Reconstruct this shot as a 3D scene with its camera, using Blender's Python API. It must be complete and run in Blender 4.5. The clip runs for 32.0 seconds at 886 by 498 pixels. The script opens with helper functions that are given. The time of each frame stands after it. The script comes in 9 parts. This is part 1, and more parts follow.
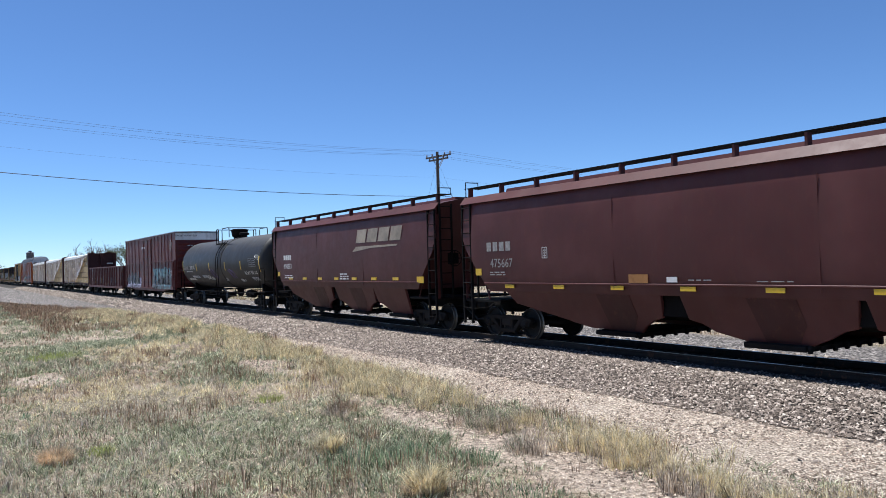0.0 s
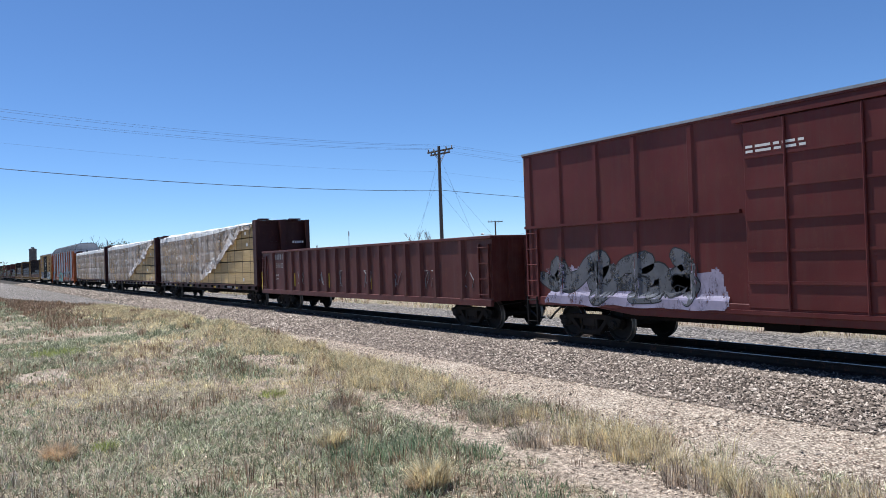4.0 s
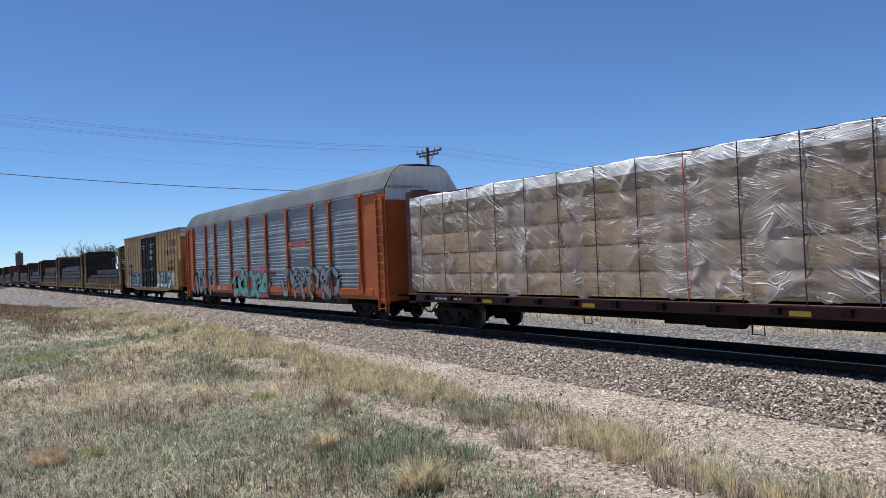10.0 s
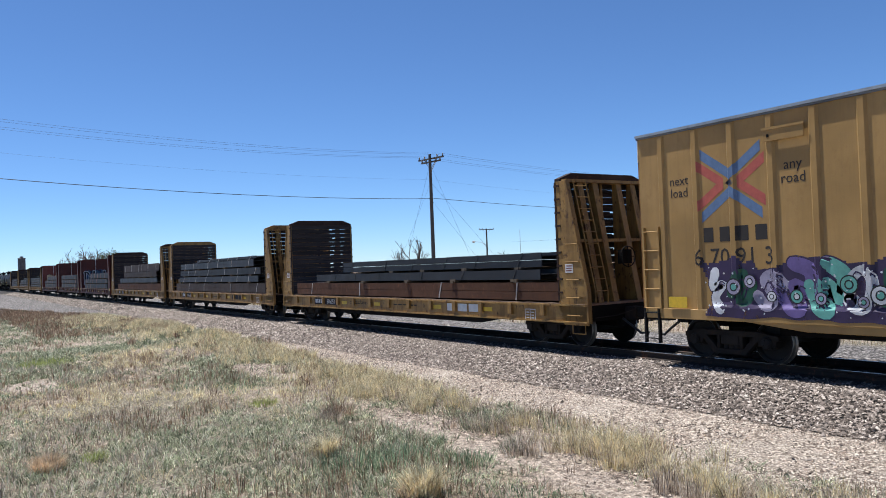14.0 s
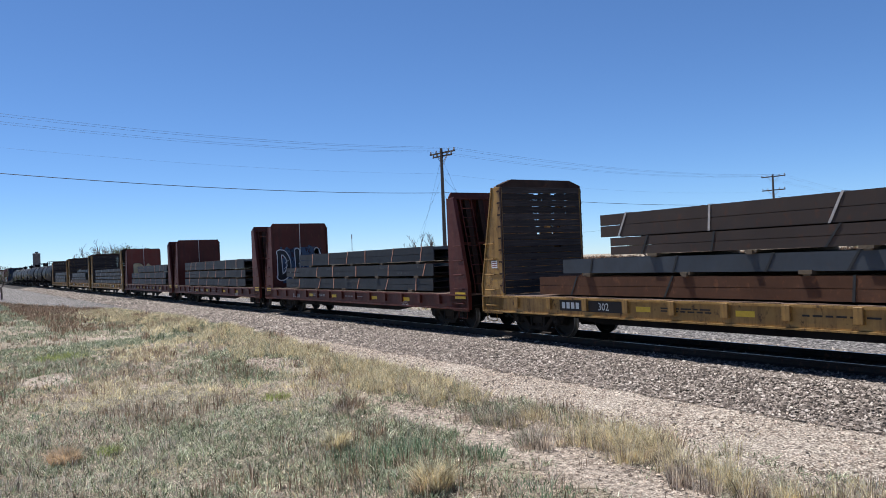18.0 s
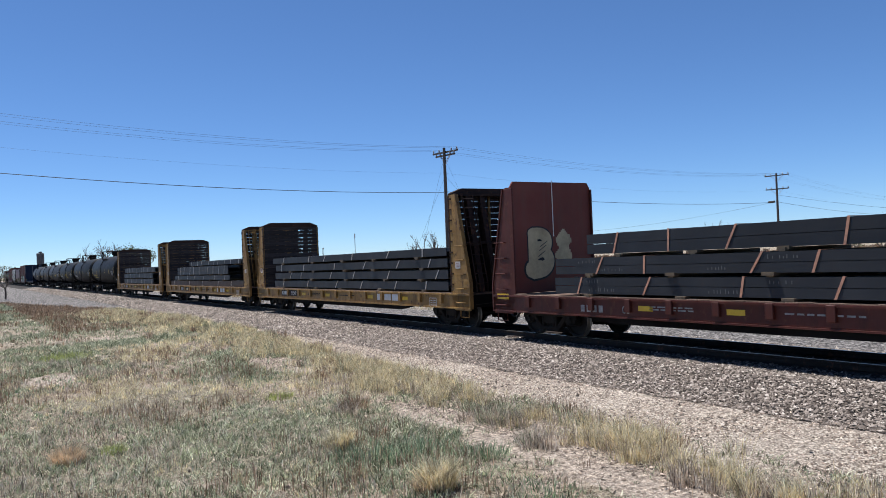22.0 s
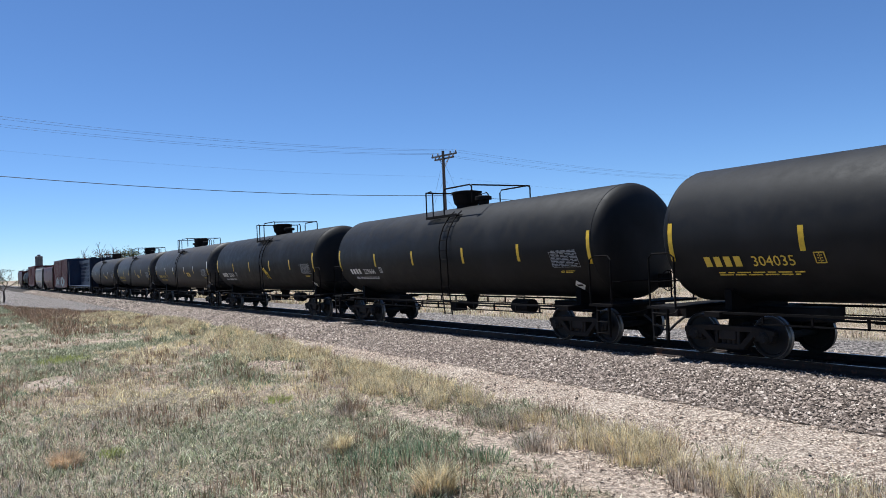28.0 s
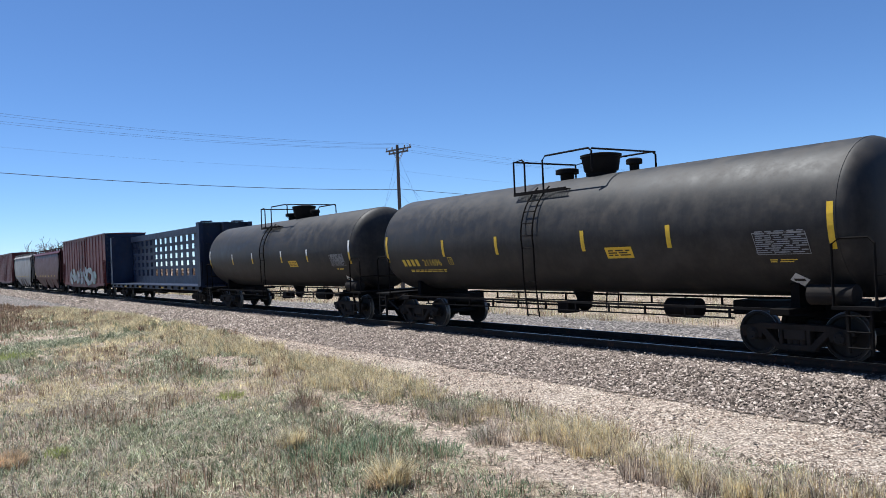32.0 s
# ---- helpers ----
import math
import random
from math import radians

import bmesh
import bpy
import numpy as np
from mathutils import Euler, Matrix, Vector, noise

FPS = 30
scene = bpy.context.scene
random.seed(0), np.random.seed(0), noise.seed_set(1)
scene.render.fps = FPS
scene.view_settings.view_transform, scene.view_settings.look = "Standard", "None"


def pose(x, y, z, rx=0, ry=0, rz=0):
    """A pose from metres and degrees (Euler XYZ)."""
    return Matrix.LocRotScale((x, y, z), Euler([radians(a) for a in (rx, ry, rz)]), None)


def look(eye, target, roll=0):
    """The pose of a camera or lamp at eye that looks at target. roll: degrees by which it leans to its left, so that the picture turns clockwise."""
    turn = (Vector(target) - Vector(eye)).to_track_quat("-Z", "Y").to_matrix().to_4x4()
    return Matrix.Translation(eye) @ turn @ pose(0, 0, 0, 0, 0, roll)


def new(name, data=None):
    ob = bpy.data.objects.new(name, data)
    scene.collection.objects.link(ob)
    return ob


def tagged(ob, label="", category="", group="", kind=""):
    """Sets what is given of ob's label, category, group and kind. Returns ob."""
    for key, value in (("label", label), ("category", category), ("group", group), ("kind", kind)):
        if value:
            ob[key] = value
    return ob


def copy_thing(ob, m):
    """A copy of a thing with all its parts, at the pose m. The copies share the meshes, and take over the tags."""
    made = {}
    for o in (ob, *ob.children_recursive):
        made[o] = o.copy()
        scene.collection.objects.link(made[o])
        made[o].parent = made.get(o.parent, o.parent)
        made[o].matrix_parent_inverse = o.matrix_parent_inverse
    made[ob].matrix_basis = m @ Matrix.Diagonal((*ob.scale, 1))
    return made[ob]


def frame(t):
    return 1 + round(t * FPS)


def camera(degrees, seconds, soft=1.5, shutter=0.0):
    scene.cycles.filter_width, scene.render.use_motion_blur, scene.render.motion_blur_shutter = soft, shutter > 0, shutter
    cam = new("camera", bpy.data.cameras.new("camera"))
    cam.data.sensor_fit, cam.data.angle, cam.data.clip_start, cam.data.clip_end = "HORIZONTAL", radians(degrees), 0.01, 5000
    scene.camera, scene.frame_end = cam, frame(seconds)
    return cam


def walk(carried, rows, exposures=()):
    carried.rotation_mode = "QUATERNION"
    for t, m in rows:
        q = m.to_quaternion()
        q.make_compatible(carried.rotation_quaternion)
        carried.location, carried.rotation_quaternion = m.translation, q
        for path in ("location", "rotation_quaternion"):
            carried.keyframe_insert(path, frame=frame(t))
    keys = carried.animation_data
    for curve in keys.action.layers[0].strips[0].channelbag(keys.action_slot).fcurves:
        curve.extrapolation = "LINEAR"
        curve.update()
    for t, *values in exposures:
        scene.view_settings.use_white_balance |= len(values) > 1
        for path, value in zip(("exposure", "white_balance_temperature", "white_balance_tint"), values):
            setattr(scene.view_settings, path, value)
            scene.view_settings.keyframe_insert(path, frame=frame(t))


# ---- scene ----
import functools

# The world: x runs along the track (the train rolls towards +x), y points across it away from the
# camera, z = 0 is the top of the rails.
EYE = Vector((0.0, -15.0, 2.25))
cam = camera(58.5, 32.0, 0.9)
# seconds, turn from the track's square, tilt, lean (degrees)
PATH = [
    (0, 57.98, 1.02, -1.67), (0.5, 58.03, 0.88, -1.75), (1, 58.10, 0.76, -1.76), (1.5, 58.19, 0.65, -1.86),
    (2, 58.35, 0.62, -1.91), (2.5, 58.50, 0.64, -1.91), (3, 58.53, 0.66, -1.86), (3.5, 58.42, 0.64, -1.85),
    (5.5, 56.88, 0.62, -2.42), (6, 56.51, 0.62, -2.48), (6.5, 56.23, 0.65, -2.53), (7, 56.13, 0.73, -2.54),
    (7.5, 56.22, 0.80, -2.48), (8, 56.48, 0.84, -2.32), (8.5, 56.73, 0.86, -2.29), (9, 56.98, 0.84, -2.25),
    (9.5, 57.24, 0.80, -2.20), (10, 57.37, 0.69, -2.34), (10.5, 57.40, 0.68, -2.50), (11, 57.31, 0.81, -2.57),
    (11.5, 57.21, 1.01, -2.42), (12, 57.16, 1.15, -2.30), (12.5, 57.21, 1.22, -2.26), (13, 57.31, 1.26, -2.23),
    (13.5, 57.41, 1.26, -2.17), (14, 57.49, 1.17, -2.14), (14.5, 57.59, 1.04, -2.14), (16.5, 58.04, 0.75, -2.43),
    (17, 58.18, 0.75, -2.38), (17.5, 58.29, 0.78, -2.33), (18, 58.35, 0.78, -2.29), (18.5, 58.31, 0.72, -2.31),
    (19, 58.14, 0.63, -2.38), (19.5, 57.91, 0.56, -2.42), (20, 57.81, 0.52, -2.46), (20.5, 57.90, 0.51, -2.44),
    (21, 58.12, 0.51, -2.51), (21.5, 58.40, 0.61, -2.40), (22, 58.57, 0.75, -2.35), (22.5, 58.66, 0.89, -2.32),
    (23, 58.70, 1.05, -2.19), (23.5, 58.72, 1.13, -2.14), (24, 58.77, 1.14, -2.12), (24.5, 58.80, 1.12, -2.13),
    (25, 58.74, 1.05, -2.16), (25.5, 58.55, 0.97, -2.32), (27.5, 58.26, 1.04, -2.37), (28, 58.48, 0.97, -2.34),
    (28.5, 58.54, 0.91, -2.30), (29, 58.31, 0.85, -2.23), (29.5, 57.76, 0.78, -2.34), (30, 57.05, 0.67, -2.41),
    (30.5, 56.25, 0.60, -2.41), (31, 55.56, 0.53, -2.36), (31.5, 55.19, 0.46, -2.41), (32, 55.19, 0.41, -2.40),
]


def aim(turn, tilt):
    a, b = radians(turn), radians(tilt)
    return Vector((-math.sin(a) * math.cos(b), math.cos(a) * math.cos(b), math.sin(b)))


walk(cam, [(t, look(EYE, EYE + aim(a, b), c)) for t, a, b, c in PATH], [(0, 0.69, 5980, 8), (5.5, 0.55, 5980, 8), (7, 0.36, 5980, 8), (10, 0.4, 5980, 8), (12, 0.58, 5980, 8), (14, 0.62, 5980, 8), (19, 0.54, 5980, 8), (25, 0.51, 5980, 8), (31, 0.67, 5980, 8), (32, 0.67, 5980, 8)])

# ---- daylight: high sun from the train's rear, a little towards the camera's side ----
SUN_UP, SUN_SIDE = 70.0, 22.0
sun_way = Vector((-math.cos(radians(SUN_UP)) * math.cos(radians(SUN_SIDE)),
                  -math.cos(radians(SUN_UP)) * math.sin(radians(SUN_SIDE)), math.sin(radians(SUN_UP))))
sun = new("sun", bpy.data.lights.new("sun", "SUN"))
sun.matrix_world = look(sun_way * 100, (0, 0, 0))
sun.data.energy, sun.data.angle, sun.data.color = 4.9, radians(0.53), (1.0, 0.95, 0.88)
world = bpy.data.worlds.new("sky")
scene.world = world
world.use_nodes = True
wn = world.node_tree
sky = wn.nodes.new("ShaderNodeTexSky")
sky.sky_type, sky.sun_disc = "NISHITA", False
sky.sun_elevation, sky.sun_rotation = radians(SUN_UP), math.atan2(sun_way.x, sun_way.y)
sky.altitude, sky.air_density, sky.dust_density, sky.ozone_density = 1500.0, 0.8, 0.0, 9.0
wn.links.new(sky.outputs[0], wn.nodes["Background"].inputs[0])
wn.nodes["Background"].inputs[1].default_value = 0.085

# ---- materials ----


def ramp(nt, fac, stops):
    n = nt.nodes.new("ShaderNodeValToRGB")
    e = n.color_ramp.elements
    while len(e) < len(stops):
        e.new(0.5)
    for k, (p, c) in zip(e, stops):
        k.position, k.color = p, (*c, 1)
    nt.links.new(fac, n.inputs[0])
    return n.outputs[0]


def mixc(nt, fac, a, b, kind="MIX"):
    n = nt.nodes.new("ShaderNodeMix")
    n.data_type, n.blend_type = "RGBA", kind
    for s, v in ((n.inputs[0], fac), (n.inputs[6], a), (n.inputs[7], b)):
        if isinstance(v, bpy.types.NodeSocket):
            nt.links.new(v, s)
        elif isinstance(v, (int, float)):
            s.default_value = v
        else:
            s.default_value = (*v, 1)
    return n.outputs[2]


def math_node(nt, op, a, b=0.0, c=0.0, clamp=False):
    n = nt.nodes.new("ShaderNodeMath")
    n.operation, n.use_clamp = op, clamp
    for s, v in zip(n.inputs, (a, b, c)):
        if isinstance(v, bpy.types.NodeSocket):
            nt.links.new(v, s)
        else:
            s.default_value = v
    return n.outputs[0]


def noise_node(nt, vec, scale, detail=4.0, rough=0.6, stretch=None, distortion=0.0):
    if stretch:
        m = nt.nodes.new("ShaderNodeMapping")
        m.inputs["Scale"].default_value = stretch
        nt.links.new(vec, m.inputs[0])
        vec = m.outputs[0]
    n = nt.nodes.new("ShaderNodeTexNoise")
    n.inputs["Scale"].default_value, n.inputs["Detail"].default_value = scale, detail
    n.inputs["Roughness"].default_value, n.inputs["Distortion"].default_value = rough, distortion
    nt.links.new(vec, n.inputs["Vector"])
    return n.outputs[0]


def bump(nt, height, strength, distance, bsdf):
    b = nt.nodes.new("ShaderNodeBump")
    b.inputs["Strength"].default_value, b.inputs["Distance"].default_value = strength, distance
    nt.links.new(height, b.inputs["Height"])
    nt.links.new(b.outputs[0], bsdf.inputs["Normal"])


def base(name, rough=0.6, metal=0.0, spec=0.5):
    m = bpy.data.materials.new(name)
    m.use_nodes = True
    nt = m.node_tree
    p = nt.nodes["Principled BSDF"]
    p.inputs["Roughness"].default_value, p.inputs["Metallic"].default_value = rough, metal
    p.inputs["Specular IOR Level"].default_value = spec
    tc = nt.nodes.new("ShaderNodeTexCoord")
    return m, nt, p, tc.outputs["Object"]


def paint(name, col, dirt, rough=0.5, amount=0.5, streak=0.5, rust=None, rust_amount=0.0, bumpy=0.3, metal=0.0, spec=0.28):
    """Weathered paint: broad fading, dust blotches, run-down streaks and rust spots."""
    m, nt, p, vec = base(name, rough, metal, spec)
    broad = noise_node(nt, vec, 0.55, 3.0, 0.55)
    light = tuple(min(1, c * 1.22 + 0.01) for c in col)
    dark = tuple(c * 0.78 for c in col)
    c = ramp(nt, broad, [(0.3, dark), (0.5, col), (0.72, light)])
    blot = noise_node(nt, vec, 2.3, 6.0, 0.68)
    f = math_node(nt, "MULTIPLY", ramp(nt, blot, [(0.42, (0, 0, 0)), (0.75, (1, 1, 1))]), amount)
    c = mixc(nt, f, c, dirt)
    runs = noise_node(nt, vec, 1.0, 5.0, 0.7, (5.5, 5.5, 0.35))
    f = math_node(nt, "MULTIPLY", ramp(nt, runs, [(0.48, (0, 0, 0)), (0.7, (1, 1, 1))]), streak)
    c = mixc(nt, f, c, dirt)
    if rust:
        spots = noise_node(nt, vec, 5.0, 8.0, 0.75, (1, 1, 0.6))
        f = math_node(nt, "MULTIPLY", ramp(nt, spots, [(0.56, (0, 0, 0)), (0.64, (1, 1, 1))]), rust_amount)
        c = mixc(nt, f, c, rust)
    nt.links.new(c, p.inputs["Base Color"])
    grain = noise_node(nt, vec, 38.0, 4.0, 0.6)
    nt.links.new(ramp(nt, blot, [(0.3, (rough * 0.85,) * 3), (0.8, (min(1, rough * 1.25),) * 3)]), p.inputs["Roughness"])
    both = math_node(nt, "ADD", math_node(nt, "MULTIPLY", grain, 0.25), broad)
    bump(nt, both, bumpy, 0.02, p)
    return m


def plain(name, col, rough=0.6, metal=0.0, vary=0.25, scale=12.0):
    m, nt, p, vec = base(name, rough, metal)
    n = noise_node(nt, vec, scale, 5.0, 0.65)
    c = ramp(nt, n, [(0.25, tuple(v * (1 - vary) for v in col)), (0.75, tuple(min(1, v * (1 + vary)) for v in col))])
    nt.links.new(c, p.inputs["Base Color"])
    bump(nt, n, 0.2, 0.01, p)
    return m


RUST = (0.13, 0.05, 0.025)
M = dict(
    hopper=paint("hopper_paint", (0.072, 0.0185, 0.0165), (0.066, 0.036, 0.031), 0.5, 0.2, 0.22, RUST, 0.12, 0.1),
    brown=paint("boxcar_red_paint", (0.095, 0.015, 0.0135), (0.085, 0.042, 0.034), 0.5, 0.3, 0.35, RUST, 0.2),
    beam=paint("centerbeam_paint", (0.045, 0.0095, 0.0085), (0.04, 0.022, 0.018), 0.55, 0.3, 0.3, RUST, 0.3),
    flatred=paint("flatcar_red_paint", (0.078, 0.016, 0.0105), (0.034, 0.017, 0.013), 0.55, 0.4, 0.5, RUST, 0.5),
    gon=paint("gondola_paint", (0.085, 0.019, 0.016), (0.12, 0.07, 0.06), 0.55, 0.35, 0.4, RUST, 0.4),
    yellow=paint("yellow_car_paint", (0.31, 0.18, 0.052), (0.075, 0.036, 0.018), 0.55, 0.5, 0.6, (0.045, 0.019, 0.011), 0.9),
    ttx=paint("boxcar_yellow_paint", (0.35, 0.21, 0.07), (0.2, 0.125, 0.05), 0.5, 0.25, 0.3, RUST, 0.12),
    ttxend=paint("boxcar_end_paint", (0.32, 0.155, 0.05), (0.15, 0.075, 0.03), 0.55, 0.4, 0.4, RUST, 0.3),
    orange=paint("rack_orange_paint", (0.42, 0.1, 0.02), (0.25, 0.09, 0.04), 0.5, 0.25, 0.3, RUST, 0.2),
    black=paint("tank_black_paint", (0.0048, 0.005, 0.0057), (0.02, 0.019, 0.0188), 0.6, 0.36, 0.15, None, 0, 0.04, 0.0, 0.22),
    dusty=paint("dusty_tank_paint", (0.014, 0.0138, 0.014), (0.075, 0.064, 0.055), 0.58, 0.55, 0.15, None, 0, 0.04, 0.0, 0.35),
    tankgrey=paint("tank_faded_paint", (0.013, 0.0135, 0.014), (0.05, 0.044, 0.04), 0.55, 0.4, 0.3, RUST, 0.15, 0.06, 0.0, 0.45),
    door=paint("black_door_paint", (0.006, 0.0065, 0.008), (0.022, 0.02, 0.019), 0.6, 0.2, 0.25, None, 0, 0.2, 0.0, 0.12),
    blue=paint("blue_car_paint", (0.006, 0.0165, 0.045), (0.025, 0.026, 0.032), 0.5, 0.3, 0.3, RUST, 0.2),
    white=paint("white_paint", (0.7, 0.7, 0.68), (0.3, 0.27, 0.24), 0.5, 0.25, 0.35, RUST, 0.15),
    roof=paint("roof_sheet", (0.17, 0.178, 0.188), (0.12, 0.118, 0.115), 0.55, 0.25, 0.3, None, 0, 0.2, 0.3),
    galv=paint("galvanised_panel", (0.3, 0.33, 0.36), (0.19, 0.19, 0.19), 0.5, 0.35, 0.5, None, 0, 0.2, 0.35),
    greyhop=paint("grey_hopper_paint", (0.3, 0.29, 0.27), (0.14, 0.1, 0.08), 0.55, 0.4, 0.5, RUST, 0.3),
    truck=paint("bogie_iron", (0.016, 0.0145, 0.0135), (0.045, 0.036, 0.03), 0.8, 0.5, 0.3, (0.04, 0.02, 0.013), 0.4, 0.3, 0.0, 0.12),
    # Near-black: the grime's colour is deepened to include the shade under the cars.
    under=paint("underframe_grime_shade", (0.005, 0.0045, 0.0045), (0.012, 0.009, 0.008), 0.85, 0.5, 0.2, None, 0, 0.3, 0.0, 0.1),
    wheel=plain("wheel_iron", (0.005, 0.0043, 0.004), 0.85, 0.0, 0.4),
    tread=plain("worn_tread_steel", (0.2, 0.19, 0.18), 0.4, 0.8, 0.2),
    rail=paint("rail_side_steel", (0.02, 0.013, 0.01), (0.03, 0.02, 0.015), 0.75, 0.5, 0.0, RUST, 0.5),
    railtop=plain("polished_rail_head", (0.4, 0.38, 0.36), 0.3, 0.95, 0.15),
    tie=paint("creosoted_timber", (0.03, 0.024, 0.02), (0.08, 0.07, 0.06), 0.85, 0.6, 0.0, None, 0, 0.8),
    steel=paint("mill_steel", (0.024, 0.0265, 0.032), (0.036, 0.035, 0.036), 0.6, 0.35, 0.12, (0.07, 0.035, 0.02), 0.12, 0.12, 0.2, 0.35),
    rustcap=paint("rusted_cap_steel", (0.035, 0.018, 0.012), (0.02, 0.013, 0.011), 0.8, 0.5, 0.4, RUST, 0.5),
    rusty=paint("rusted_steel", (0.085, 0.036, 0.017), (0.055, 0.026, 0.017), 0.75, 0.6, 0.3, (0.22, 0.09, 0.04), 0.5, 0.3, 0.1),
    brownsteel=paint("brown_steel", (0.058, 0.044, 0.038), (0.075, 0.05, 0.04), 0.7, 0.5, 0.2, RUST, 0.4, 0.2, 0.3),
    palesteel=paint("pale_mill_steel", (0.06, 0.068, 0.08), (0.05, 0.05, 0.052), 0.6, 0.35, 0.15, RUST, 0.1, 0.2, 0.4),
    block=plain("dunnage_timber", (0.11, 0.08, 0.05), 0.8, 0.0, 0.35, 20),
    strap=plain("steel_strap", (0.42, 0.38, 0.35), 0.5, 0.2, 0.2),
    strapr=plain("rusted_strap", (0.5, 0.25, 0.16), 0.6, 0.0, 0.3),
    yell=plain("yellow_reflector", (0.62, 0.4, 0.02), 0.45, 0.0, 0.15),
    ink=plain("white_stencil", (0.62, 0.62, 0.6), 0.6, 0.0, 0.15, 6),
    yink=plain("yellow_stencil", (0.6, 0.42, 0.05), 0.6, 0.0, 0.15, 6),
    dink=plain("dark_stencil", (0.022, 0.017, 0.015), 0.8, 0.0, 0.2, 6),
    rink=plain("maroon_stencil", (0.16, 0.03, 0.03), 0.6, 0.0, 0.2, 6),
    bink=plain("blue_stencil", (0.1, 0.16, 0.28), 0.6, 0.0, 0.2, 6),
    redink=plain("red_stencil", (0.4, 0.085, 0.06), 0.6, 0.0, 0.2, 6),
    rubber=plain("rubber_hose", (0.015, 0.015, 0.015), 0.6),
)


def spray(name, col, cover=0.8, metal=0.0):
    """Sprayed paint that covers unevenly, so that the car's own colour shows between."""
    m, nt, p, vec = base(name, 0.5, metal, 0.4)
    n = noise_node(nt, vec, 1.7, 6.0, 0.7)
    c = ramp(nt, n, [(0.3, tuple(v * 0.6 for v in col)), (0.55, col), (0.75, tuple(min(1, v * 1.25) for v in col))])
    nt.links.new(c, p.inputs["Base Color"])
    thin = noise_node(nt, vec, 3.1, 8.0, 0.75, (1, 1, 0.55))
    k = 0.62 - 0.34 * cover
    tr = nt.nodes.new("ShaderNodeBsdfTransparent")
    mix = nt.nodes.new("ShaderNodeMixShader")
    nt.links.new(ramp(nt, thin, [(max(0, k - 0.05), (0.12,) * 3), (k + 0.06, (1, 1, 1))]), mix.inputs[0])
    nt.links.new(tr.outputs[0], mix.inputs[1])
    nt.links.new(p.outputs[0], mix.inputs[2])
    nt.links.new(mix.outputs[0], nt.nodes["Material Output"].inputs[0])
    return m


M.update(
    mint=spray("mint_spray", (0.13, 0.36, 0.3), 0.95),
    pink=spray("pink_spray", (0.4, 0.1, 0.13), 0.5),
    violet=spray("violet_spray", (0.13, 0.09, 0.24), 0.8),
    gren=spray("green_spray", (0.012, 0.07, 0.04), 0.9),
    silver=spray("silver_spray", (0.24, 0.25, 0.265), 0.95, 0.2),
    patchy=spray("worn_silver_spray", (0.115, 0.118, 0.13), 0.55, 0.1),
    sky=spray("pale_blue_spray", (0.13, 0.235, 0.26), 0.5),
    lilac=spray("lilac_spray", (0.3, 0.27, 0.36), 0.6),
    whitespray=spray("white_spray", (0.55, 0.55, 0.57), 1.0),
    blackspray=spray("black_spray", (0.012, 0.012, 0.014), 1.0),
    bone=spray("worn_bone_spray", (0.34, 0.285, 0.215), 0.9),
    cream=spray("cream_spray", (0.46, 0.38, 0.22), 1.0),
)

# timber materials


def timber(name, a, b, c, scale=1.0, grain=(0.6, 14, 14), rough=0.8):
    """Boards whose tone differs from piece to piece, with grain along x."""
    m, nt, p, vec = base(name, rough, 0.0, 0.25)
    oi = nt.nodes.new("ShaderNodeObjectInfo")
    g = noise_node(nt, vec, 2.0 * scale, 6.0, 0.7, grain)
    col = ramp(nt, g, [(0.28, a), (0.52, b), (0.75, c)])
    tone = math_node(nt, "MULTIPLY_ADD", oi.outputs["Random"], 0.7, 0.6)
    comb = nt.nodes.new("ShaderNodeCombineColor")
    for i in range(3):
        nt.links.new(tone, comb.inputs[i])
    col = mixc(nt, 1.0, col, comb.outputs[0], "MULTIPLY")
    nt.links.new(col, p.inputs["Base Color"])
    bump(nt, g, 0.4, 0.01, p)
    return m


M["oldwood"] = timber("weathered_planks", (0.02, 0.016, 0.015), (0.045, 0.036, 0.033), (0.085, 0.07, 0.064), 1.0, (9, 0.7, 12))
M["deck"] = timber("worn_deck_planks", (0.06, 0.04, 0.03), (0.14, 0.09, 0.065), (0.24, 0.17, 0.13), 1.0, (12, 0.8, 6))

# ---- mesh helpers ----


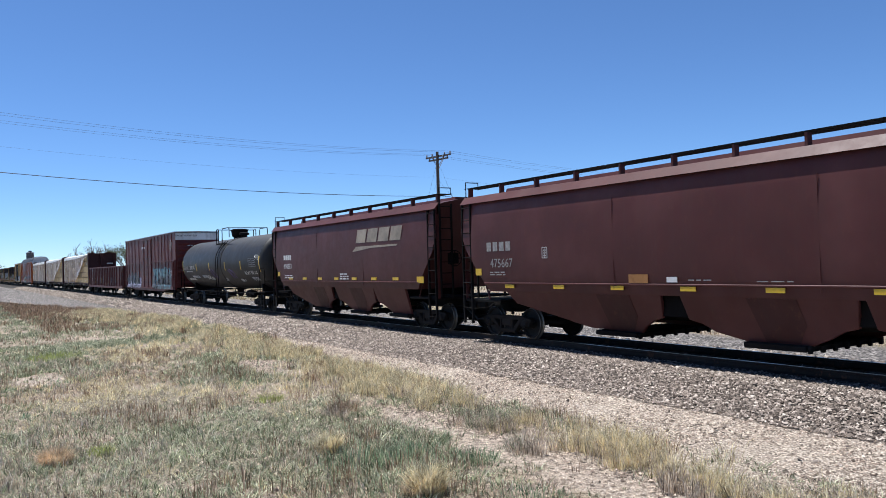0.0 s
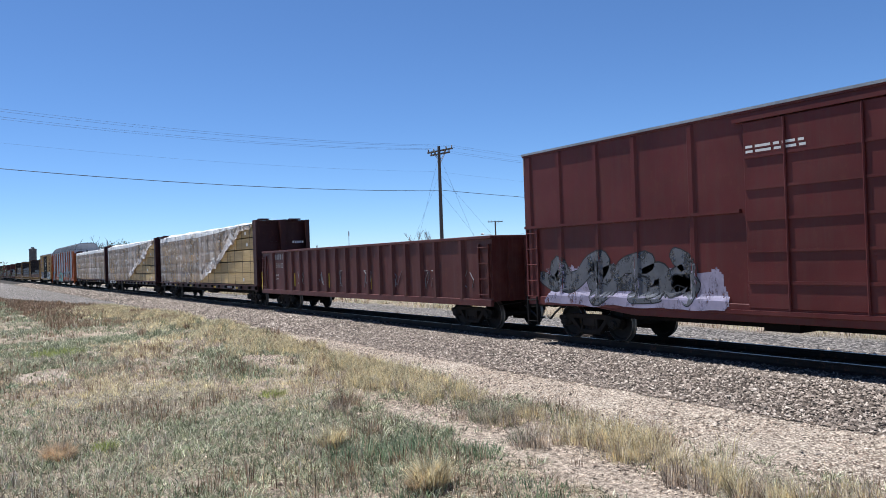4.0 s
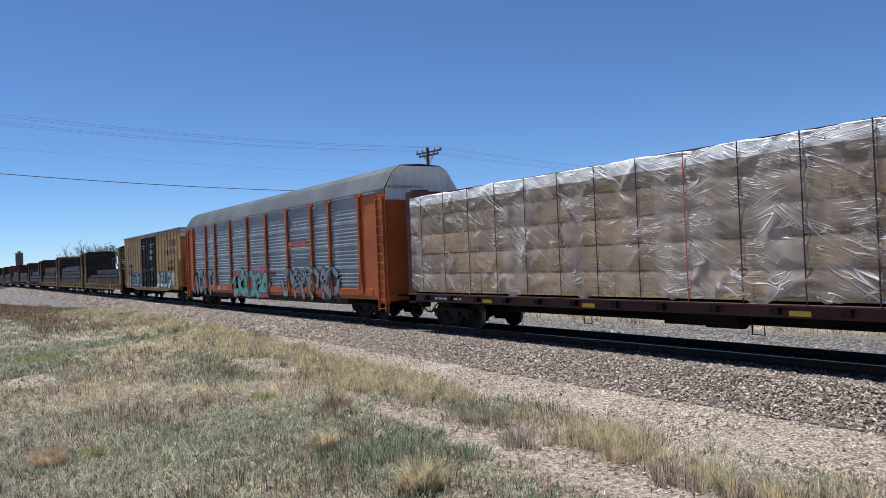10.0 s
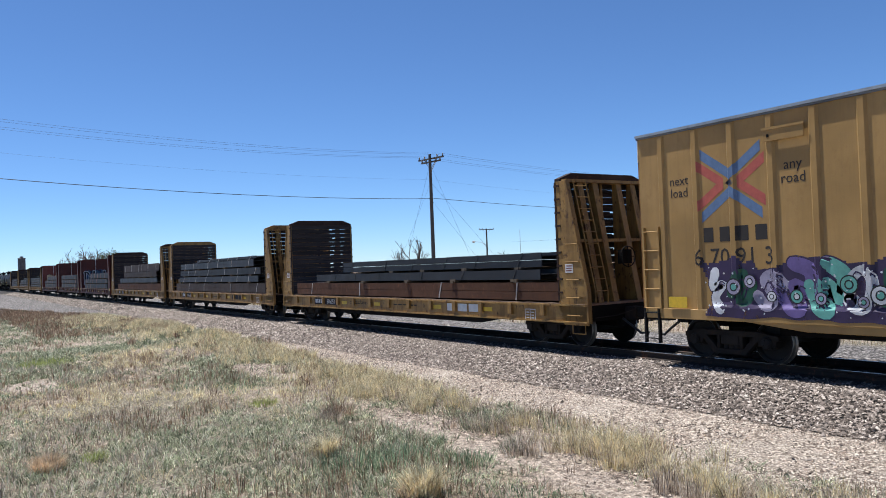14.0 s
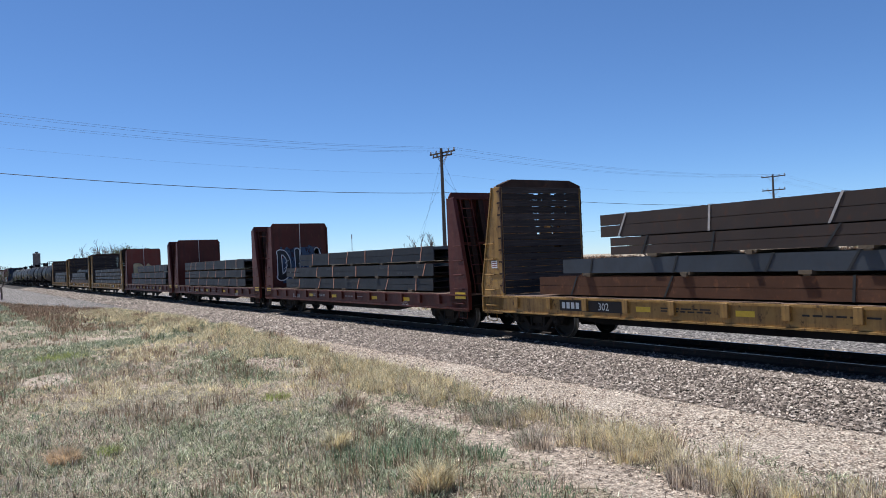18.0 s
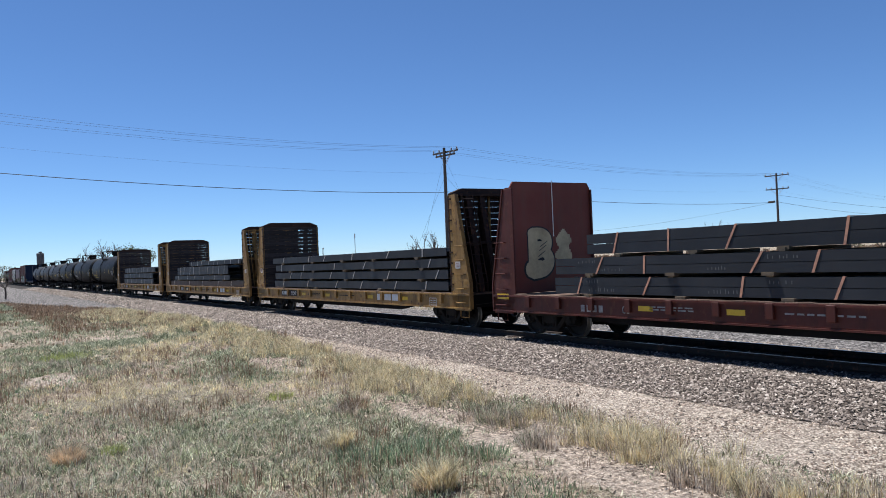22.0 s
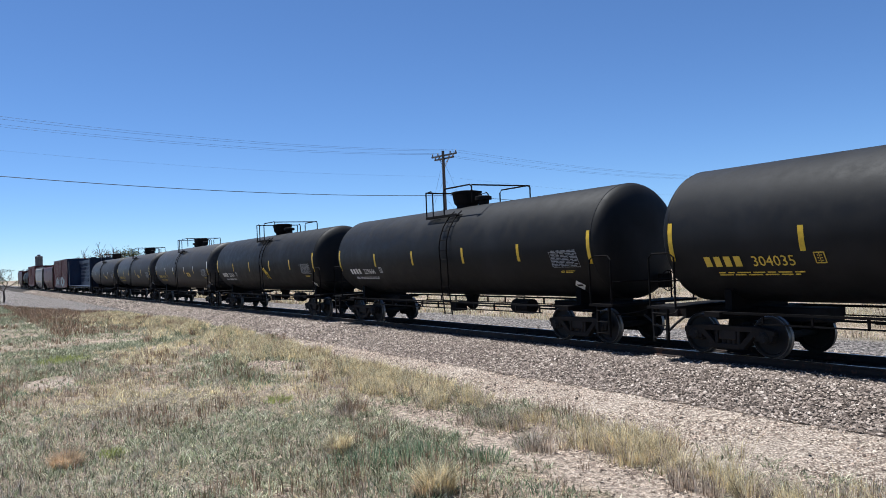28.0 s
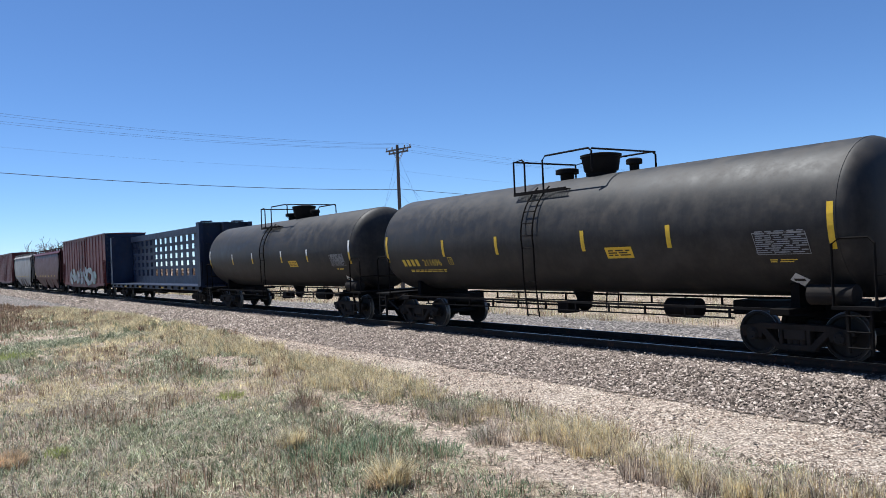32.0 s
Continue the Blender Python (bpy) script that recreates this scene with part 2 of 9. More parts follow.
class Shape:
    """Collects boxes, prisms, tubes and turned forms into one mesh."""

    def __init__(self):
        self.v, self.f, self.k = [], [], []

    def add(self, verts, faces, k=0):
        n = len(self.v)
        self.v += [tuple(p) for p in verts]
        self.f += [tuple(i + n for i in f) for f in faces]
        self.k += [k] * len(faces)
        return self

    def box(self, x0, x1, y0, y1, z0, z1, k=0):
        v = [(x, y, z) for x in (x0, x1) for y in (y0, y1) for z in (z0, z1)]
        return self.add(v, [(0, 1, 3, 2), (4, 6, 7, 5), (0, 4, 5, 1), (2, 3, 7, 6), (0, 2, 6, 4), (1, 5, 7, 3)], k)

    def prism(self, poly, axis, a, b, k=0):
        """A polygon drawn in the plane square to the axis (x: y,z; y: x,z; z: x,y), drawn out from a to b."""
        put = {"x": lambda p, d: (d, p[0], p[1]), "y": lambda p, d: (p[0], d, p[1]), "z": lambda p, d: (p[0], p[1], d)}[axis]
        n = len(poly)
        v = [put(p, a) for p in poly] + [put(p, b) for p in poly]
        return self.add(v, [tuple(range(n)), tuple(range(2 * n - 1, n - 1, -1))] + [(i, (i + 1) % n, n + (i + 1) % n, n + i) for i in range(n)], k)

    def pipe(self, points, r, n=6, k=0):
        pts = [Vector(p) for p in points]
        v = []
        for i, p in enumerate(pts):
            d = (pts[min(i + 1, len(pts) - 1)] - pts[max(i - 1, 0)]).normalized()
            s = d.cross(Vector((0, 0, 1)) if abs(d.z) < 0.9 else Vector((1, 0, 0))).normalized()
            u = s.cross(d)
            v += [p + r * (math.cos(q) * s + math.sin(q) * u) for q in (2 * math.pi * j / n for j in range(n))]
        f = [(i * n + j, i * n + (j + 1) % n, (i + 1) * n + (j + 1) % n, (i + 1) * n + j) for i in range(len(pts) - 1) for j in range(n)]
        f += [tuple(range(n)), tuple((len(pts) - 1) * n + j for j in range(n - 1, -1, -1))]
        return self.add(v, f, k)

    def turned(self, profile, axis, n=24, at=(0, 0, 0), k=0):
        """A profile of (place along the axis, radius) turned about it; k may be one slot a segment."""
        v = []
        for a, r in profile:
            for j in range(n):
                c, s = math.cos(2 * math.pi * j / n) * r, math.sin(2 * math.pi * j / n) * r
                q = {"x": (a, c, s), "y": (c, a, s), "z": (c, s, a)}[axis]
                v.append((q[0] + at[0], q[1] + at[1], q[2] + at[2]))
        ks = k if isinstance(k, (list, tuple)) else [k] * (len(profile) - 1)
        m = len(self.v)
        self.v += v
        for i in range(len(profile) - 1):
            for j in range(n):
                self.f.append((m + i * n + j, m + i * n + (j + 1) % n, m + (i + 1) * n + (j + 1) % n, m + (i + 1) * n + j))
                self.k.append(ks[i])
        self.f += [tuple(m + j for j in range(n)), tuple(m + (len(profile) - 1) * n + j for j in range(n))]
        self.k += [ks[0], ks[-1]]
        return self

    def mesh(self, name, mats, bevel=0.0, smooth=False):
        me = bpy.data.meshes.new(name)
        me.from_pydata(self.v, [], self.f)
        me.polygons.foreach_set("material_index", self.k)
        for m in mats if isinstance(mats, (list, tuple)) else [mats]:
            me.materials.append(m)
        bm = bmesh.new()
        bm.from_mesh(me)
        bmesh.ops.recalc_face_normals(bm, faces=bm.faces)
        if bevel:
            bmesh.ops.bevel(bm, geom=bm.edges[:], offset=bevel, segments=1, affect="EDGES", clamp_overlap=True)
        bm.to_mesh(me)
        bm.free()
        if smooth:
            me.polygons.foreach_set("use_smooth", [True] * len(me.polygons))
            me.set_sharp_from_angle(angle=radians(40))
        return me


def part(name, shape, material, parent=None, label="", at=None, bevel=0.0, smooth=False):
    """One mesh object under a thing or a part; shape may be a Shape or a mesh made before."""
    me = shape if isinstance(shape, bpy.types.Mesh) else shape.mesh(name, material, bevel, smooth)
    ob = new(name, me)
    ob.parent = parent
    if at:
        ob.location = at
    if label:
        ob["label"] = label
    return ob


def thing(name, label, category, group="", kind=""):
    return tagged(new(name), label, category, group, kind)


LETTERS = {}


def letters(text, size, end=False):
    """Flat lettering that reads from the near side of the track, or (end) from the front of a car."""
    key = (text, size, end)
    if key not in LETTERS:
        cu = bpy.data.curves.new("lettering", "FONT")
        cu.body, cu.size, cu.extrude, cu.align_x, cu.resolution_u = text, size, 0.0015, "CENTER", 2
        ob = bpy.data.objects.new("lettering", cu)
        me = bpy.data.meshes.new_from_object(ob)
        bpy.data.objects.remove(ob)
        bpy.data.curves.remove(cu)
        me.transform(Matrix(((0, 0, 1, 0), (1, 0, 0, 0), (0, 1, 0, 0), (0, 0, 0, 1))) if end else Matrix(((1, 0, 0, 0), (0, 0, -1, 0), (0, 1, 0, 0), (0, 0, 0, 1))))
        LETTERS[key] = me
    return LETTERS[key]


def lettering(parent, text, size, at, mat, end=False):
    me = letters(text, size, end)
    if me.materials and me.materials[0] != mat:
        me = me.copy()
        me.materials.clear()
    if not me.materials:
        me.materials.append(mat)
    return part("lettering", me, None, parent, at=at)


def bars(parent, x, z, y, widths, h, mat, gap=0.06, name="marking"):
    """Plain bars in place of marks that are not lettered; those drawn round the origin stay one piece."""
    s, whole = Shape(), x == y == z == 0
    for w in widths:
        if whole:
            s.box(x, x + w, y - 0.003, y, z, z + h)
        else:
            part(name, Shape().box(x, x + w, y - 0.003, y, z, z + h), mat, parent)
        x += w + gap
    return part(name, s, mat, parent) if whole else None


def small_print(parent, x, z, y, rows, w, mat, h=0.05, seed=1):
    """Lines of stencilled data too small to read."""
    r = random.Random(seed)
    s = Shape()
    for i in range(rows):
        q = x
        while q < x + w - 0.1:
            d = r.uniform(0.1, 0.35)
            s.box(q, min(q + d, x + w), y - 0.003, y, z - i * h * 1.9, z - i * h * 1.9 + h)
            q += d + 0.06
    return part("stencilled_data", s, mat, parent)


def panel_box(parent, x, z, y, w, h, mat):
    """A lettered frame: thin border and a few bars."""
    s = Shape()
    t = 0.018
    for b in ((x, x + w, z, z + t), (x, x + w, z + h - t, z + h), (x, x + t, z, z + h), (x + w - t, x + w, z, z + h), (x + w * 0.48, x + w * 0.52, z, z + h)):
        s.box(b[0], b[1], y - 0.004, y, b[2], b[3])
    for i in range(3):
        s.box(x + 0.06, x + w * 0.4, y - 0.004, y, z + h * (0.2 + 0.24 * i), z + h * (0.28 + 0.24 * i))
        s.box(x + w * 0.6, x + w - 0.06, y - 0.004, y, z + h * (0.2 + 0.24 * i), z + h * (0.28 + 0.24 * i))
    return part("data_panel", s, mat, parent)


FORMS = (
    ((0.5, 0.06), (0.12, 0.25), (0.1, 0.72), (0.45, 0.95), (0.85, 0.72), (0.88, 0.3), (0.55, 0.07)),
    ((0.1, 0.85), (0.6, 0.92), (0.85, 0.7), (0.35, 0.52), (0.85, 0.34), (0.6, 0.06), (0.1, 0.16)),
    ((0.12, 0.95), (0.22, 0.05), (0.5, 0.5), (0.78, 0.05), (0.9, 0.95)),
    ((0.85, 0.88), (0.35, 0.95), (0.1, 0.62), (0.5, 0.5), (0.86, 0.34), (0.55, 0.04), (0.08, 0.12)),
    ((0.2, 0.03), (0.16, 0.55), (0.3, 0.95), (0.8, 0.9), (0.82, 0.55), (0.35, 0.45), (0.9, 0.05)),
    ((0.1, 0.9), (0.5, 0.75), (0.2, 0.4), (0.7, 0.5), (0.85, 0.1)),
)


# strokes of sprayed capitals, in a unit box
GLYPHS = {
    "A": (((0.08, 0.0), (0.5, 1.0), (0.92, 0.0)), ((0.25, 0.33), (0.75, 0.33))),
    "B": (((0.15, 0.0), (0.15, 1.0)), ((0.15, 1.0), (0.55, 1.0), (0.78, 0.86), (0.7, 0.62), (0.3, 0.53)), ((0.3, 0.53), (0.75, 0.45), (0.88, 0.22), (0.65, 0.02), (0.15, 0.0))),
    "C": (((0.88, 0.8), (0.66, 0.99), (0.32, 0.93), (0.13, 0.62), (0.14, 0.32), (0.36, 0.05), (0.68, 0.02), (0.88, 0.2)),),
    "D": (((0.15, 0.0), (0.15, 1.0)), ((0.15, 1.0), (0.5, 0.98), (0.8, 0.75), (0.86, 0.45), (0.7, 0.15), (0.4, 0.0), (0.15, 0.0))),
    "E": (((0.85, 0.98), (0.18, 0.98), (0.18, 0.02), (0.86, 0.02)), ((0.18, 0.52), (0.72, 0.52))),
    "G": (((0.86, 0.8), (0.66, 0.99), (0.32, 0.93), (0.13, 0.62), (0.14, 0.32), (0.36, 0.05), (0.7, 0.04), (0.86, 0.22)), ((0.86, 0.05), (0.86, 0.42), (0.55, 0.42))),
    "H": (((0.18, 0.0), (0.18, 1.0)), ((0.82, 0.0), (0.82, 1.0)), ((0.18, 0.48), (0.82, 0.48))),
    "I": (((0.5, 0.0), (0.5, 1.0)),),
    "L": (((0.22, 1.0), (0.22, 0.02), (0.85, 0.02)),),
    "N": (((0.15, 0.0), (0.15, 1.0), (0.85, 0.0), (0.85, 1.0)),),
    "S": (((0.85, 0.84), (0.58, 1.0), (0.25, 0.92), (0.2, 0.68), (0.5, 0.52), (0.8, 0.36), (0.78, 0.1), (0.45, 0.0), (0.14, 0.14)),),
    "T": (((0.06, 0.97), (0.94, 0.97)), ((0.5, 0.97), (0.5, 0.0))),
    "W": (((0.04, 1.0), (0.28, 0.0), (0.5, 0.8), (0.72, 0.0), (0.96, 1.0)),),
    "Y": (((0.08, 1.0), (0.5, 0.48), (0.92, 1.0)), ((0.5, 0.48), (0.5, 0.0))),
}


def glide(pts, step):
    """A smooth line through the points, cut into short steps."""
    out = []
    q = [Vector(p) for p in (pts[0],) + tuple(pts) + (pts[-1],)]
    for k in range(1, len(q) - 2):
        p0, p1, p2, p3 = q[k - 1:k + 3]
        n = max(2, int((p2 - p1).length / step))
        for i in range(n):
            t = i / n
            out.append(0.5 * (2 * p1 + (p2 - p0) * t + (2 * p0 - 5 * p1 + 4 * p2 - p3) * t * t + (3 * p1 - p0 - 3 * p2 + p3) * t ** 3))
    return out + [q[-1]]


def graffiti(parent, x0, x1, z0, z1, y, n, fill, line, seed, cloud=None, ribs=(), rib=(0.055, 0.1, 0.045), sill=(0.0, 0.0), end=False, fat=0.17, deep=None, cloud_box=None, sharp=False, word=""):
    """Fat sprayed strokes with an outline, as a word or as forms that spell nothing; the paint follows the ribs of the wall."""
    r = random.Random(seed)
    w, h = (x1 - x0) / n, z1 - z0

    def proud(x, z):
        d = 0.0
        for q in ribs:
            e = abs(x - q)
            if e < rib[1]:
                d = max(d, rib[2] * min(1.0, (rib[1] - e) / (rib[1] - rib[0])))
        return max(d, sill[1] * max(0.0, min(1.0, (sill[0] + 0.13 - z) / 0.08)) if sill[1] else 0.0)

    def put(x, z, d):
        return (y + d, x, z) if end else (x, y - proud(x, z) - d, z)

    def ribbon(s, pts, half, d):
        pts = [Vector(p).lerp(Vector(q), k / 8) for p, q in zip(pts, pts[1:]) for k in range(8)] + [Vector(pts[-1])] if sharp or word and len(pts) < 5 else glide(pts, 0.05)
        m = 6
        v = []
        for i, p in enumerate(pts):
            t = (pts[min(i + 1, len(pts) - 1)] - pts[max(i - 1, 0)]).normalized()
            g = half * (0.9 + 0.25 * math.sin(i * 0.13 + seed))
            for k in range(m + 1):
                a = -1 + 2 * k / m
                # the two ends are rounded
                b = g * math.sqrt(max(0, 1 - a * a)) * (-1 if i == 0 else 1 if i == len(pts) - 1 else 0)
                v.append(put(p.x - t.y * g * a + t.x * b, p.y + t.x * g * a + t.y * b, d))
        s.add(v, [(i * (m + 1) + k, (i + 1) * (m + 1) + k, (i + 1) * (m + 1) + k + 1, i * (m + 1) + k + 1) for i in range(len(pts) - 1) for k in range(m)])

    if cloud:
        c0, c1, c2, c3 = cloud_box or (x0 - 0.25, x1 + 0.25, z0 - 0.1, z1 + 0.15)
        s, g = Shape(), 0.05
        for i in range(int((c1 - c0) / g)):
            x = c0 + i * g
            hi = c3 + 0.3 * noise.noise((x * 1.1, seed, 0)) + 0.14 * noise.noise((x * 5, seed, 3))
            lo = c2 + 0.1 * noise.noise((x * 1.3, seed, 9))
            for k in range(int((hi - lo) / g)):
                z = lo + k * g
                e = min(x - c0, c1 - x)
                if e < 0.35 + 0.35 * noise.noise((z * 2.5, seed, x * 0.2)):
                    continue
                s.add([put(x, z, 0.001), put(x + g, z, 0.001), put(x + g, z + g, 0.001), put(x, z + g, 0.001)], [(0, 1, 2, 3)])
        part("sprayed_cloud", s, cloud, parent)
    for i, ch in enumerate(word):
        half = fat * min(w, h)
        o, s = Shape(), Shape()
        dz, tilt = r.uniform(-0.03, 0.03) * h, r.uniform(-0.06, 0.06)
        for k, stroke in enumerate(GLYPHS[ch]):
            pts = [(x0 + w * i + half + (w * 1.02 - 2 * half) * a + tilt * w * b, z0 + dz + half + (h - 2 * half) * b) for a, b in stroke]
            if len(pts) < 5:
                pts = [p for q, z_ in zip(pts, pts[1:]) for p in (q, z_)]
            for q, z_ in (zip(pts[::2], pts[1::2]) if len(stroke) < 5 else ()):
                ribbon(o, (q, z_), half + (deep or 0.045), 0.002 + 0.0002 * k)
                ribbon(s, (q, z_), half, 0.0042 + 0.0003 * i + 0.0002 * k)
            if len(stroke) >= 5:
                ribbon(o, pts, half + (deep or 0.045), 0.002 + 0.0002 * k)
                ribbon(s, pts, half, 0.0042 + 0.0003 * i + 0.0002 * k)
        part("sprayed_outline", o, line, parent)
        part("sprayed_form", s, fill, parent)
        l = Shape()
        for k in range(3):
            a, b = r.uniform(0.3, 0.55), r.uniform(0.12, 0.6)
            ribbon(l, ((x0 + w * (i + a), z0 + h * b), (x0 + w * (i + a + 0.2), z0 + h * (b + 0.1))), 0.016, 0.0072 + 0.0003 * i)
        part("sprayed_line", l, line, parent)
    for i in range(0 if word else n):
        f = FORMS[(i * 2 + seed) % len(FORMS)] if r.random() < 0.6 else r.choice(FORMS)
        flip = r.random() < 0.4
        tall = r.uniform(0.85, 1.08)
        # turned and mirrored, so that no form is a letter
        ca, sa, up = math.cos(r.uniform(0.35, 1.2)), math.sin(r.uniform(0.35, 1.2)) * r.choice((-1, 1)), r.choice((-1, 1))
        f = [((a - 0.5) * (-1 if flip else 1), (b - 0.5) * up) for a, b in f]
        f = [(0.5 + max(-0.62, min(0.62, 1.1 * (a * ca - b * sa))), 0.5 + max(-0.52, min(0.52, 1.05 * (a * sa + b * ca)))) for a, b in f]
        pts = tuple((x0 + w * (i + a) + 0.1 * w * (b - 0.5), z0 + h * (0.12 + 0.78 * b * tall)) for a, b in f)
        half = fat * min(w, h) * r.uniform(0.9, 1.15)
        o, s = Shape(), Shape()
        ribbon(o, pts, half + (deep or 0.045), 0.002 + 0.0003 * i)
        ribbon(s, pts, half, 0.0045 + 0.0003 * i)
        part("sprayed_outline", o, line, parent)
        part("sprayed_form", s, fill[i % len(fill)] if isinstance(fill, list) else fill, parent)
        l = Shape()
        for k in range(2):
            a, b = r.uniform(0.2, 0.6), r.uniform(0.2, 0.7)
            ribbon(l, ((x0 + w * (i + a), z0 + h * b), (x0 + w * (i + a + 0.12), z0 + h * (b + 0.12)), (x0 + w * (i + a + 0.28), z0 + h * (b + 0.08))), 0.018, 0.0075 + 0.0003 * i)
        part("sprayed_line", l, line, parent)


def scrawl(parent, x, z, y, w, h, mat, seed):
    """A row of thin hand-drawn marks that spell nothing."""
    r = random.Random(seed)
    s = Shape()
    n = max(2, int(w / (h * 0.75)))
    for i in range(n):
        q = x + w * i / n
        for _ in range(r.choice((1, 2, 2))):
            pts = [(q + w / n * r.uniform(0.05, 0.95), y - 0.004, z + h * b) for b in sorted((r.random(), r.random(), r.uniform(0, 0.2), r.uniform(0.8, 1)), reverse=r.random() < 0.5)]
            s.pipe(pts, 0.012, 4)
    return part("scrawl", s, mat, parent)


def spray_rings(parent, x0, x1, z0, z1, seed):
    """Sprayed rings, discs and white dots over a collage."""
    r = random.Random(seed)
    for i in range(9):
        x, z, d = x0 + (x1 - x0) * (i + r.uniform(0.1, 0.9)) / 9, r.uniform(z0, z1), r.uniform(0.09, 0.2)
        for k, (m, rad) in enumerate((("blackspray", d), (r.choice(("whitespray", "mint", "lilac", "gren")), d * 0.85), ("blackspray", d * 0.5), (r.choice(("whitespray", "mint")), d * 0.34))):
            y = -1.583 - 0.0012 * k
            part("sprayed_disc", Shape().prism([(x + rad * math.cos(a * math.pi / 8), z + rad * math.sin(a * math.pi / 8)) for a in range(16)], "y", y, y + 0.001), M[m], parent)
    s = Shape()
    for _ in range(70):
        x, z, rad = r.uniform(x0 - 0.5, x1 + 0.4), r.uniform(z0 - 0.1, z1 + 0.1), r.uniform(0.012, 0.024)
        s.prism([(x + rad * math.cos(a * math.pi / 3), z + rad * math.sin(a * math.pi / 3)) for a in range(6)], "y", -1.589, -1.588)
    tagged(part("sprayed_dots", s, M["whitespray"], parent), kind="stuff")


def tag_word(parent, word, x, z, y, w, h, mat, r=0.02, lean=0.1):
    """Thin hand-painted capitals."""
    s = Shape()
    each = w / max(1, len(word))
    for i, ch in enumerate(word):
        for stroke in GLYPHS.get(ch, ()):
            s.pipe([(x + each * (i + 0.06 + 0.84 * a + lean * b), y - 0.003, z + h * b * (1 + 0.12 * math.sin(i * 2.1))) for a, b in stroke], r, 4)
    return part("scrawl", s, mat, parent)


def drape(car, ribs, skip, rib=(0.055, 0.1, 0.045)):
    """Painted marks follow the ribs of a car's side instead of standing off it; skip is the stretch with the doors."""
    cuts = [q + s * d for q in ribs for s in (-1, 1) for d in rib[:2]]
    for o in car.children:
        if o.name.split(".")[0] not in ("lettering", "marking", "emblem", "stencilled_data", "data_panel", "round_emblem"):
            continue
        x0 = o.location.x
        xs_ = [v.co.x + x0 for v in o.data.vertices]
        if o.data.vertices[0].co.x + x0 > ribs[-1] + 0.6 or skip[0] < sum(xs_) / len(xs_) < skip[1]:
            continue
        me = o.data.copy()
        bm = bmesh.new()
        bm.from_mesh(me)
        for k in cuts:
            if min(xs_) < k < max(xs_):
                bmesh.ops.bisect_plane(bm, geom=bm.verts[:] + bm.edges[:] + bm.faces[:], plane_co=(k - x0, 0, 0), plane_no=(1, 0, 0))
        for v in bm.verts:
            e = min(abs(v.co.x + x0 - q) for q in ribs)
            d = rib[2] * max(0.0, min(1.0, (rib[1] - e) / (rib[1] - rib[0])))
            v.co.y += 0.0835 - d
        bm.to_mesh(me)
        bm.free()
        o.data = me

# ---- ground, ballast and track ----


def ground_z(x, y):
    """Height of the sheet: the ballast bed in the middle, the plain falling off a little on both sides."""
    d = abs(y)
    if d < 2.05:
        z = -0.21
    elif d < 3.75:
        z = -0.21 - 0.26 * ((d - 2.05) / 1.7)
    else:
        z = -0.47 - 0.022 * min(d - 3.75, 11)
    if y > 9:
        z += min((y - 9) * 0.035, 0.35)
    return z


def spread(lo, hi, near_lo, near_hi, step, grow=1.12):
    out = list(np.arange(near_lo, near_hi + step / 2, step))
    d, q = step, out[-1]
    while q < hi:
        d *= grow
        q += d
        out.append(min(q, hi))
    d, q = step, out[0]
    while q > lo:
        d *= grow
        q -= d
        out.insert(0, max(q, lo))
    return out


def sheet(name, xs, ys, zfun, mat):
    nx, ny = len(xs), len(ys)
    v = [(x, y, zfun(x, y)) for x in xs for y in ys]
    f = [(i * ny + j, (i + 1) * ny + j, (i + 1) * ny + j + 1, i * ny + j + 1) for i in range(nx - 1) for j in range(ny - 1)]
    me = bpy.data.meshes.new(name)
    me.from_pydata(v, [], f)
    me.polygons.foreach_set("use_smooth", [True] * len(f))
    me.materials.append(mat)
    return new(name, me)


EDGE = ((-140, -17.0), (-120, -14.0), (-84, -9.6), (-60, -5.4), (-45, -4.4), (-29, -4.75), (-20, -5.6), (-13.6, -6.0), (-7.6, -6.3), (20, -6.9))


# openings of bare soil in the verge: middle and half widths
BARE = ((-12.2, -7.75, 1.7, 0.55), (-24.6, -12.9, 1.5, 0.7), (-21.5, -7.3, 2.4, 0.75), (-9.6, -7.9, 1.3, 0.7), (-7.2, -8.0, 1.5, 0.5))


def tone(stops, k=0.92):
    return [(p, tuple(v * k for v in q)) for p, q in stops]


def cells(nt, vec, scale):
    """Packed grains: a random value for each, and how far a point lies from its grain's middle."""
    n = nt.nodes.new("ShaderNodeTexVoronoi")
    n.inputs["Scale"].default_value = scale
    nt.links.new(vec, n.inputs["Vector"])
    pick = nt.nodes.new("ShaderNodeSeparateColor")
    nt.links.new(n.outputs["Color"], pick.inputs[0])
    return pick.outputs[0], n.outputs["Distance"]


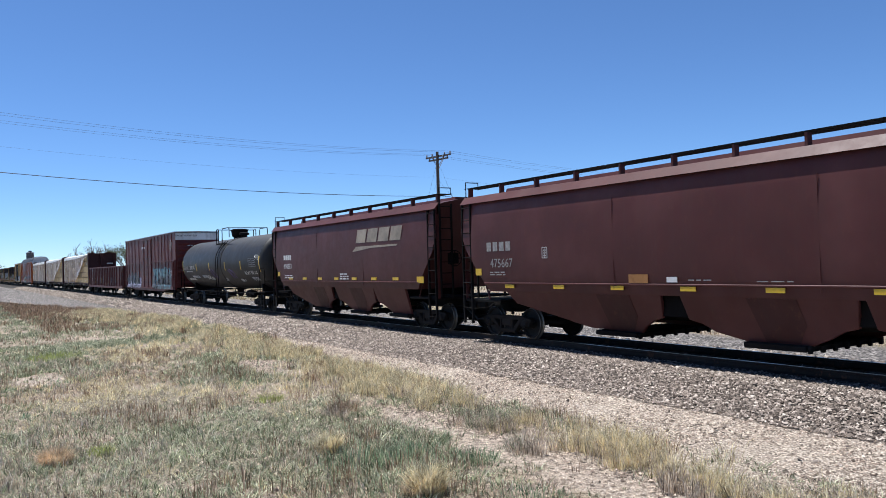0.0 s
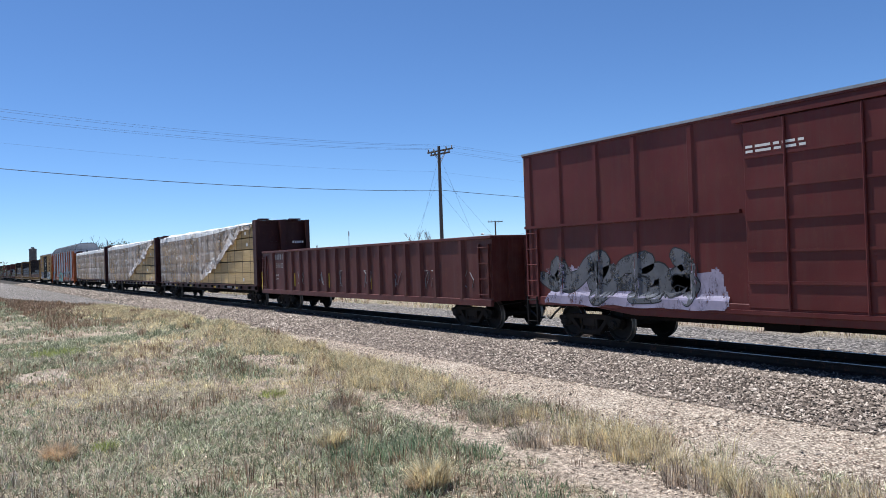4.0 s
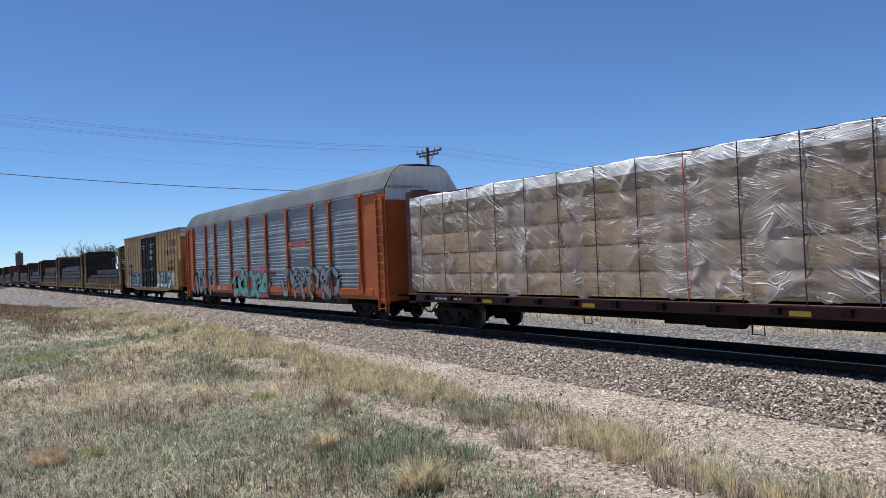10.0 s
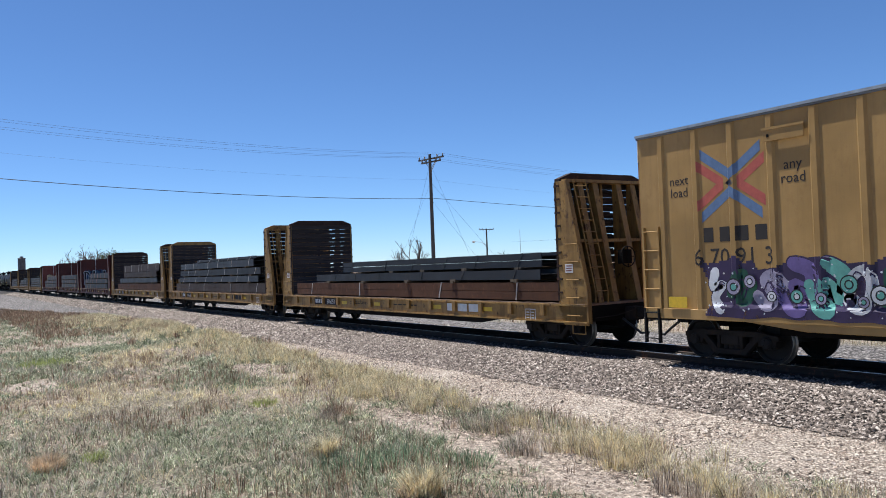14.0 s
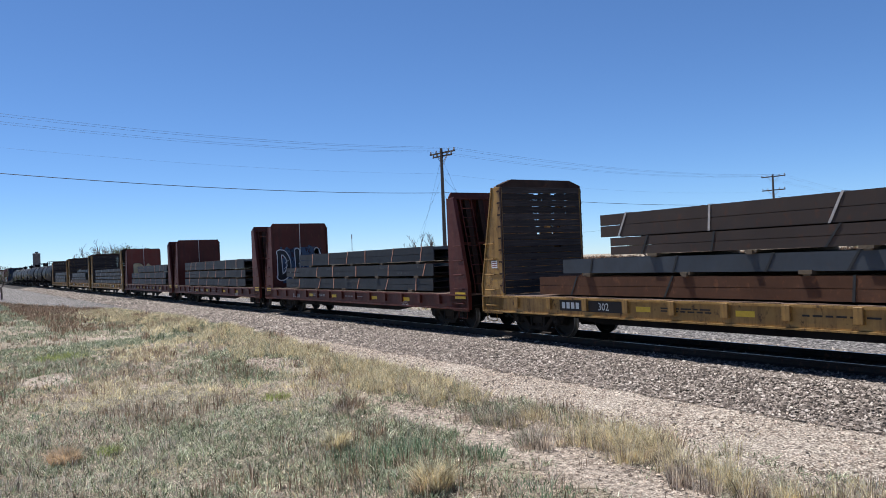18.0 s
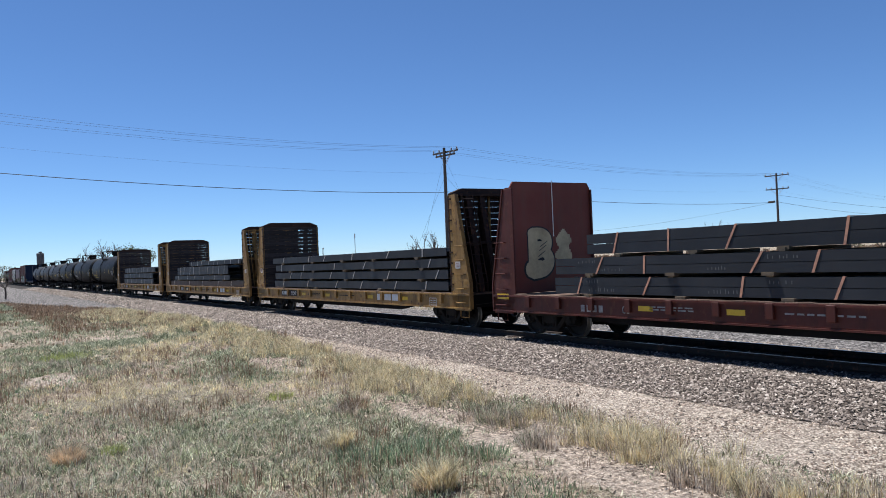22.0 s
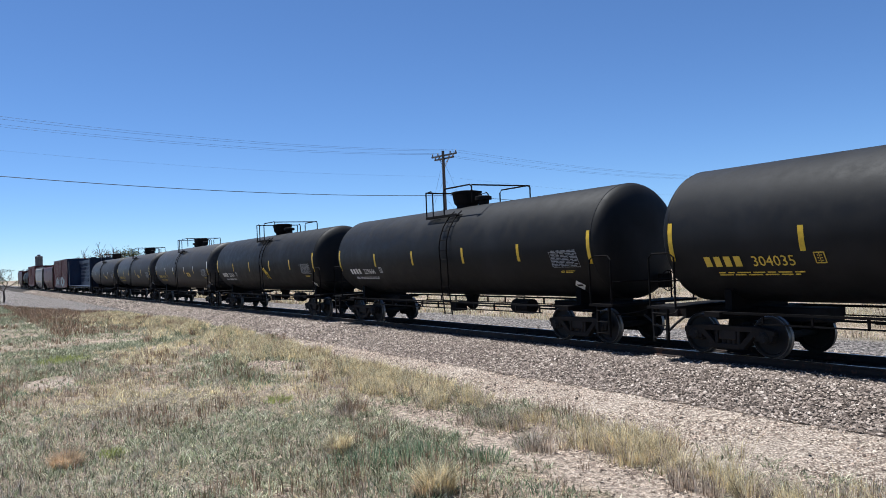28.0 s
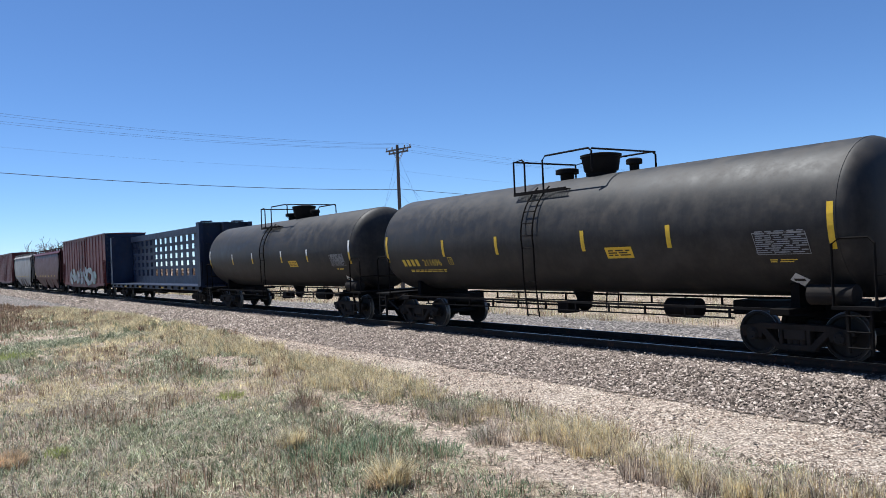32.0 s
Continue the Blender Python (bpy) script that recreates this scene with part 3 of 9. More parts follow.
def earth_material():
    m, nt, p, vec = base("plain_earth_and_gravel", 0.95, 0.0, 0.15)
    sep = nt.nodes.new("ShaderNodeSeparateXYZ")
    nt.links.new(vec, sep.inputs[0])
    wob = noise_node(nt, vec, 0.35, 4.0, 0.6)
    fine = noise_node(nt, vec, 2.2, 5.0, 0.6)
    y = math_node(nt, "ADD", sep.outputs[1], math_node(nt, "MULTIPLY", math_node(nt, "SUBTRACT", wob, 0.5), 3.0))
    y = math_node(nt, "ADD", y, math_node(nt, "MULTIPLY", math_node(nt, "SUBTRACT", fine, 0.5), 1.3))
    grit = noise_node(nt, vec, 42.0, 8.0, 0.85)
    grain, off = cells(nt, vec, 34.0)
    grain = math_node(nt, "MULTIPLY_ADD", grain, 0.6, math_node(nt, "MULTIPLY", grit, 0.5))
    gravel = ramp(nt, grain, tone([(0.22, (0.1, 0.076, 0.06)), (0.36, (0.31, 0.25, 0.2)), (0.58, (0.57, 0.475, 0.385)), (0.84, (0.86, 0.755, 0.63))]))
    # rims between grains are darkened, the crevices' shade put into the colour
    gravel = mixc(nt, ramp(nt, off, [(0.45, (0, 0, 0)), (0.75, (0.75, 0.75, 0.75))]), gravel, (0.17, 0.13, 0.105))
    # farther down the line the strip is grey crushed stone
    lump, gap_ = cells(nt, vec, 13.0)
    lump = math_node(nt, "MULTIPLY_ADD", lump, 0.6, math_node(nt, "MULTIPLY", grit, 0.45))
    stone = ramp(nt, lump, [(0.2, (0.03, 0.027, 0.025)), (0.42, (0.14, 0.125, 0.115)), (0.62, (0.28, 0.25, 0.23)), (0.82, (0.52, 0.47, 0.43))])
    # same painted crevice shade between the larger stones
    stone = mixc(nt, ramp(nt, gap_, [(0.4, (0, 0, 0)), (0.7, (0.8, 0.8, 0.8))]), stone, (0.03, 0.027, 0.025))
    away_ = math_node(nt, "MAXIMUM", math_node(nt, "MULTIPLY_ADD", sep.outputs[0], -1 / 30, -34 / 30, True), math_node(nt, "MULTIPLY", sep.outputs[1], 0.5, 0.0, True))
    gravel = mixc(nt, away_, gravel, stone)
    # bed under the heaped ballast, darkened to paint the shade between its stones
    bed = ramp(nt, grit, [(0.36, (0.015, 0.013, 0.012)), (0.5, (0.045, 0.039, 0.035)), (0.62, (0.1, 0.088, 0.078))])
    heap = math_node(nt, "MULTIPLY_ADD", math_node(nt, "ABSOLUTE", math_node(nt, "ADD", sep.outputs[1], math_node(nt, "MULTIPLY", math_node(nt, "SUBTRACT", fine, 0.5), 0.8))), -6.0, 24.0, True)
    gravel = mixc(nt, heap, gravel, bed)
    patch = noise_node(nt, vec, 0.8, 6.0, 0.65)
    y_fine = math_node(nt, "ADD", sep.outputs[1], math_node(nt, "MULTIPLY", math_node(nt, "SUBTRACT", fine, 0.5), 0.9))
    clear = []
    straw = noise_node(nt, vec, 30.0, 8.0, 0.85)
    dry = ramp(nt, straw, tone([(0.4, (0.07, 0.055, 0.038)), (0.5, (0.3, 0.235, 0.165)), (0.6, (0.62, 0.51, 0.39))]))
    soil = ramp(nt, grit, tone([(0.37, (0.17, 0.125, 0.095)), (0.5, (0.46, 0.365, 0.29)), (0.62, (0.68, 0.57, 0.47))]))
    green = ramp(nt, straw, tone([(0.4, (0.05, 0.045, 0.03)), (0.5, (0.22, 0.2, 0.135)), (0.6, (0.5, 0.44, 0.33))]))
    for bx, by, rx, ry in BARE:
        ox = math_node(nt, "DIVIDE", math_node(nt, "SUBTRACT", sep.outputs[0], bx), rx)
        oy = math_node(nt, "DIVIDE", math_node(nt, "SUBTRACT", y_fine, by), ry)
        d2 = math_node(nt, "ADD", math_node(nt, "MULTIPLY", ox, ox), math_node(nt, "MULTIPLY", oy, oy))
        clear.append(math_node(nt, "MULTIPLY_ADD", d2, -1.2, 1.7, True))
    open_soil = functools.reduce(lambda a_, b_: math_node(nt, "MAXIMUM", a_, b_), clear)
    veg = mixc(nt, ramp(nt, patch, [(0.5, (0, 0, 0)), (0.6, (1, 1, 1))]), dry, soil)
    veg = mixc(nt, ramp(nt, noise_node(nt, vec, 0.22, 4.0, 0.6), [(0.46, (0, 0, 0)), (0.6, (0.75, 0.75, 0.75))]), veg, green)
    veg = mixc(nt, open_soil, veg, mixc(nt, 0.5, soil, gravel))
    along = math_node(nt, "MULTIPLY_ADD", sep.outputs[0], 1 / 160, 140 / 160, True)
    lim = ramp(nt, along, [((a + 140) / 160, (-b / 20,) * 3) for a, b in EDGE])
    lim = math_node(nt, "MULTIPLY", lim, 20.0)
    near = math_node(nt, "MULTIPLY", math_node(nt, "SUBTRACT", math_node(nt, "MULTIPLY", y, -1.0), lim), 0.9, 0.0, True)
    far = math_node(nt, "MULTIPLY_ADD", y, 0.6, -4.2, True)
    clod = noise_node(nt, vec, 9.0, 5.0, 0.75)
    veg = mixc(nt, 1.0, veg, ramp(nt, clod, [(0.38, (0.36, 0.34, 0.32)), (0.5, (0.95, 0.95, 0.95)), (0.63, (1.4, 1.38, 1.34))]), "MULTIPLY")
    gravel = mixc(nt, 1.0, gravel, ramp(nt, clod, [(0.36, (0.72, 0.71, 0.7)), (0.5, (1, 1, 1)), (0.64, (1.15, 1.14, 1.12))]), "MULTIPLY")
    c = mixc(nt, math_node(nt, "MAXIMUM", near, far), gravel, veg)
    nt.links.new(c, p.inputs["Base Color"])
    bump(nt, math_node(nt, "ADD", grit, math_node(nt, "MULTIPLY_ADD", off, -0.5, math_node(nt, "MULTIPLY", straw, 0.6))), 0.8, 0.04, p)
    return m


def ballast_material(name="crushed_stone", warm=(0.88, 0.845, 0.81)):
    m, nt, p, vec = base(name, 0.9, 0.0, 0.2)
    g = nt.nodes.new("ShaderNodeNewGeometry")
    c = ramp(nt, g.outputs["Random Per Island"], tone([(0.0, (0.03, 0.026, 0.024)), (0.3, (0.14, 0.12, 0.107)), (0.65, (0.32, 0.275, 0.245)), (0.9, (0.54, 0.475, 0.425)), (1.0, (0.85, 0.78, 0.71))], 0.95))
    c = mixc(nt, 1.0, c, warm, "MULTIPLY")
    n = noise_node(nt, vec, 45.0, 5.0, 0.7)
    c = mixc(nt, ramp(nt, n, [(0.35, (0.55, 0.55, 0.55)), (0.65, (0, 0, 0))]), c, (0.14, 0.105, 0.085))
    nt.links.new(c, p.inputs["Base Color"])
    bump(nt, n, 0.6, 0.02, p)
    return m


earth = earth_material()
xs = spread(-3500, 3000, -60, 12, 0.6)
ys = spread(-2500, 4500, -16, 12, 0.35)
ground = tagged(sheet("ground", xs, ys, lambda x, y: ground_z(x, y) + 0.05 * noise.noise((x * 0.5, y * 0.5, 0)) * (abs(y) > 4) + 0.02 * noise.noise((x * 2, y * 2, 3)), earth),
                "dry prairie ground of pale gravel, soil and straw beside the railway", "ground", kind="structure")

# the track: two rails on timber ties in crushed stone
track = thing("track", "single railway track on dark timber ties in crushed stone", "railway track", kind="structure")
for side in (-1, 1):
    prof = [(-0.075, -0.175), (0.075, -0.175), (0.07, -0.155), (0.014, -0.135), (0.012, -0.045), (0.036, -0.035), (0.037, -0.006), (0.028, 0.0), (-0.028, 0.0), (-0.037, -0.006), (-0.036, -0.035), (-0.012, -0.045), (-0.014, -0.135), (-0.07, -0.155)]
    s = Shape().prism([(a + side * 0.755, b) for a, b in prof], "x", -900, 200)
    s.box(-900, 200, side * 0.755 - 0.026, side * 0.755 + 0.026, 0.0, 0.002, 1)
    part("rail", s, [M["rail"], M["railtop"]], track)
tie_mesh = Shape().box(-0.115, 0.115, -1.3, 1.3, -0.36, -0.178).mesh("tie", M["tie"], 0.012)
for i in range(150):
    part("tie", tie_mesh, None, track, at=(-68 + 0.52 * i, random.uniform(-0.04, 0.04), 0))
s = Shape()
for i in range(1100):
    s.box(-68.6 - 0.52 * i, -68.37 - 0.52 * i, -1.3, 1.3, -0.36, -0.178)
tagged(part("far_ties", s, M["tie"], track), kind="stuff")


def stones(name, label, count, rnd, x0, x1, y0, y1, lo, hi, bias=1.0, sink=0.12, mat=None):
    """Thousands of small broken stones as one mesh: squashed octahedra with uneven corners."""
    g = np.random.default_rng(rnd)
    x = x1 - (x1 - x0) * g.random(count) ** bias
    y = g.uniform(y0, y1, count)
    size = lo + (hi - lo) * g.random(count) ** 2
    z = np.array([ground_z(a, b) for a, b in zip(x, y)]) + g.uniform(-0.4, 0.5, count) * size
    octa = np.array([(1, 0, 0), (0, 1, 0), (-1, 0, 0), (0, -1, 0), (0, 0, 1), (0, 0, -1)], float)
    v = octa[None] + g.normal(0, 0.28, (count, 6, 3))
    v *= size[:, None, None] * g.uniform(0.6, 1.25, (count, 1, 3)) * np.array((1.15, 1.0, 0.8))
    a = g.uniform(0, 2 * np.pi, count)
    c, s_ = np.cos(a)[:, None], np.sin(a)[:, None]
    vx, vy = v[..., 0] * c - v[..., 1] * s_, v[..., 0] * s_ + v[..., 1] * c
    v = np.stack([vx + x[:, None], vy + y[:, None], v[..., 2] + (z + size * (0.5 - sink))[:, None]], -1).reshape(-1, 3)
    tri = np.array([(0, 1, 4), (1, 2, 4), (2, 3, 4), (3, 0, 4)])
    return tri_mesh(name, label, "stones", v, (tri[None] + 6 * np.arange(count)[:, None, None]).reshape(-1, 3), mat or STONE)


def tri_mesh(name, label, category, v, f, mat):
    me = bpy.data.meshes.new(name)
    me.vertices.add(len(v))
    me.vertices.foreach_set("co", v.astype(np.float32).ravel())
    me.loops.add(len(f) * 3)
    me.loops.foreach_set("vertex_index", f.astype(np.int32).ravel())
    me.polygons.add(len(f))
    me.polygons.foreach_set("loop_start", np.arange(0, len(f) * 3, 3, dtype=np.int32))
    me.polygons.foreach_set("loop_total", np.full(len(f), 3, dtype=np.int32))
    me.update(calc_edges=True)
    me.validate()
    me.materials.append(mat)
    return tagged(new(name, me), label, category, kind="stuff")


STONE = ballast_material()
PEBBLE = ballast_material("pale_pebbles", (1.15, 1.02, 0.9))
stones("ballast", "grey and pinkish crushed stone ballast heaped along the track", 84000, 5, -26, 1, -3.95, -0.85, 0.016, 0.037, 1.0, -0.1)
stones("ballast", "grey crushed stone ballast farther along the track", 42000, 15, -66, -26, -3.9, -0.85, 0.028, 0.058, 1.0, -0.1)
stones("ballast", "grey and pinkish crushed stone ballast beyond the track", 9000, 6, -70, 1, 0.85, 4.2, 0.03, 0.06, 1.0)
stones("ballast", "grey crushed stone ballast along the distant track", 14000, 7, -190, -62, -3.9, -0.85, 0.045, 0.09, 1.0)
stones("ballast", "grey crushed stone ballast between the rails", 9000, 8, -60, 1, -0.7, 0.7, 0.02, 0.04, 1.0, 0.6)
stones("pebbles", "scattered pale pebbles on the gravel strip", 56000, 9, -34, 1, -7.8, -3.6, 0.008, 0.026, 0.8, mat=PEBBLE)
stones("pebbles", "loose dark stones rolled down from the ballast", 900, 19, -30, 1, -6.6, -3.9, 0.02, 0.045, 0.9, 0.1)
stones("pebbles", "small pebbles and clods among the weeds", 16000, 10, -26, -2, -14.5, -6.0, 0.008, 0.028, 1.5, mat=PEBBLE)

# ---- poles, wires, trees and the far plain ----


def spot(turn, away):
    """A place on the plain, seen from the camera under that turn (degrees) at that distance."""
    a = radians(turn)
    return Vector((EYE.x - math.sin(a) * away, EYE.y + math.cos(a) * away, 0))


M["pole"] = paint("weathered_pole_timber", (0.085, 0.075, 0.068), (0.13, 0.115, 0.105), 0.85, 0.5, 0.5, None, 0, 0.6)
M["wire"] = plain("power_cable", (0.02, 0.02, 0.022), 0.5)
M["porcelain"] = plain("grey_insulator", (0.25, 0.25, 0.26), 0.3)
M["lampgrey"] = plain("lamp_metal", (0.35, 0.35, 0.36), 0.5, 0.4)


def utility_pole(p, top, label, arms=((0.25, 3.0),), along=(-0.15, 0.99), box=False, lamp=False):
    g = ground_z(p.x, p.y)
    pole = thing("utility_pole", label, "utility pole", "poles of the power line")
    pole.location = (p.x, p.y, g)
    h = top - g
    part("shaft", Shape().turned([(-0.5, 0.17), (h * 0.5, 0.145), (h, 0.11)], "z", 12), M["pole"], pole, smooth=True)
    ax, ay = along[1], -along[0]
    for drop, w in arms:
        z = h - drop
        a, b = Vector((ax, ay, 0)) * w / 2, Vector((along[0], along[1], 0)) * 0.1
        s = Shape()
        n = Vector((along[0], along[1], 0)) * 0.05
        v = [(-a + b - n), (a + b - n), (a + b + n), (-a + b + n)]
        s.add([(*k.xy, z - 0.06) for k in v] + [(*k.xy, z + 0.06) for k in v], [(0, 1, 2, 3), (7, 6, 5, 4), (0, 4, 5, 1), (1, 5, 6, 2), (2, 6, 7, 3), (3, 7, 4, 0)])
        arm = part("crossarm", s, M["pole"], pole)
        part("brace", Shape().pipe([tuple(-a * 0.55 + b) [:2] + (z,), (b.x, b.y, z - 0.75), tuple(a * 0.55 + b)[:2] + (z,)], 0.025, 5), M["lampgrey"], pole)
        for f in (-0.94, -0.5, 0.5, 0.94):
            c_ = a * f + b
            part("insulator", Shape().turned([(z + 0.05, 0.02), (z + 0.12, 0.07), (z + 0.18, 0.05), (z + 0.24, 0.06), (z + 0.28, 0.02)], "z", 8, (c_.x, c_.y, 0)), M["porcelain"], arm)
    if box:
        part("cable_closure", Shape().turned([(-0.45, 0.06), (-0.4, 0.14), (0.4, 0.14), (0.45, 0.06)], "x", 10, (-0.8, 0, h - 3.4)), M["wire"], pole)
    if lamp:
        part("lamp_arm", Shape().pipe([(0, 0, h - 3.2), (-0.9, -0.3, h - 2.3), (-2.4, -0.8, h - 2.1)], 0.04, 6), M["lampgrey"], pole)
        part("lamp_head", Shape().turned([(-0.4, 0.05), (-0.2, 0.16), (0.25, 0.18), (0.45, 0.08)], "x", 10, (-2.7, -0.9, h - 2.12)), M["lampgrey"], pole, smooth=True)
    return pole


def wire(a, b, sag, r, label, name="overhead_wire"):
    pts = []
    for i in range(25):
        t = i / 24
        p = Vector(a).lerp(Vector(b), t)
        p.z -= sag * 4 * t * (1 - t)
        pts.append(tuple(p))
    return tagged(part(name, Shape().pipe(pts, r, 4), M["wire"]), label, "wire", "wires of the power line")


POLE1, POLE2 = spot(58.2, 62.0), spot(35.54, 104.0)
step_ = POLE2 - POLE1
POLE0, POLE3 = spot(110.0, 45.0), spot(27.9, 190.0)
TOP = 11.0
way_ = step_.normalized()
ALONG = (way_.x, way_.y)
ACROSS = Vector((way_.y, -way_.x, 0))
utility_pole(POLE1, TOP, "tall grey wooden utility pole with crossarm beyond the train", ((0.35, 3.0), (0.6, 2.3)), ALONG)
utility_pole(POLE2, TOP, "grey wooden utility pole with two crossarms", ((0.25, 3.0), (1.9, 2.9)), ALONG, box=True)
utility_pole(POLE0, TOP + 0.6, "wooden utility pole of the power line", ((0.35, 3.0),), ALONG)
utility_pole(POLE3, 10.8, "distant wooden utility pole", ((0.3, 3.0),), ALONG)
utility_pole(spot(54.3, 135.0), 8.2, "small wooden pole with a street lamp arm", ((0.15, 2.5),), (-0.81, 0.59), lamp=True)
utility_pole(spot(67.2, 240.0), 7.0, "distant low wooden utility pole", ((0.1, 4.0),), (0.3, 0.95))
utility_pole(spot(41.5, 300.0), 8.0, "distant wooden utility pole", ((0.2, 3.0),), (0.3, 0.95))
mast = thing("radio_mast", "thin distant radio mast", "mast")
mast.location = spot(64.9, 330.0)
part("shaft", Shape().pipe([(0, 0, -0.8), (0, 0, 14.4)], 0.13, 6), M["lampgrey"], mast)
part("antenna", Shape().box(-0.35, 0.35, -0.1, 0.1, 12.6, 14.2), M["lampgrey"], mast)
mast2 = thing("radio_mast", "thin distant radio mast", "mast")
mast2.location = spot(51.9, 420.0)
part("shaft", Shape().pipe([(0, 0, -0.8), (0, 0, 19.5)], 0.1, 6), M["lampgrey"], mast2)
for f in (-0.94, -0.5, 0.5, 0.94):
    o = ACROSS * 1.5 * f
    for p, q in ((POLE0, POLE1), (POLE1, POLE2), (POLE2, POLE3)):
        wire((p.x + o.x, p.y + o.y, TOP - 0.1 if p is not POLE0 else TOP + 0.5), (q.x + o.x, q.y + o.y, TOP - 0.1 if q is not POLE3 else 10.6), 0.75 if p is not POLE0 else 1.0, 0.005, "thin dark overhead power wire")
for p, q in ((POLE0, POLE1), (POLE1, POLE2), (POLE2, POLE3)):
    wire((p.x, p.y, 7.55 if p is not POLE0 else 8.75), (q.x, q.y, 7.5), 0.55 if p is not POLE0 else 0.8, 0.018, "black overhead telephone cable", "overhead_cable")
    wire((p.x, p.y, 9.0 if p is not POLE0 else 9.9), (q.x, q.y, 9.0), 0.75, 0.003, "thin overhead neutral wire")
wire((POLE2.x, POLE2.y, 7.6), (*spot(52.5, 140.0).xy, 6.0), 0.9, 0.012, "thin service wire to a lamp pole")
wire((POLE2.x, POLE2.y, 8.4), (*spot(20.0, 130.0).xy, 5.0), 0.9, 0.012, "thin dark service wire")
wire((POLE1.x, POLE1.y, 10.3), (POLE1.x + 2.2, POLE1.y + 3.5, ground_z(0, 20)), 0.0, 0.007, "steel guy wire of a pole", "guy_wire")
wire((POLE1.x, POLE1.y, 10.3), (POLE1.x - 2.5, POLE1.y - 2.0, ground_z(0, 20)), 0.0, 0.007, "steel guy wire of a pole", "guy_wire")

for dx, dy, z in ((3.4, 4.6, 7.4), (4.6, 5.8, 8.8), (-3.4, -2.6, 8.8)):
    wire((POLE1.x, POLE1.y, z), (POLE1.x + dx, POLE1.y + dy, ground_z(0, 20)), 0.0, 0.006, "steel guy wire of a pole", "guy_wire")

# concrete grain silo far down the line
silo = thing("silo", "tall dark grey concrete grain silo on the horizon", "silo")
silo.location = spot(85.55, 700.0)
M["concrete"] = paint("weathered_concrete", (0.1, 0.105, 0.12), (0.07, 0.07, 0.075), 0.9, 0.4, 0.5)
part("drum", Shape().turned([(-1.5, 2.7), (19.4, 2.7)], "z", 24), M["concrete"], silo, smooth=True)
part("roof_cap", Shape().turned([(19.4, 2.9), (19.8, 2.9), (20.5, 1.2), (21.3, 1.2), (21.4, 0.3)], "z", 16), M["concrete"], silo)
part("elevator_leg", Shape().box(2.5, 3.3, -0.5, 0.5, -1, 20.5), M["concrete"], silo)

# ---- vegetation ----


def leafy(name, stops, rough=0.8, shade=1.18):
    stops = tone(stops, shade)
    m, nt, p, vec = base(name, rough, 0.0, 0.2)
    g = nt.nodes.new("ShaderNodeNewGeometry")
    c_ = ramp(nt, g.outputs["Random Per Island"], stops)
    c_ = mixc(nt, ramp(nt, noise_node(nt, vec, 1.3, 3.0, 0.6), [(0.35, (0, 0, 0)), (0.7, (0.45, 0.45, 0.45))]), c_, stops[0][1])
    # one plant is darker or paler than the next
    clump = noise_node(nt, vec, 6.0, 3.0, 0.7)
    c_ = mixc(nt, 1.0, c_, ramp(nt, clump, [(0.38, (0.4, 0.4, 0.39)), (0.5, (0.95, 0.95, 0.95)), (0.62, (1.35, 1.32, 1.26))]), "MULTIPLY")
    nt.links.new(c_, p.inputs["Base Color"])
    # light passes through thin blades
    tl = nt.nodes.new("ShaderNodeBsdfTranslucent")
    nt.links.new(c_, tl.inputs[0])
    mix = nt.nodes.new("ShaderNodeMixShader")
    mix.inputs[0].default_value = 0.38
    nt.links.new(p.outputs[0], mix.inputs[1])
    nt.links.new(tl.outputs[0], mix.inputs[2])
    nt.links.new(mix.outputs[0], nt.nodes["Material Output"].inputs[0])
    return m


M["bark"] = paint("grey_bark", (0.11, 0.085, 0.07), (0.16, 0.13, 0.11), 0.9, 0.5, 0.3, None, 0, 0.6)
M["leaf"] = leafy("spring_leaves", [(0.0, (0.06, 0.072, 0.035)), (0.5, (0.1, 0.115, 0.058)), (1.0, (0.16, 0.17, 0.095))])


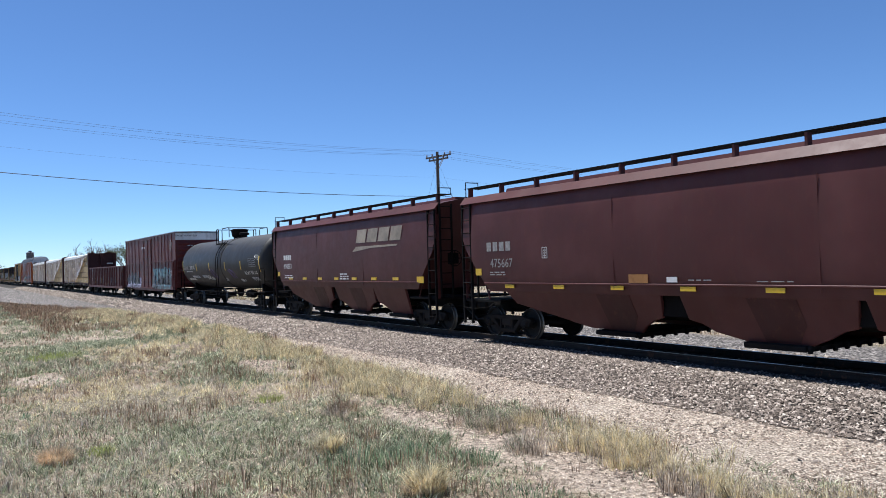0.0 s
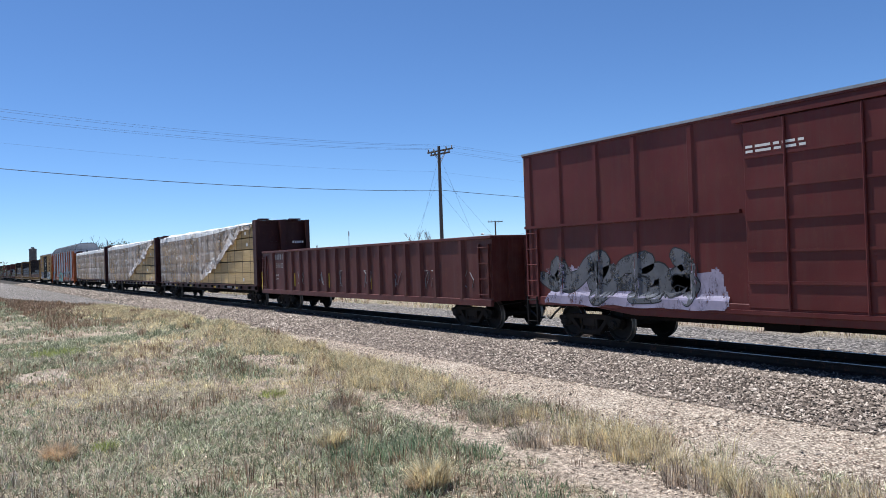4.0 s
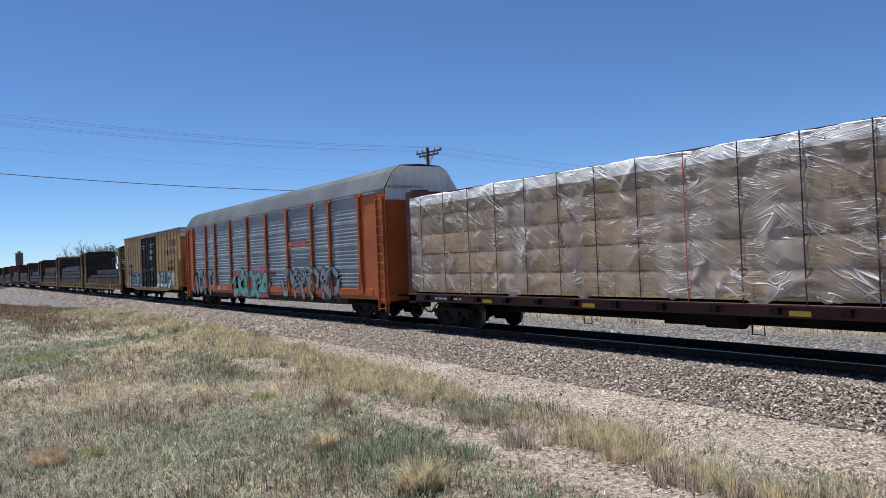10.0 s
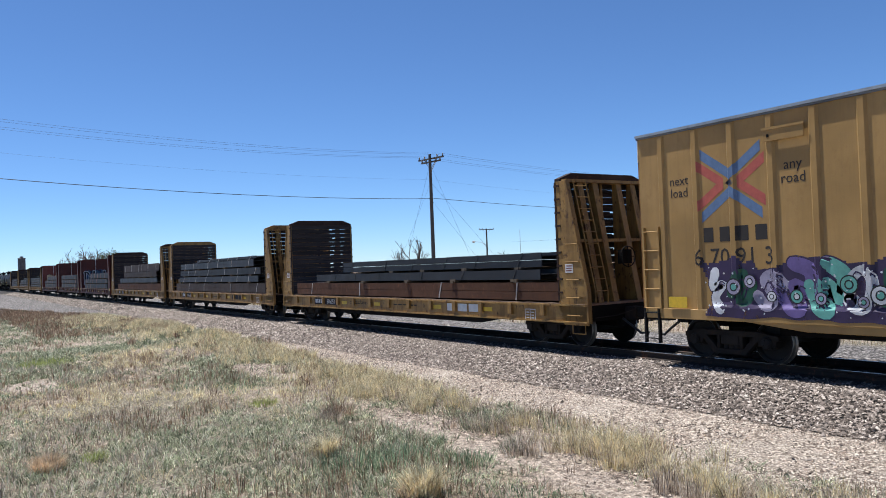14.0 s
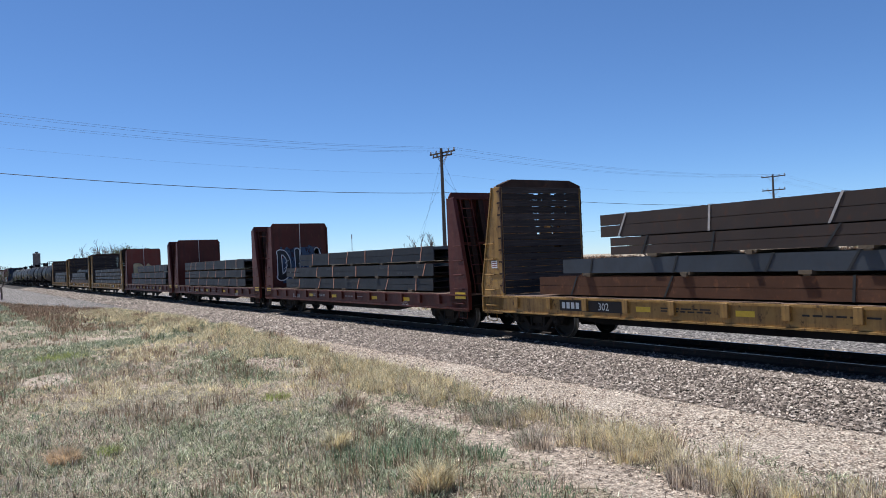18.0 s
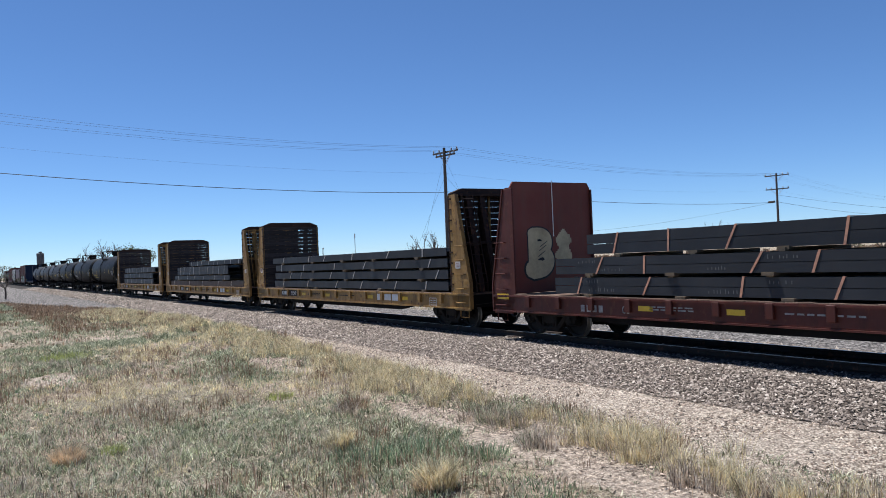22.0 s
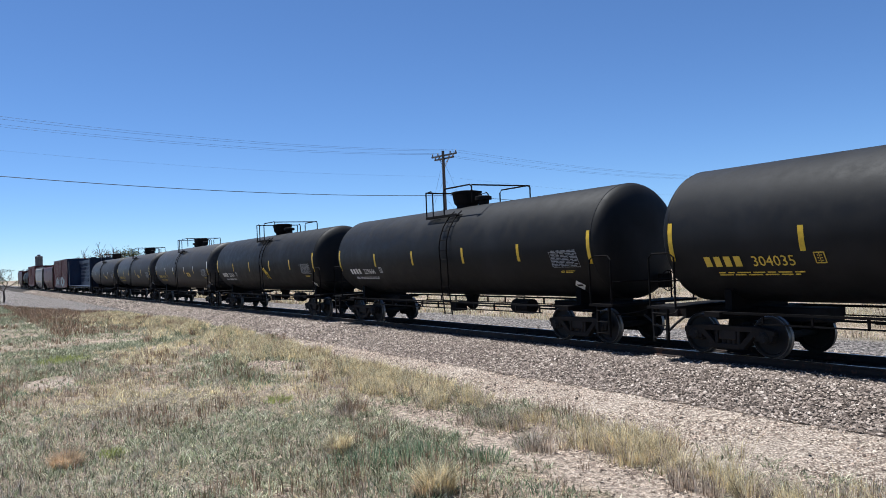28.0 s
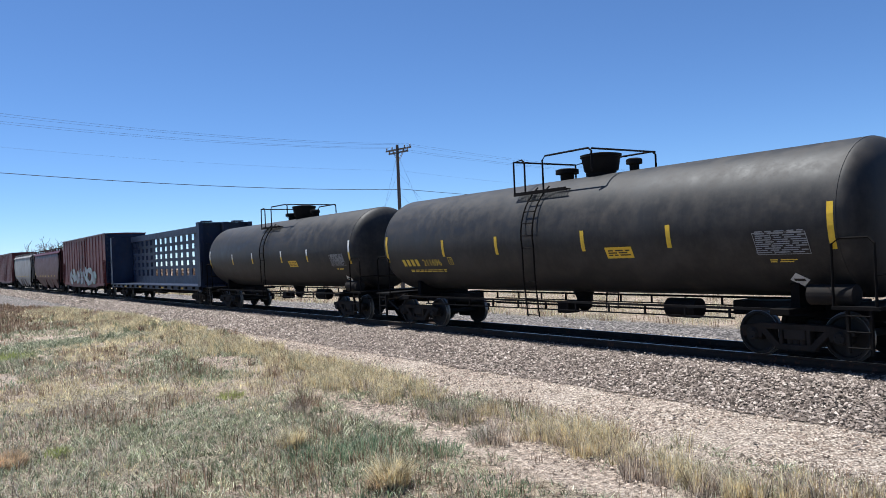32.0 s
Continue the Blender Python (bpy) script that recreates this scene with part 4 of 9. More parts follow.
def tree(p, height, width, label, leaves, seed, lean=0.0):
    """Forked trunk and limbs; a crown of many small leaf facets, uneven, with gaps."""
    r = random.Random(seed)
    g = ground_z(p.x, p.y)
    t = thing("tree", label, "tree")
    t.location = (p.x, p.y, g - 0.1)
    trunk, limbs, tips = Shape(), Shape(), []
    fork = height * 0.28
    trunk.pipe([(0, 0, 0), (lean * 0.2, 0.05, fork * 0.5), (lean * 0.4, 0, fork)], height * 0.022, 7)
    part("trunk", trunk, M["bark"], t)

    def grow(a, d, length, rad, depth):
        mid = a + d * length * 0.5 + Vector((r.uniform(-1, 1), r.uniform(-1, 1), r.uniform(-0.4, 0.6))) * length * 0.1
        b = mid + (d + Vector((r.uniform(-0.3, 0.3), r.uniform(-0.3, 0.3), 0.12))).normalized() * length * 0.5
        limbs.pipe([tuple(a), tuple(mid), tuple(b)], max(rad, height * 0.0022), 4)
        tips.append((b, depth))
        if depth:
            for _ in range(r.choice((2, 3, 3))):
                e = (d + Vector((r.uniform(-1, 1) * width / height * 1.3, r.uniform(-1, 1) * width / height * 1.3, r.uniform(-0.2, 0.6)))).normalized()
                grow(b if r.random() < 0.6 else mid, e, length * r.uniform(0.55, 0.8), rad * 0.6, depth - 1)

    for _ in range(5):
        d = Vector((r.uniform(-1, 1) * width / height * 1.4, r.uniform(-1, 1) * width / height * 1.4, 1)).normalized()
        grow(Vector((lean * 0.4, 0, fork)), d, height * 0.26, height * 0.011, 3)
    part("bough", limbs, M["bark"], t)
    if leaves:
        crown = Shape()
        for b, depth in tips:
            if depth > 1 or r.random() < 0.3:
                continue
            for _ in range(leaves):
                q = b + Vector((r.gauss(0, 1), r.gauss(0, 1), r.gauss(0, 0.8))) * width * 0.05
                s = width * r.uniform(0.012, 0.028)
                a, e = (Vector((r.uniform(-1, 1), r.uniform(-1, 1), r.uniform(-1, 1))).normalized() for _ in range(2))
                crown.add([q, q + a * s * 2, q + a * s + e * s * 1.4], [(0, 1, 2)])
        part("crown", crown, M["leaf"], t)
    return t


tree(spot(79.7, 155.0), 9.0, 7.5, "broad tree with fresh green leaves behind the train", 14, 3)
tree(spot(81.8, 150.0), 10.2, 8.5, "bare leafless tree behind the train", 0, 4)
tree(spot(82.9, 165.0), 8.8, 6.5, "bare leafless tree behind the train", 0, 5)
tree(spot(59.5, 112.0), 7.6, 4.0, "thin bare tree beside a utility pole", 0, 6)
tree(spot(60.4, 118.0), 6.4, 3.0, "thin bare tree beside a utility pole", 0, 16)
tree(spot(43.9, 150.0), 6.2, 5.5, "bushy green tree beyond the railway", 16, 7)
tree(spot(42.2, 155.0), 6.0, 5.0, "bushy green tree beyond the railway", 14, 8)
tree(spot(39.4, 150.0), 8.4, 4.5, "bare leafless tree beyond the railway", 0, 9)
tree(spot(70.3, 220.0), 7.6, 8.0, "dark green tree on the horizon", 22, 10)
tree(spot(71.6, 230.0), 6.0, 5.0, "green tree on the horizon", 12, 12)
tree(spot(53.2, 160.0), 5.8, 4.0, "small bare tree beyond the railway", 0, 11)
for k_, a_ in enumerate((24.5, 26.0, 27.8, 29.5, 31.2, 33.0, 35.0)):
    tree(spot(a_, 105.0 + 7 * (k_ % 3)), 4.6 + 0.7 * (k_ % 4), 4.5, "greyish tree with sparse young leaves beyond the railway", 3 + 2 * (k_ % 2), 50 + k_)
tree(spot(87.6, 118.0), 5.4, 5.5, "bare shrub with few leaves at the track's edge", 3, 13)
tree(spot(88.6, 110.0), 4.6, 4.5, "small bare shrub at the track's edge", 1, 14)


def edge(x):
    """Where the grass ends and the gravel strip begins."""
    return float(np.interp(x, [a for a, _ in EDGE], [b for _, b in EDGE]))


STRAW = leafy("dry_straw", [(0.0, (0.34, 0.26, 0.13)), (0.3, (0.64, 0.55, 0.345)), (0.7, (0.78, 0.71, 0.5)), (1.0, (0.86, 0.81, 0.63))])
SAGE = leafy("grey_green_weed", [(0.0, (0.065, 0.075, 0.04)), (0.35, (0.225, 0.255, 0.155)), (0.7, (0.43, 0.455, 0.31)), (1.0, (0.84, 0.81, 0.64))], 0.8, 1.18)
GREEN = leafy("blue_green_weed", [(0.0, (0.06, 0.1, 0.055)), (0.45, (0.19, 0.275, 0.16)), (0.8, (0.36, 0.44, 0.29)), (1.0, (0.72, 0.72, 0.52))])
LIME = leafy("yellow_green_weed", [(0.0, (0.24, 0.28, 0.08)), (1.0, (0.45, 0.48, 0.18))])
BROWN = leafy("brown_dry_weed", [(0.0, (0.1, 0.06, 0.04)), (0.5, (0.3, 0.205, 0.135)), (0.85, (0.5, 0.37, 0.26)), (1.0, (0.7, 0.58, 0.46))])
ASH = leafy("pinkish_dead_stems", [(0.0, (0.13, 0.095, 0.07)), (0.35, (0.42, 0.34, 0.27)), (0.7, (0.68, 0.58, 0.475)), (1.0, (0.84, 0.76, 0.66))], 0.8, 1.18)
RUSTY = leafy("orange_tumbleweed", [(0.0, (0.38, 0.27, 0.17)), (0.5, (0.58, 0.44, 0.29)), (1.0, (0.74, 0.62, 0.47))])


def grass(name, label, mat, tufts, seed, thick=0.004, curl=0.5, dome=0.0):
    """Tufts of blades as one mesh. tufts: x, y, radius, height, number of blades."""
    g = np.random.default_rng(seed)
    t = np.array(tufts, float)
    n = t[:, 4].astype(int)
    tx, ty, tr, th = (np.repeat(t[:, k], n) for k in range(4))
    gz = np.repeat(np.array([ground_z(a, b) + 0.05 * noise.noise((a * 0.5, b * 0.5, 0)) for a, b in t[:, :2]]), n)
    N = len(tx)
    a = g.uniform(0, 2 * np.pi, N)
    rr = tr * np.sqrt(g.random(N))
    bx, by = tx + rr * np.cos(a), ty + rr * np.sin(a)
    la = a + g.normal(0, 0.7, N)
    h = th * g.uniform(0.45, 1.1, N) * (1 - dome * (rr / np.maximum(tr, 1e-3)) ** 2)
    out = h * curl * g.uniform(0.15, 1.1, N) * (0.35 + 0.65 * rr / np.maximum(tr, 1e-3))
    dx, dy = np.cos(la) * out, np.sin(la) * out
    wa = g.uniform(0, np.pi, N)
    away = np.hypot(bx - EYE.x, by - EYE.y)
    w = thick * g.uniform(0.6, 1.4, N) * np.maximum(1.0, away / 16.0)
    wx, wy = np.cos(wa) * w, np.sin(wa) * w
    z0 = gz - 0.02
    P = np.empty((N, 5, 3))
    P[:, 0] = np.stack([bx - wx, by - wy, z0], -1)
    P[:, 1] = np.stack([bx + wx, by + wy, z0], -1)
    P[:, 2] = np.stack([bx + dx * 0.35 + wx * 0.8, by + dy * 0.35 + wy * 0.8, z0 + h * 0.6], -1)
    P[:, 3] = np.stack([bx + dx * 0.35 - wx * 0.8, by + dy * 0.35 - wy * 0.8, z0 + h * 0.6], -1)
    P[:, 4] = np.stack([bx + dx, by + dy, z0 + h * g.uniform(0.75, 1.05, N)], -1)
    tri = np.array([(0, 1, 2), (0, 2, 3), (3, 2, 4)])
    return tri_mesh(name, label, "grass", P.reshape(-1, 3), (tri[None] + 5 * np.arange(N)[:, None, None]).reshape(-1, 3), mat)




def bare(x, y):
    return any(((x - a) / b) ** 2 + ((y - c_) / d) ** 2 < 1 + 0.5 * noise.noise((x, y, 7)) for a, c_, b, d in BARE)


def scatter(rnd, count, x0, x1, keep, radius, height, blades, y_lo=-16.0, power=1.0):
    r = random.Random(rnd)
    out = []
    for _ in range(count):
        x = x1 - (x1 - x0) * r.random() ** power
        y = y_lo + (edge(x) - y_lo + 0.3) * r.random()
        # only what lies in the wedge of view
        ang = math.degrees(math.atan2(-(x - EYE.x), y - EYE.y))
        if not 22 < ang < 95:
            continue
        k = keep(x, y) * (1.0 if x < -9 else 0.5)
        if r.random() > k or bare(x, y) and r.random() < 0.88:
            continue
        s = r.uniform(0.6, 1.3)
        out.append((x, y, radius * s, height * s * (0.7 + 0.3 * k), blades))
    return out


def patch(x, y, s, o):
    return noise.noise((x * s + o, y * s - o, o * 0.7)) + 0.4 * noise.noise((x * s * 2.7, y * s * 2.7, o))


# low grey-green cover over most of the verge
grass("sage_cover", "low grey-green weeds covering dry soil", SAGE, scatter(1, 30000, -36, -2, lambda x, y: 0.4 + 1.5 * patch(x, y, 0.24, 2.0) + 0.25 * min(1, max(0, (edge(x) - y - 1.5) / 2)), 0.07, 0.15, 8, power=1.7), 21, 0.006, 1.9)
grass("sage_cover", "grey-green weeds farther along the verge", SAGE, scatter(2, 12000, -95, -30, lambda x, y: 0.5 + 0.8 * patch(x, y, 0.15, 4.0), 0.22, 0.2, 9), 22, 0.0048, 1.3)
grass("dead_litter", "pale dead stems and straw lying among weeds", ASH, scatter(3, 15000, -34, -2, lambda x, y: 0.85 + 0.5 * patch(x, y, 0.5, 9.0), 0.2, 0.06, 6, power=1.7), 23, 0.0058, 3.2)
grass("dry_grass", "short straw-coloured dry grass on the verge", STRAW, scatter(4, 8000, -34, -2, lambda x, y: 0.12 - 1.0 * patch(x, y, 0.24, 2.0) + 0.5 * patch(x, y, 0.6, 12.0), 0.07, 0.22, 14, power=1.4), 24, 0.004, 1.4)
grass("brown_weeds", "brown dead weeds in the verge", BROWN, scatter(5, 7000, -100, -14, lambda x, y: 0.15 + 0.9 * patch(x, y, 0.12, 15.0) + (0.8 if x < -42 and y > -11 else 0), 0.2, 0.34, 12), 25, 0.0042, 0.5)
grass("dead_stems", "pinkish grey dead weed stems", ASH, scatter(6, 9000, -30, -3, lambda x, y: 0.22 + 1.0 * patch(x, y, 0.4, 18.0), 0.1, 0.27, 8, power=1.5), 26, 0.0042, 0.8)
grass("tall_stems", "scattered tall dark brown weed stalks", BROWN, scatter(16, 3600, -30, -3, lambda x, y: 0.15 + 1.0 * patch(x, y, 0.35, 41.0), 0.13, 0.4, 12, power=1.3), 28, 0.004, 0.45)
grass("green_weeds", "low blue-green weeds on dry soil", GREEN, scatter(7, 5000, -32, -3, lambda x, y: -0.1 + 1.3 * patch(x, y, 0.3, 25.0), 0.09, 0.21, 14, power=1.4), 27, 0.005, 1.2)

# the golden fringe along the gravel
r = random.Random(77)
fringe, fringe2, fringe3 = [], [], []
for _ in range(3600):
    x = -3.0 - 58 * r.random() ** 1.25
    y = edge(x) - abs(r.gauss(0.0, 0.75 + 0.012 * -x))
    if -13.5 < x < -9.5 and r.random() < 0.85 or x >= -9.5 and r.random() < 0.88:
        continue
    if bare(x, y) and r.random() < 0.85:
        continue
    if patch(x, y, 0.55, 31.0) < (-0.04 if x > -26 else -0.12):
        continue
    s = r.uniform(0.6, 1.15)
    r.choice((fringe,) * 9 + (fringe2, fringe3)).append((x, y, 0.16 * s, 0.4 * s, 36))
grass("golden_grass", "tall golden dry grass fringing the gravel strip", STRAW, fringe, 31, 0.0034, 0.9)
grass("golden_grass", "tall brownish dry grass fringing the gravel strip", BROWN, fringe2, 32, 0.004, 0.7)
grass("grey_grass", "grey-green tufts among the golden fringe", SAGE, fringe3, 33, 0.0045, 0.7)
for x, y, rad, h, n, mat, nm, lab in (
        (-11.4, -10.05, 0.17, 0.46, 620, STRAW, "grass_tuft", "rounded dry grass tuft with dark base"),
        (-8.45, -10.05, 0.2, 0.56, 900, STRAW, "grass_tuft", "large golden bunchgrass tuft"),
        (-8.48, -10.1, 0.22, 0.36, 620, RUSTY, "grass_tuft", "orange dead stems inside a bunchgrass tuft"),
        (-13.65, -13.65, 0.22, 0.4, 1100, RUSTY, "tumbleweed", "orange-brown dry tumbleweed tuft"),
        (-13.9, -12.95, 0.2, 0.24, 320, LIME, "weed", "bright yellow-green low weed"),
        (-30.1, -12.0, 0.9, 0.35, 460, LIME, "weed", "yellow-green weed patch"),
        (-16.5, -9.2, 0.3, 0.28, 240, LIME, "weed", "pale yellow-green weed"),
        (-14.1, -8.55, 0.28, 0.46, 320, BROWN, "grass_tuft", "dark grey-brown tuft beside bare soil"),
        (-13.7, -8.9, 0.24, 0.4, 240, ASH, "grass_tuft", "grey dead tuft beside bare soil"),
        (-11.15, -7.25, 0.36, 0.42, 420, SAGE, "grass_tuft", "grey-green grass tuft beside bare soil"),
        (-11.5, -7.4, 0.26, 0.34, 240, ASH, "grass_tuft", "grey-brown grass tuft beside bare soil"),
        (-10.95, -6.62, 0.2, 0.36, 220, STRAW, "grass_tuft", "small golden grass tuft"),
        (-9.45, -7.82, 0.22, 0.32, 260, SAGE, "grass_tuft", "grey-green tuft on bare soil"),
        (-8.9, -7.1, 0.3, 0.46, 360, STRAW, "grass_tuft", "golden grass clump at the gravel's edge"),
        (-8.35, -6.95, 0.34, 0.62, 520, STRAW, "grass_tuft", "tall golden grass clump at the gravel's edge"),
        (-7.9, -6.85, 0.26, 0.5, 320, STRAW, "grass_tuft", "golden grass clump at the gravel's edge"),
        (-41.8, -5.7, 0.5, 0.6, 200, BROWN, "shrub", "small dark dry shrub at the gravel's edge"),
        (-10.3, -10.1, 0.55, 0.46, 420, GREEN, "weed", "tall blue-green weed patch"),
        (-10.15, -9.4, 0.5, 0.44, 420, GREEN, "weed", "tall blue-green weed patch"),
        (-9.3, -8.75, 0.35, 0.3, 260, GREEN, "weed", "small blue-green weed patch"),
        (-7.5, -9.1, 0.4, 0.24, 240, GREEN, "weed", "low blue-green weed patch")):
    tagged(grass(nm, lab, mat, [(x, y, rad, h, n)], int(n - x * 10), 0.0036, 0.95, 0.4), category="grass tuft" if nm == "grass_tuft" else nm)

# a row of separate clumps where the verge meets the gravel
clumps, dull = [], []
r = random.Random(123)
for x, y, wide, kind_ in ((-15.6, -7.3, 0.6, 0), (-14.8, -7.1, 0.6, 0), (-14.2, -6.95, 0.6, 0), (-13.6, -6.85, 0.6, 0), (-13.0, -6.7, 0.5, 0), (-12.6, -6.6, 0.35, 0), (-13.3, -7.3, 0.4, 0), (-11.0, -7.4, 0.4, 1), (-10.7, -7.2, 0.3, 1), (-10.9, -6.6, 0.25, 0),
                          (-9.3, -8.0, 0.3, 1), (-9.1, -7.8, 0.3, 1), (-9.0, -7.4, 0.3, 0), (-8.6, -7.25, 0.35, 0), (-7.8, -7.5, 0.35, 0), (-7.65, -7.3, 0.35, 0),
                          (-7.55, -7.0, 0.3, 0), (-6.5, -7.7, 0.4, 1), (-6.9, -7.35, 0.35, 0), (-6.6, -7.2, 0.35, 0), (-6.2, -7.3, 0.4, 0), (-5.8, -7.6, 0.4, 0), (-5.5, -7.45, 0.4, 0), (-5.25, -7.35, 0.4, 0), (-4.9, -7.15, 0.4, 0), (-4.6, -7.0, 0.4, 0), (-4.2, -6.9, 0.5, 0)):
    for _ in range(int(7 * wide / 0.35)):
        (dull if kind_ or r.random() < 0.2 else clumps).append((x + r.gauss(0, wide * 0.38), y + r.gauss(0, wide * 0.2), 0.1, r.uniform(0.28, 0.5), 30))
grass("golden_grass", "separate golden grass clumps at the gravel's edge", STRAW, clumps, 51, 0.0034, 0.8)
grass("grey_grass", "grey-brown dry clumps at the gravel's edge", ASH, dull, 52, 0.0036, 0.8)

# sparse grass beyond the track
r = random.Random(99)
beyond = [(-2 - 100 * r.random() ** 1.3, 7.5 + 30 * r.random() ** 1.5, 0.25, r.uniform(0.2, 0.45), 12) for _ in range(3000)]
grass("dry_grass", "dry tan grass beyond the track", STRAW, [b for i, b in enumerate(beyond) if i % 3], 41, 0.004, 0.6)
grass("brown_weeds", "dark dry weeds beyond the track", BROWN, [b for i, b in enumerate(beyond) if not i % 3], 42, 0.004, 0.6)
# far brush along the skyline
brush = []
for _ in range(900):
    a, d = r.uniform(20, 89), r.uniform(140, 420)
    p = spot(a, d)
    if p.y > 12:
        brush.append((p.x, p.y, 1.6, r.uniform(0.8, 2.2), 22))
grass("far_brush", "dark scrub along the skyline", BROWN, brush, 43, 0.02, 0.6)

# ---- running gear shared by all cars ----
TRAIN = []      # (thing, its place along the train)
AXLES = []      # turning wheelsets
WHEEL_R, AXLE = 0.44, 0.89


def side_frame_mesh(kind):
    s = Shape()
    for y0, y1 in ((-0.07, 0.07),):
        top = [(-1.16, 0.58), (-0.72, 0.66), (0.72, 0.66), (1.16, 0.58), (1.16, 0.48), (0.75, 0.54), (-0.75, 0.54), (-1.16, 0.48)]
        s.prism(top, "y", y0, y1)
        s.prism([(-0.78, 0.56), (-0.6, 0.56), (-0.3, 0.26), (-0.42, 0.2)], "y", y0, y1)
        s.prism([(0.78, 0.56), (0.6, 0.56), (0.3, 0.26), (0.42, 0.2)], "y", y0, y1)
        s.box(-0.42, 0.42, y0, y1, 0.16, 0.27)
        s.box(-0.32, -0.24, y0, y1, 0.27, 0.56)
        s.box(0.24, 0.32, y0, y1, 0.27, 0.56)
        for q in (-AXLE, AXLE):
            s.prism([(q - 0.24, 0.6), (q + 0.24, 0.6), (q + 0.2, 0.36), (q + 0.12, 0.36), (q + 0.12, 0.5), (q - 0.12, 0.5), (q - 0.12, 0.36), (q - 0.2, 0.36)], "y", y0, y1)
    return s.mesh("side_frame", M["truck"], 0.012)


def wheelset_mesh():
    s = Shape()
    R = WHEEL_R
    for q in (-1, 1):
        prof = [(q * 0.71, 0.09), (q * 0.69, R * 0.35), (q * 0.72, R * 0.8), (q * 0.69, R * 0.84), (q * 0.69, R + 0.028), (q * 0.715, R + 0.025), (q * 0.73, R), (q * 0.815, R - 0.004), (q * 0.82, R - 0.012), (q * 0.815, R * 0.86), (q * 0.76, R * 0.8), (q * 0.75, R * 0.36), (q * 0.82, R * 0.3), (q * 0.82, 0.09)]
        s.turned(prof, "y", 32, k=[0, 0, 0, 0, 1, 1, 1, 1, 0, 0, 0, 0, 0])
        s.turned([(q * 0.84, 0.06), (q * 0.9, 0.125), (q * 1.06, 0.125), (q * 1.08, 0.1), (q * 1.1, 0.1)], "y", 14)
        for a in range(3):
            c, d = math.cos(a * 2.094), math.sin(a * 2.094)
            s.box(0.065 * c - 0.015, 0.065 * c + 0.015, min(q * 1.1, q * 1.12), max(q * 1.1, q * 1.12), 0.065 * d - 0.015, 0.065 * d + 0.015)
    s.turned([(-0.9, 0.075), (0.9, 0.075)], "y", 12)
    return s.mesh("wheelset", [M["wheel"], M["tread"]], smooth=True)


BOGIE = dict(
    truck=Shape().box(-0.22, 0.22, -1.05, 1.05, 0.36, 0.56).box(-0.15, 0.15, -0.35, 0.35, 0.56, 0.68).box(-0.5, 0.5, -0.06, 0.06, 0.3, 0.36).mesh("truck", M["truck"], 0.015),
    side_frame=side_frame_mesh(0), wheelset=wheelset_mesh(),
    spring=Shape().turned([(0.27, 0.07), (0.36, 0.07)], "z", 10, (-0.13, 0, 0)).turned([(0.27, 0.07), (0.36, 0.07)], "z", 10, (0.13, 0, 0)).turned([(0.27, 0.07), (0.36, 0.07)], "z", 10).mesh("spring_group", M["truck"]),
    brake=Shape().box(-0.05, 0.05, -0.7, 0.7, 0.33, 0.4).box(-0.09, 0.07, -0.8, -0.66, 0.22, 0.5).box(-0.09, 0.07, 0.66, 0.8, 0.22, 0.5).mesh("brake_beam", M["truck"], 0.01),
)


def bogie(car, x):
    t = part("truck", BOGIE["truck"], None, car, at=(x, 0, 0))
    for q in (-1, 1):
        part("side_frame", BOGIE["side_frame"], None, t, at=(0, q * 0.98, 0))
        part("spring_group", BOGIE["spring"], None, t, at=(0, q * 0.95, 0))
        part("brake_beam", BOGIE["brake"], None, t, at=(q * 0.38, 0, 0))
        w = part("wheelset", BOGIE["wheelset"], None, t, at=(q * AXLE, 0, WHEEL_R))
        AXLES.append((w, q))


def couplers(car, half, z=0.85, reach=0.62):
    """Knuckle couplers with draft sill, cut lever and hanging air hose at both ends."""
    for q in (-1, 1):
        s = Shape().box(min(q * (half - 0.9), q * (half + 0.25)), max(q * (half - 0.9), q * (half + 0.25)), -0.17, 0.17, z - 0.17, z + 0.17)
        s.box(min(q * (half + 0.2), q * (half + reach)), max(q * (half + 0.2), q * (half + reach)), -0.09, 0.09, z - 0.1, z + 0.1)
        s.box(min(q * (half + reach - 0.1), q * (half + reach + 0.16)), max(q * (half + reach - 0.1), q * (half + reach + 0.16)), -0.14, 0.14, z - 0.15, z + 0.15)
        part("coupler", s, M["truck"], car, bevel=0.02)
        h = Shape().pipe([(q * half, -0.35, z - 0.12), (q * (half + 0.3), -0.33, z - 0.3), (q * (half + 0.55), -0.28, z - 0.47), (q * (half + reach + 0.12), -0.2, z - 0.45)], 0.03, 6)
        part("air_hose", h, M["rubber"], car, smooth=True)
        part("cut_lever", Shape().pipe([(q * (half + 0.06), -1.35, z - 0.05), (q * (half + 0.08), -0.6, z - 0.02), (q * (half + 0.3), -0.15, z + 0.12)], 0.014, 5), M["truck"], car)


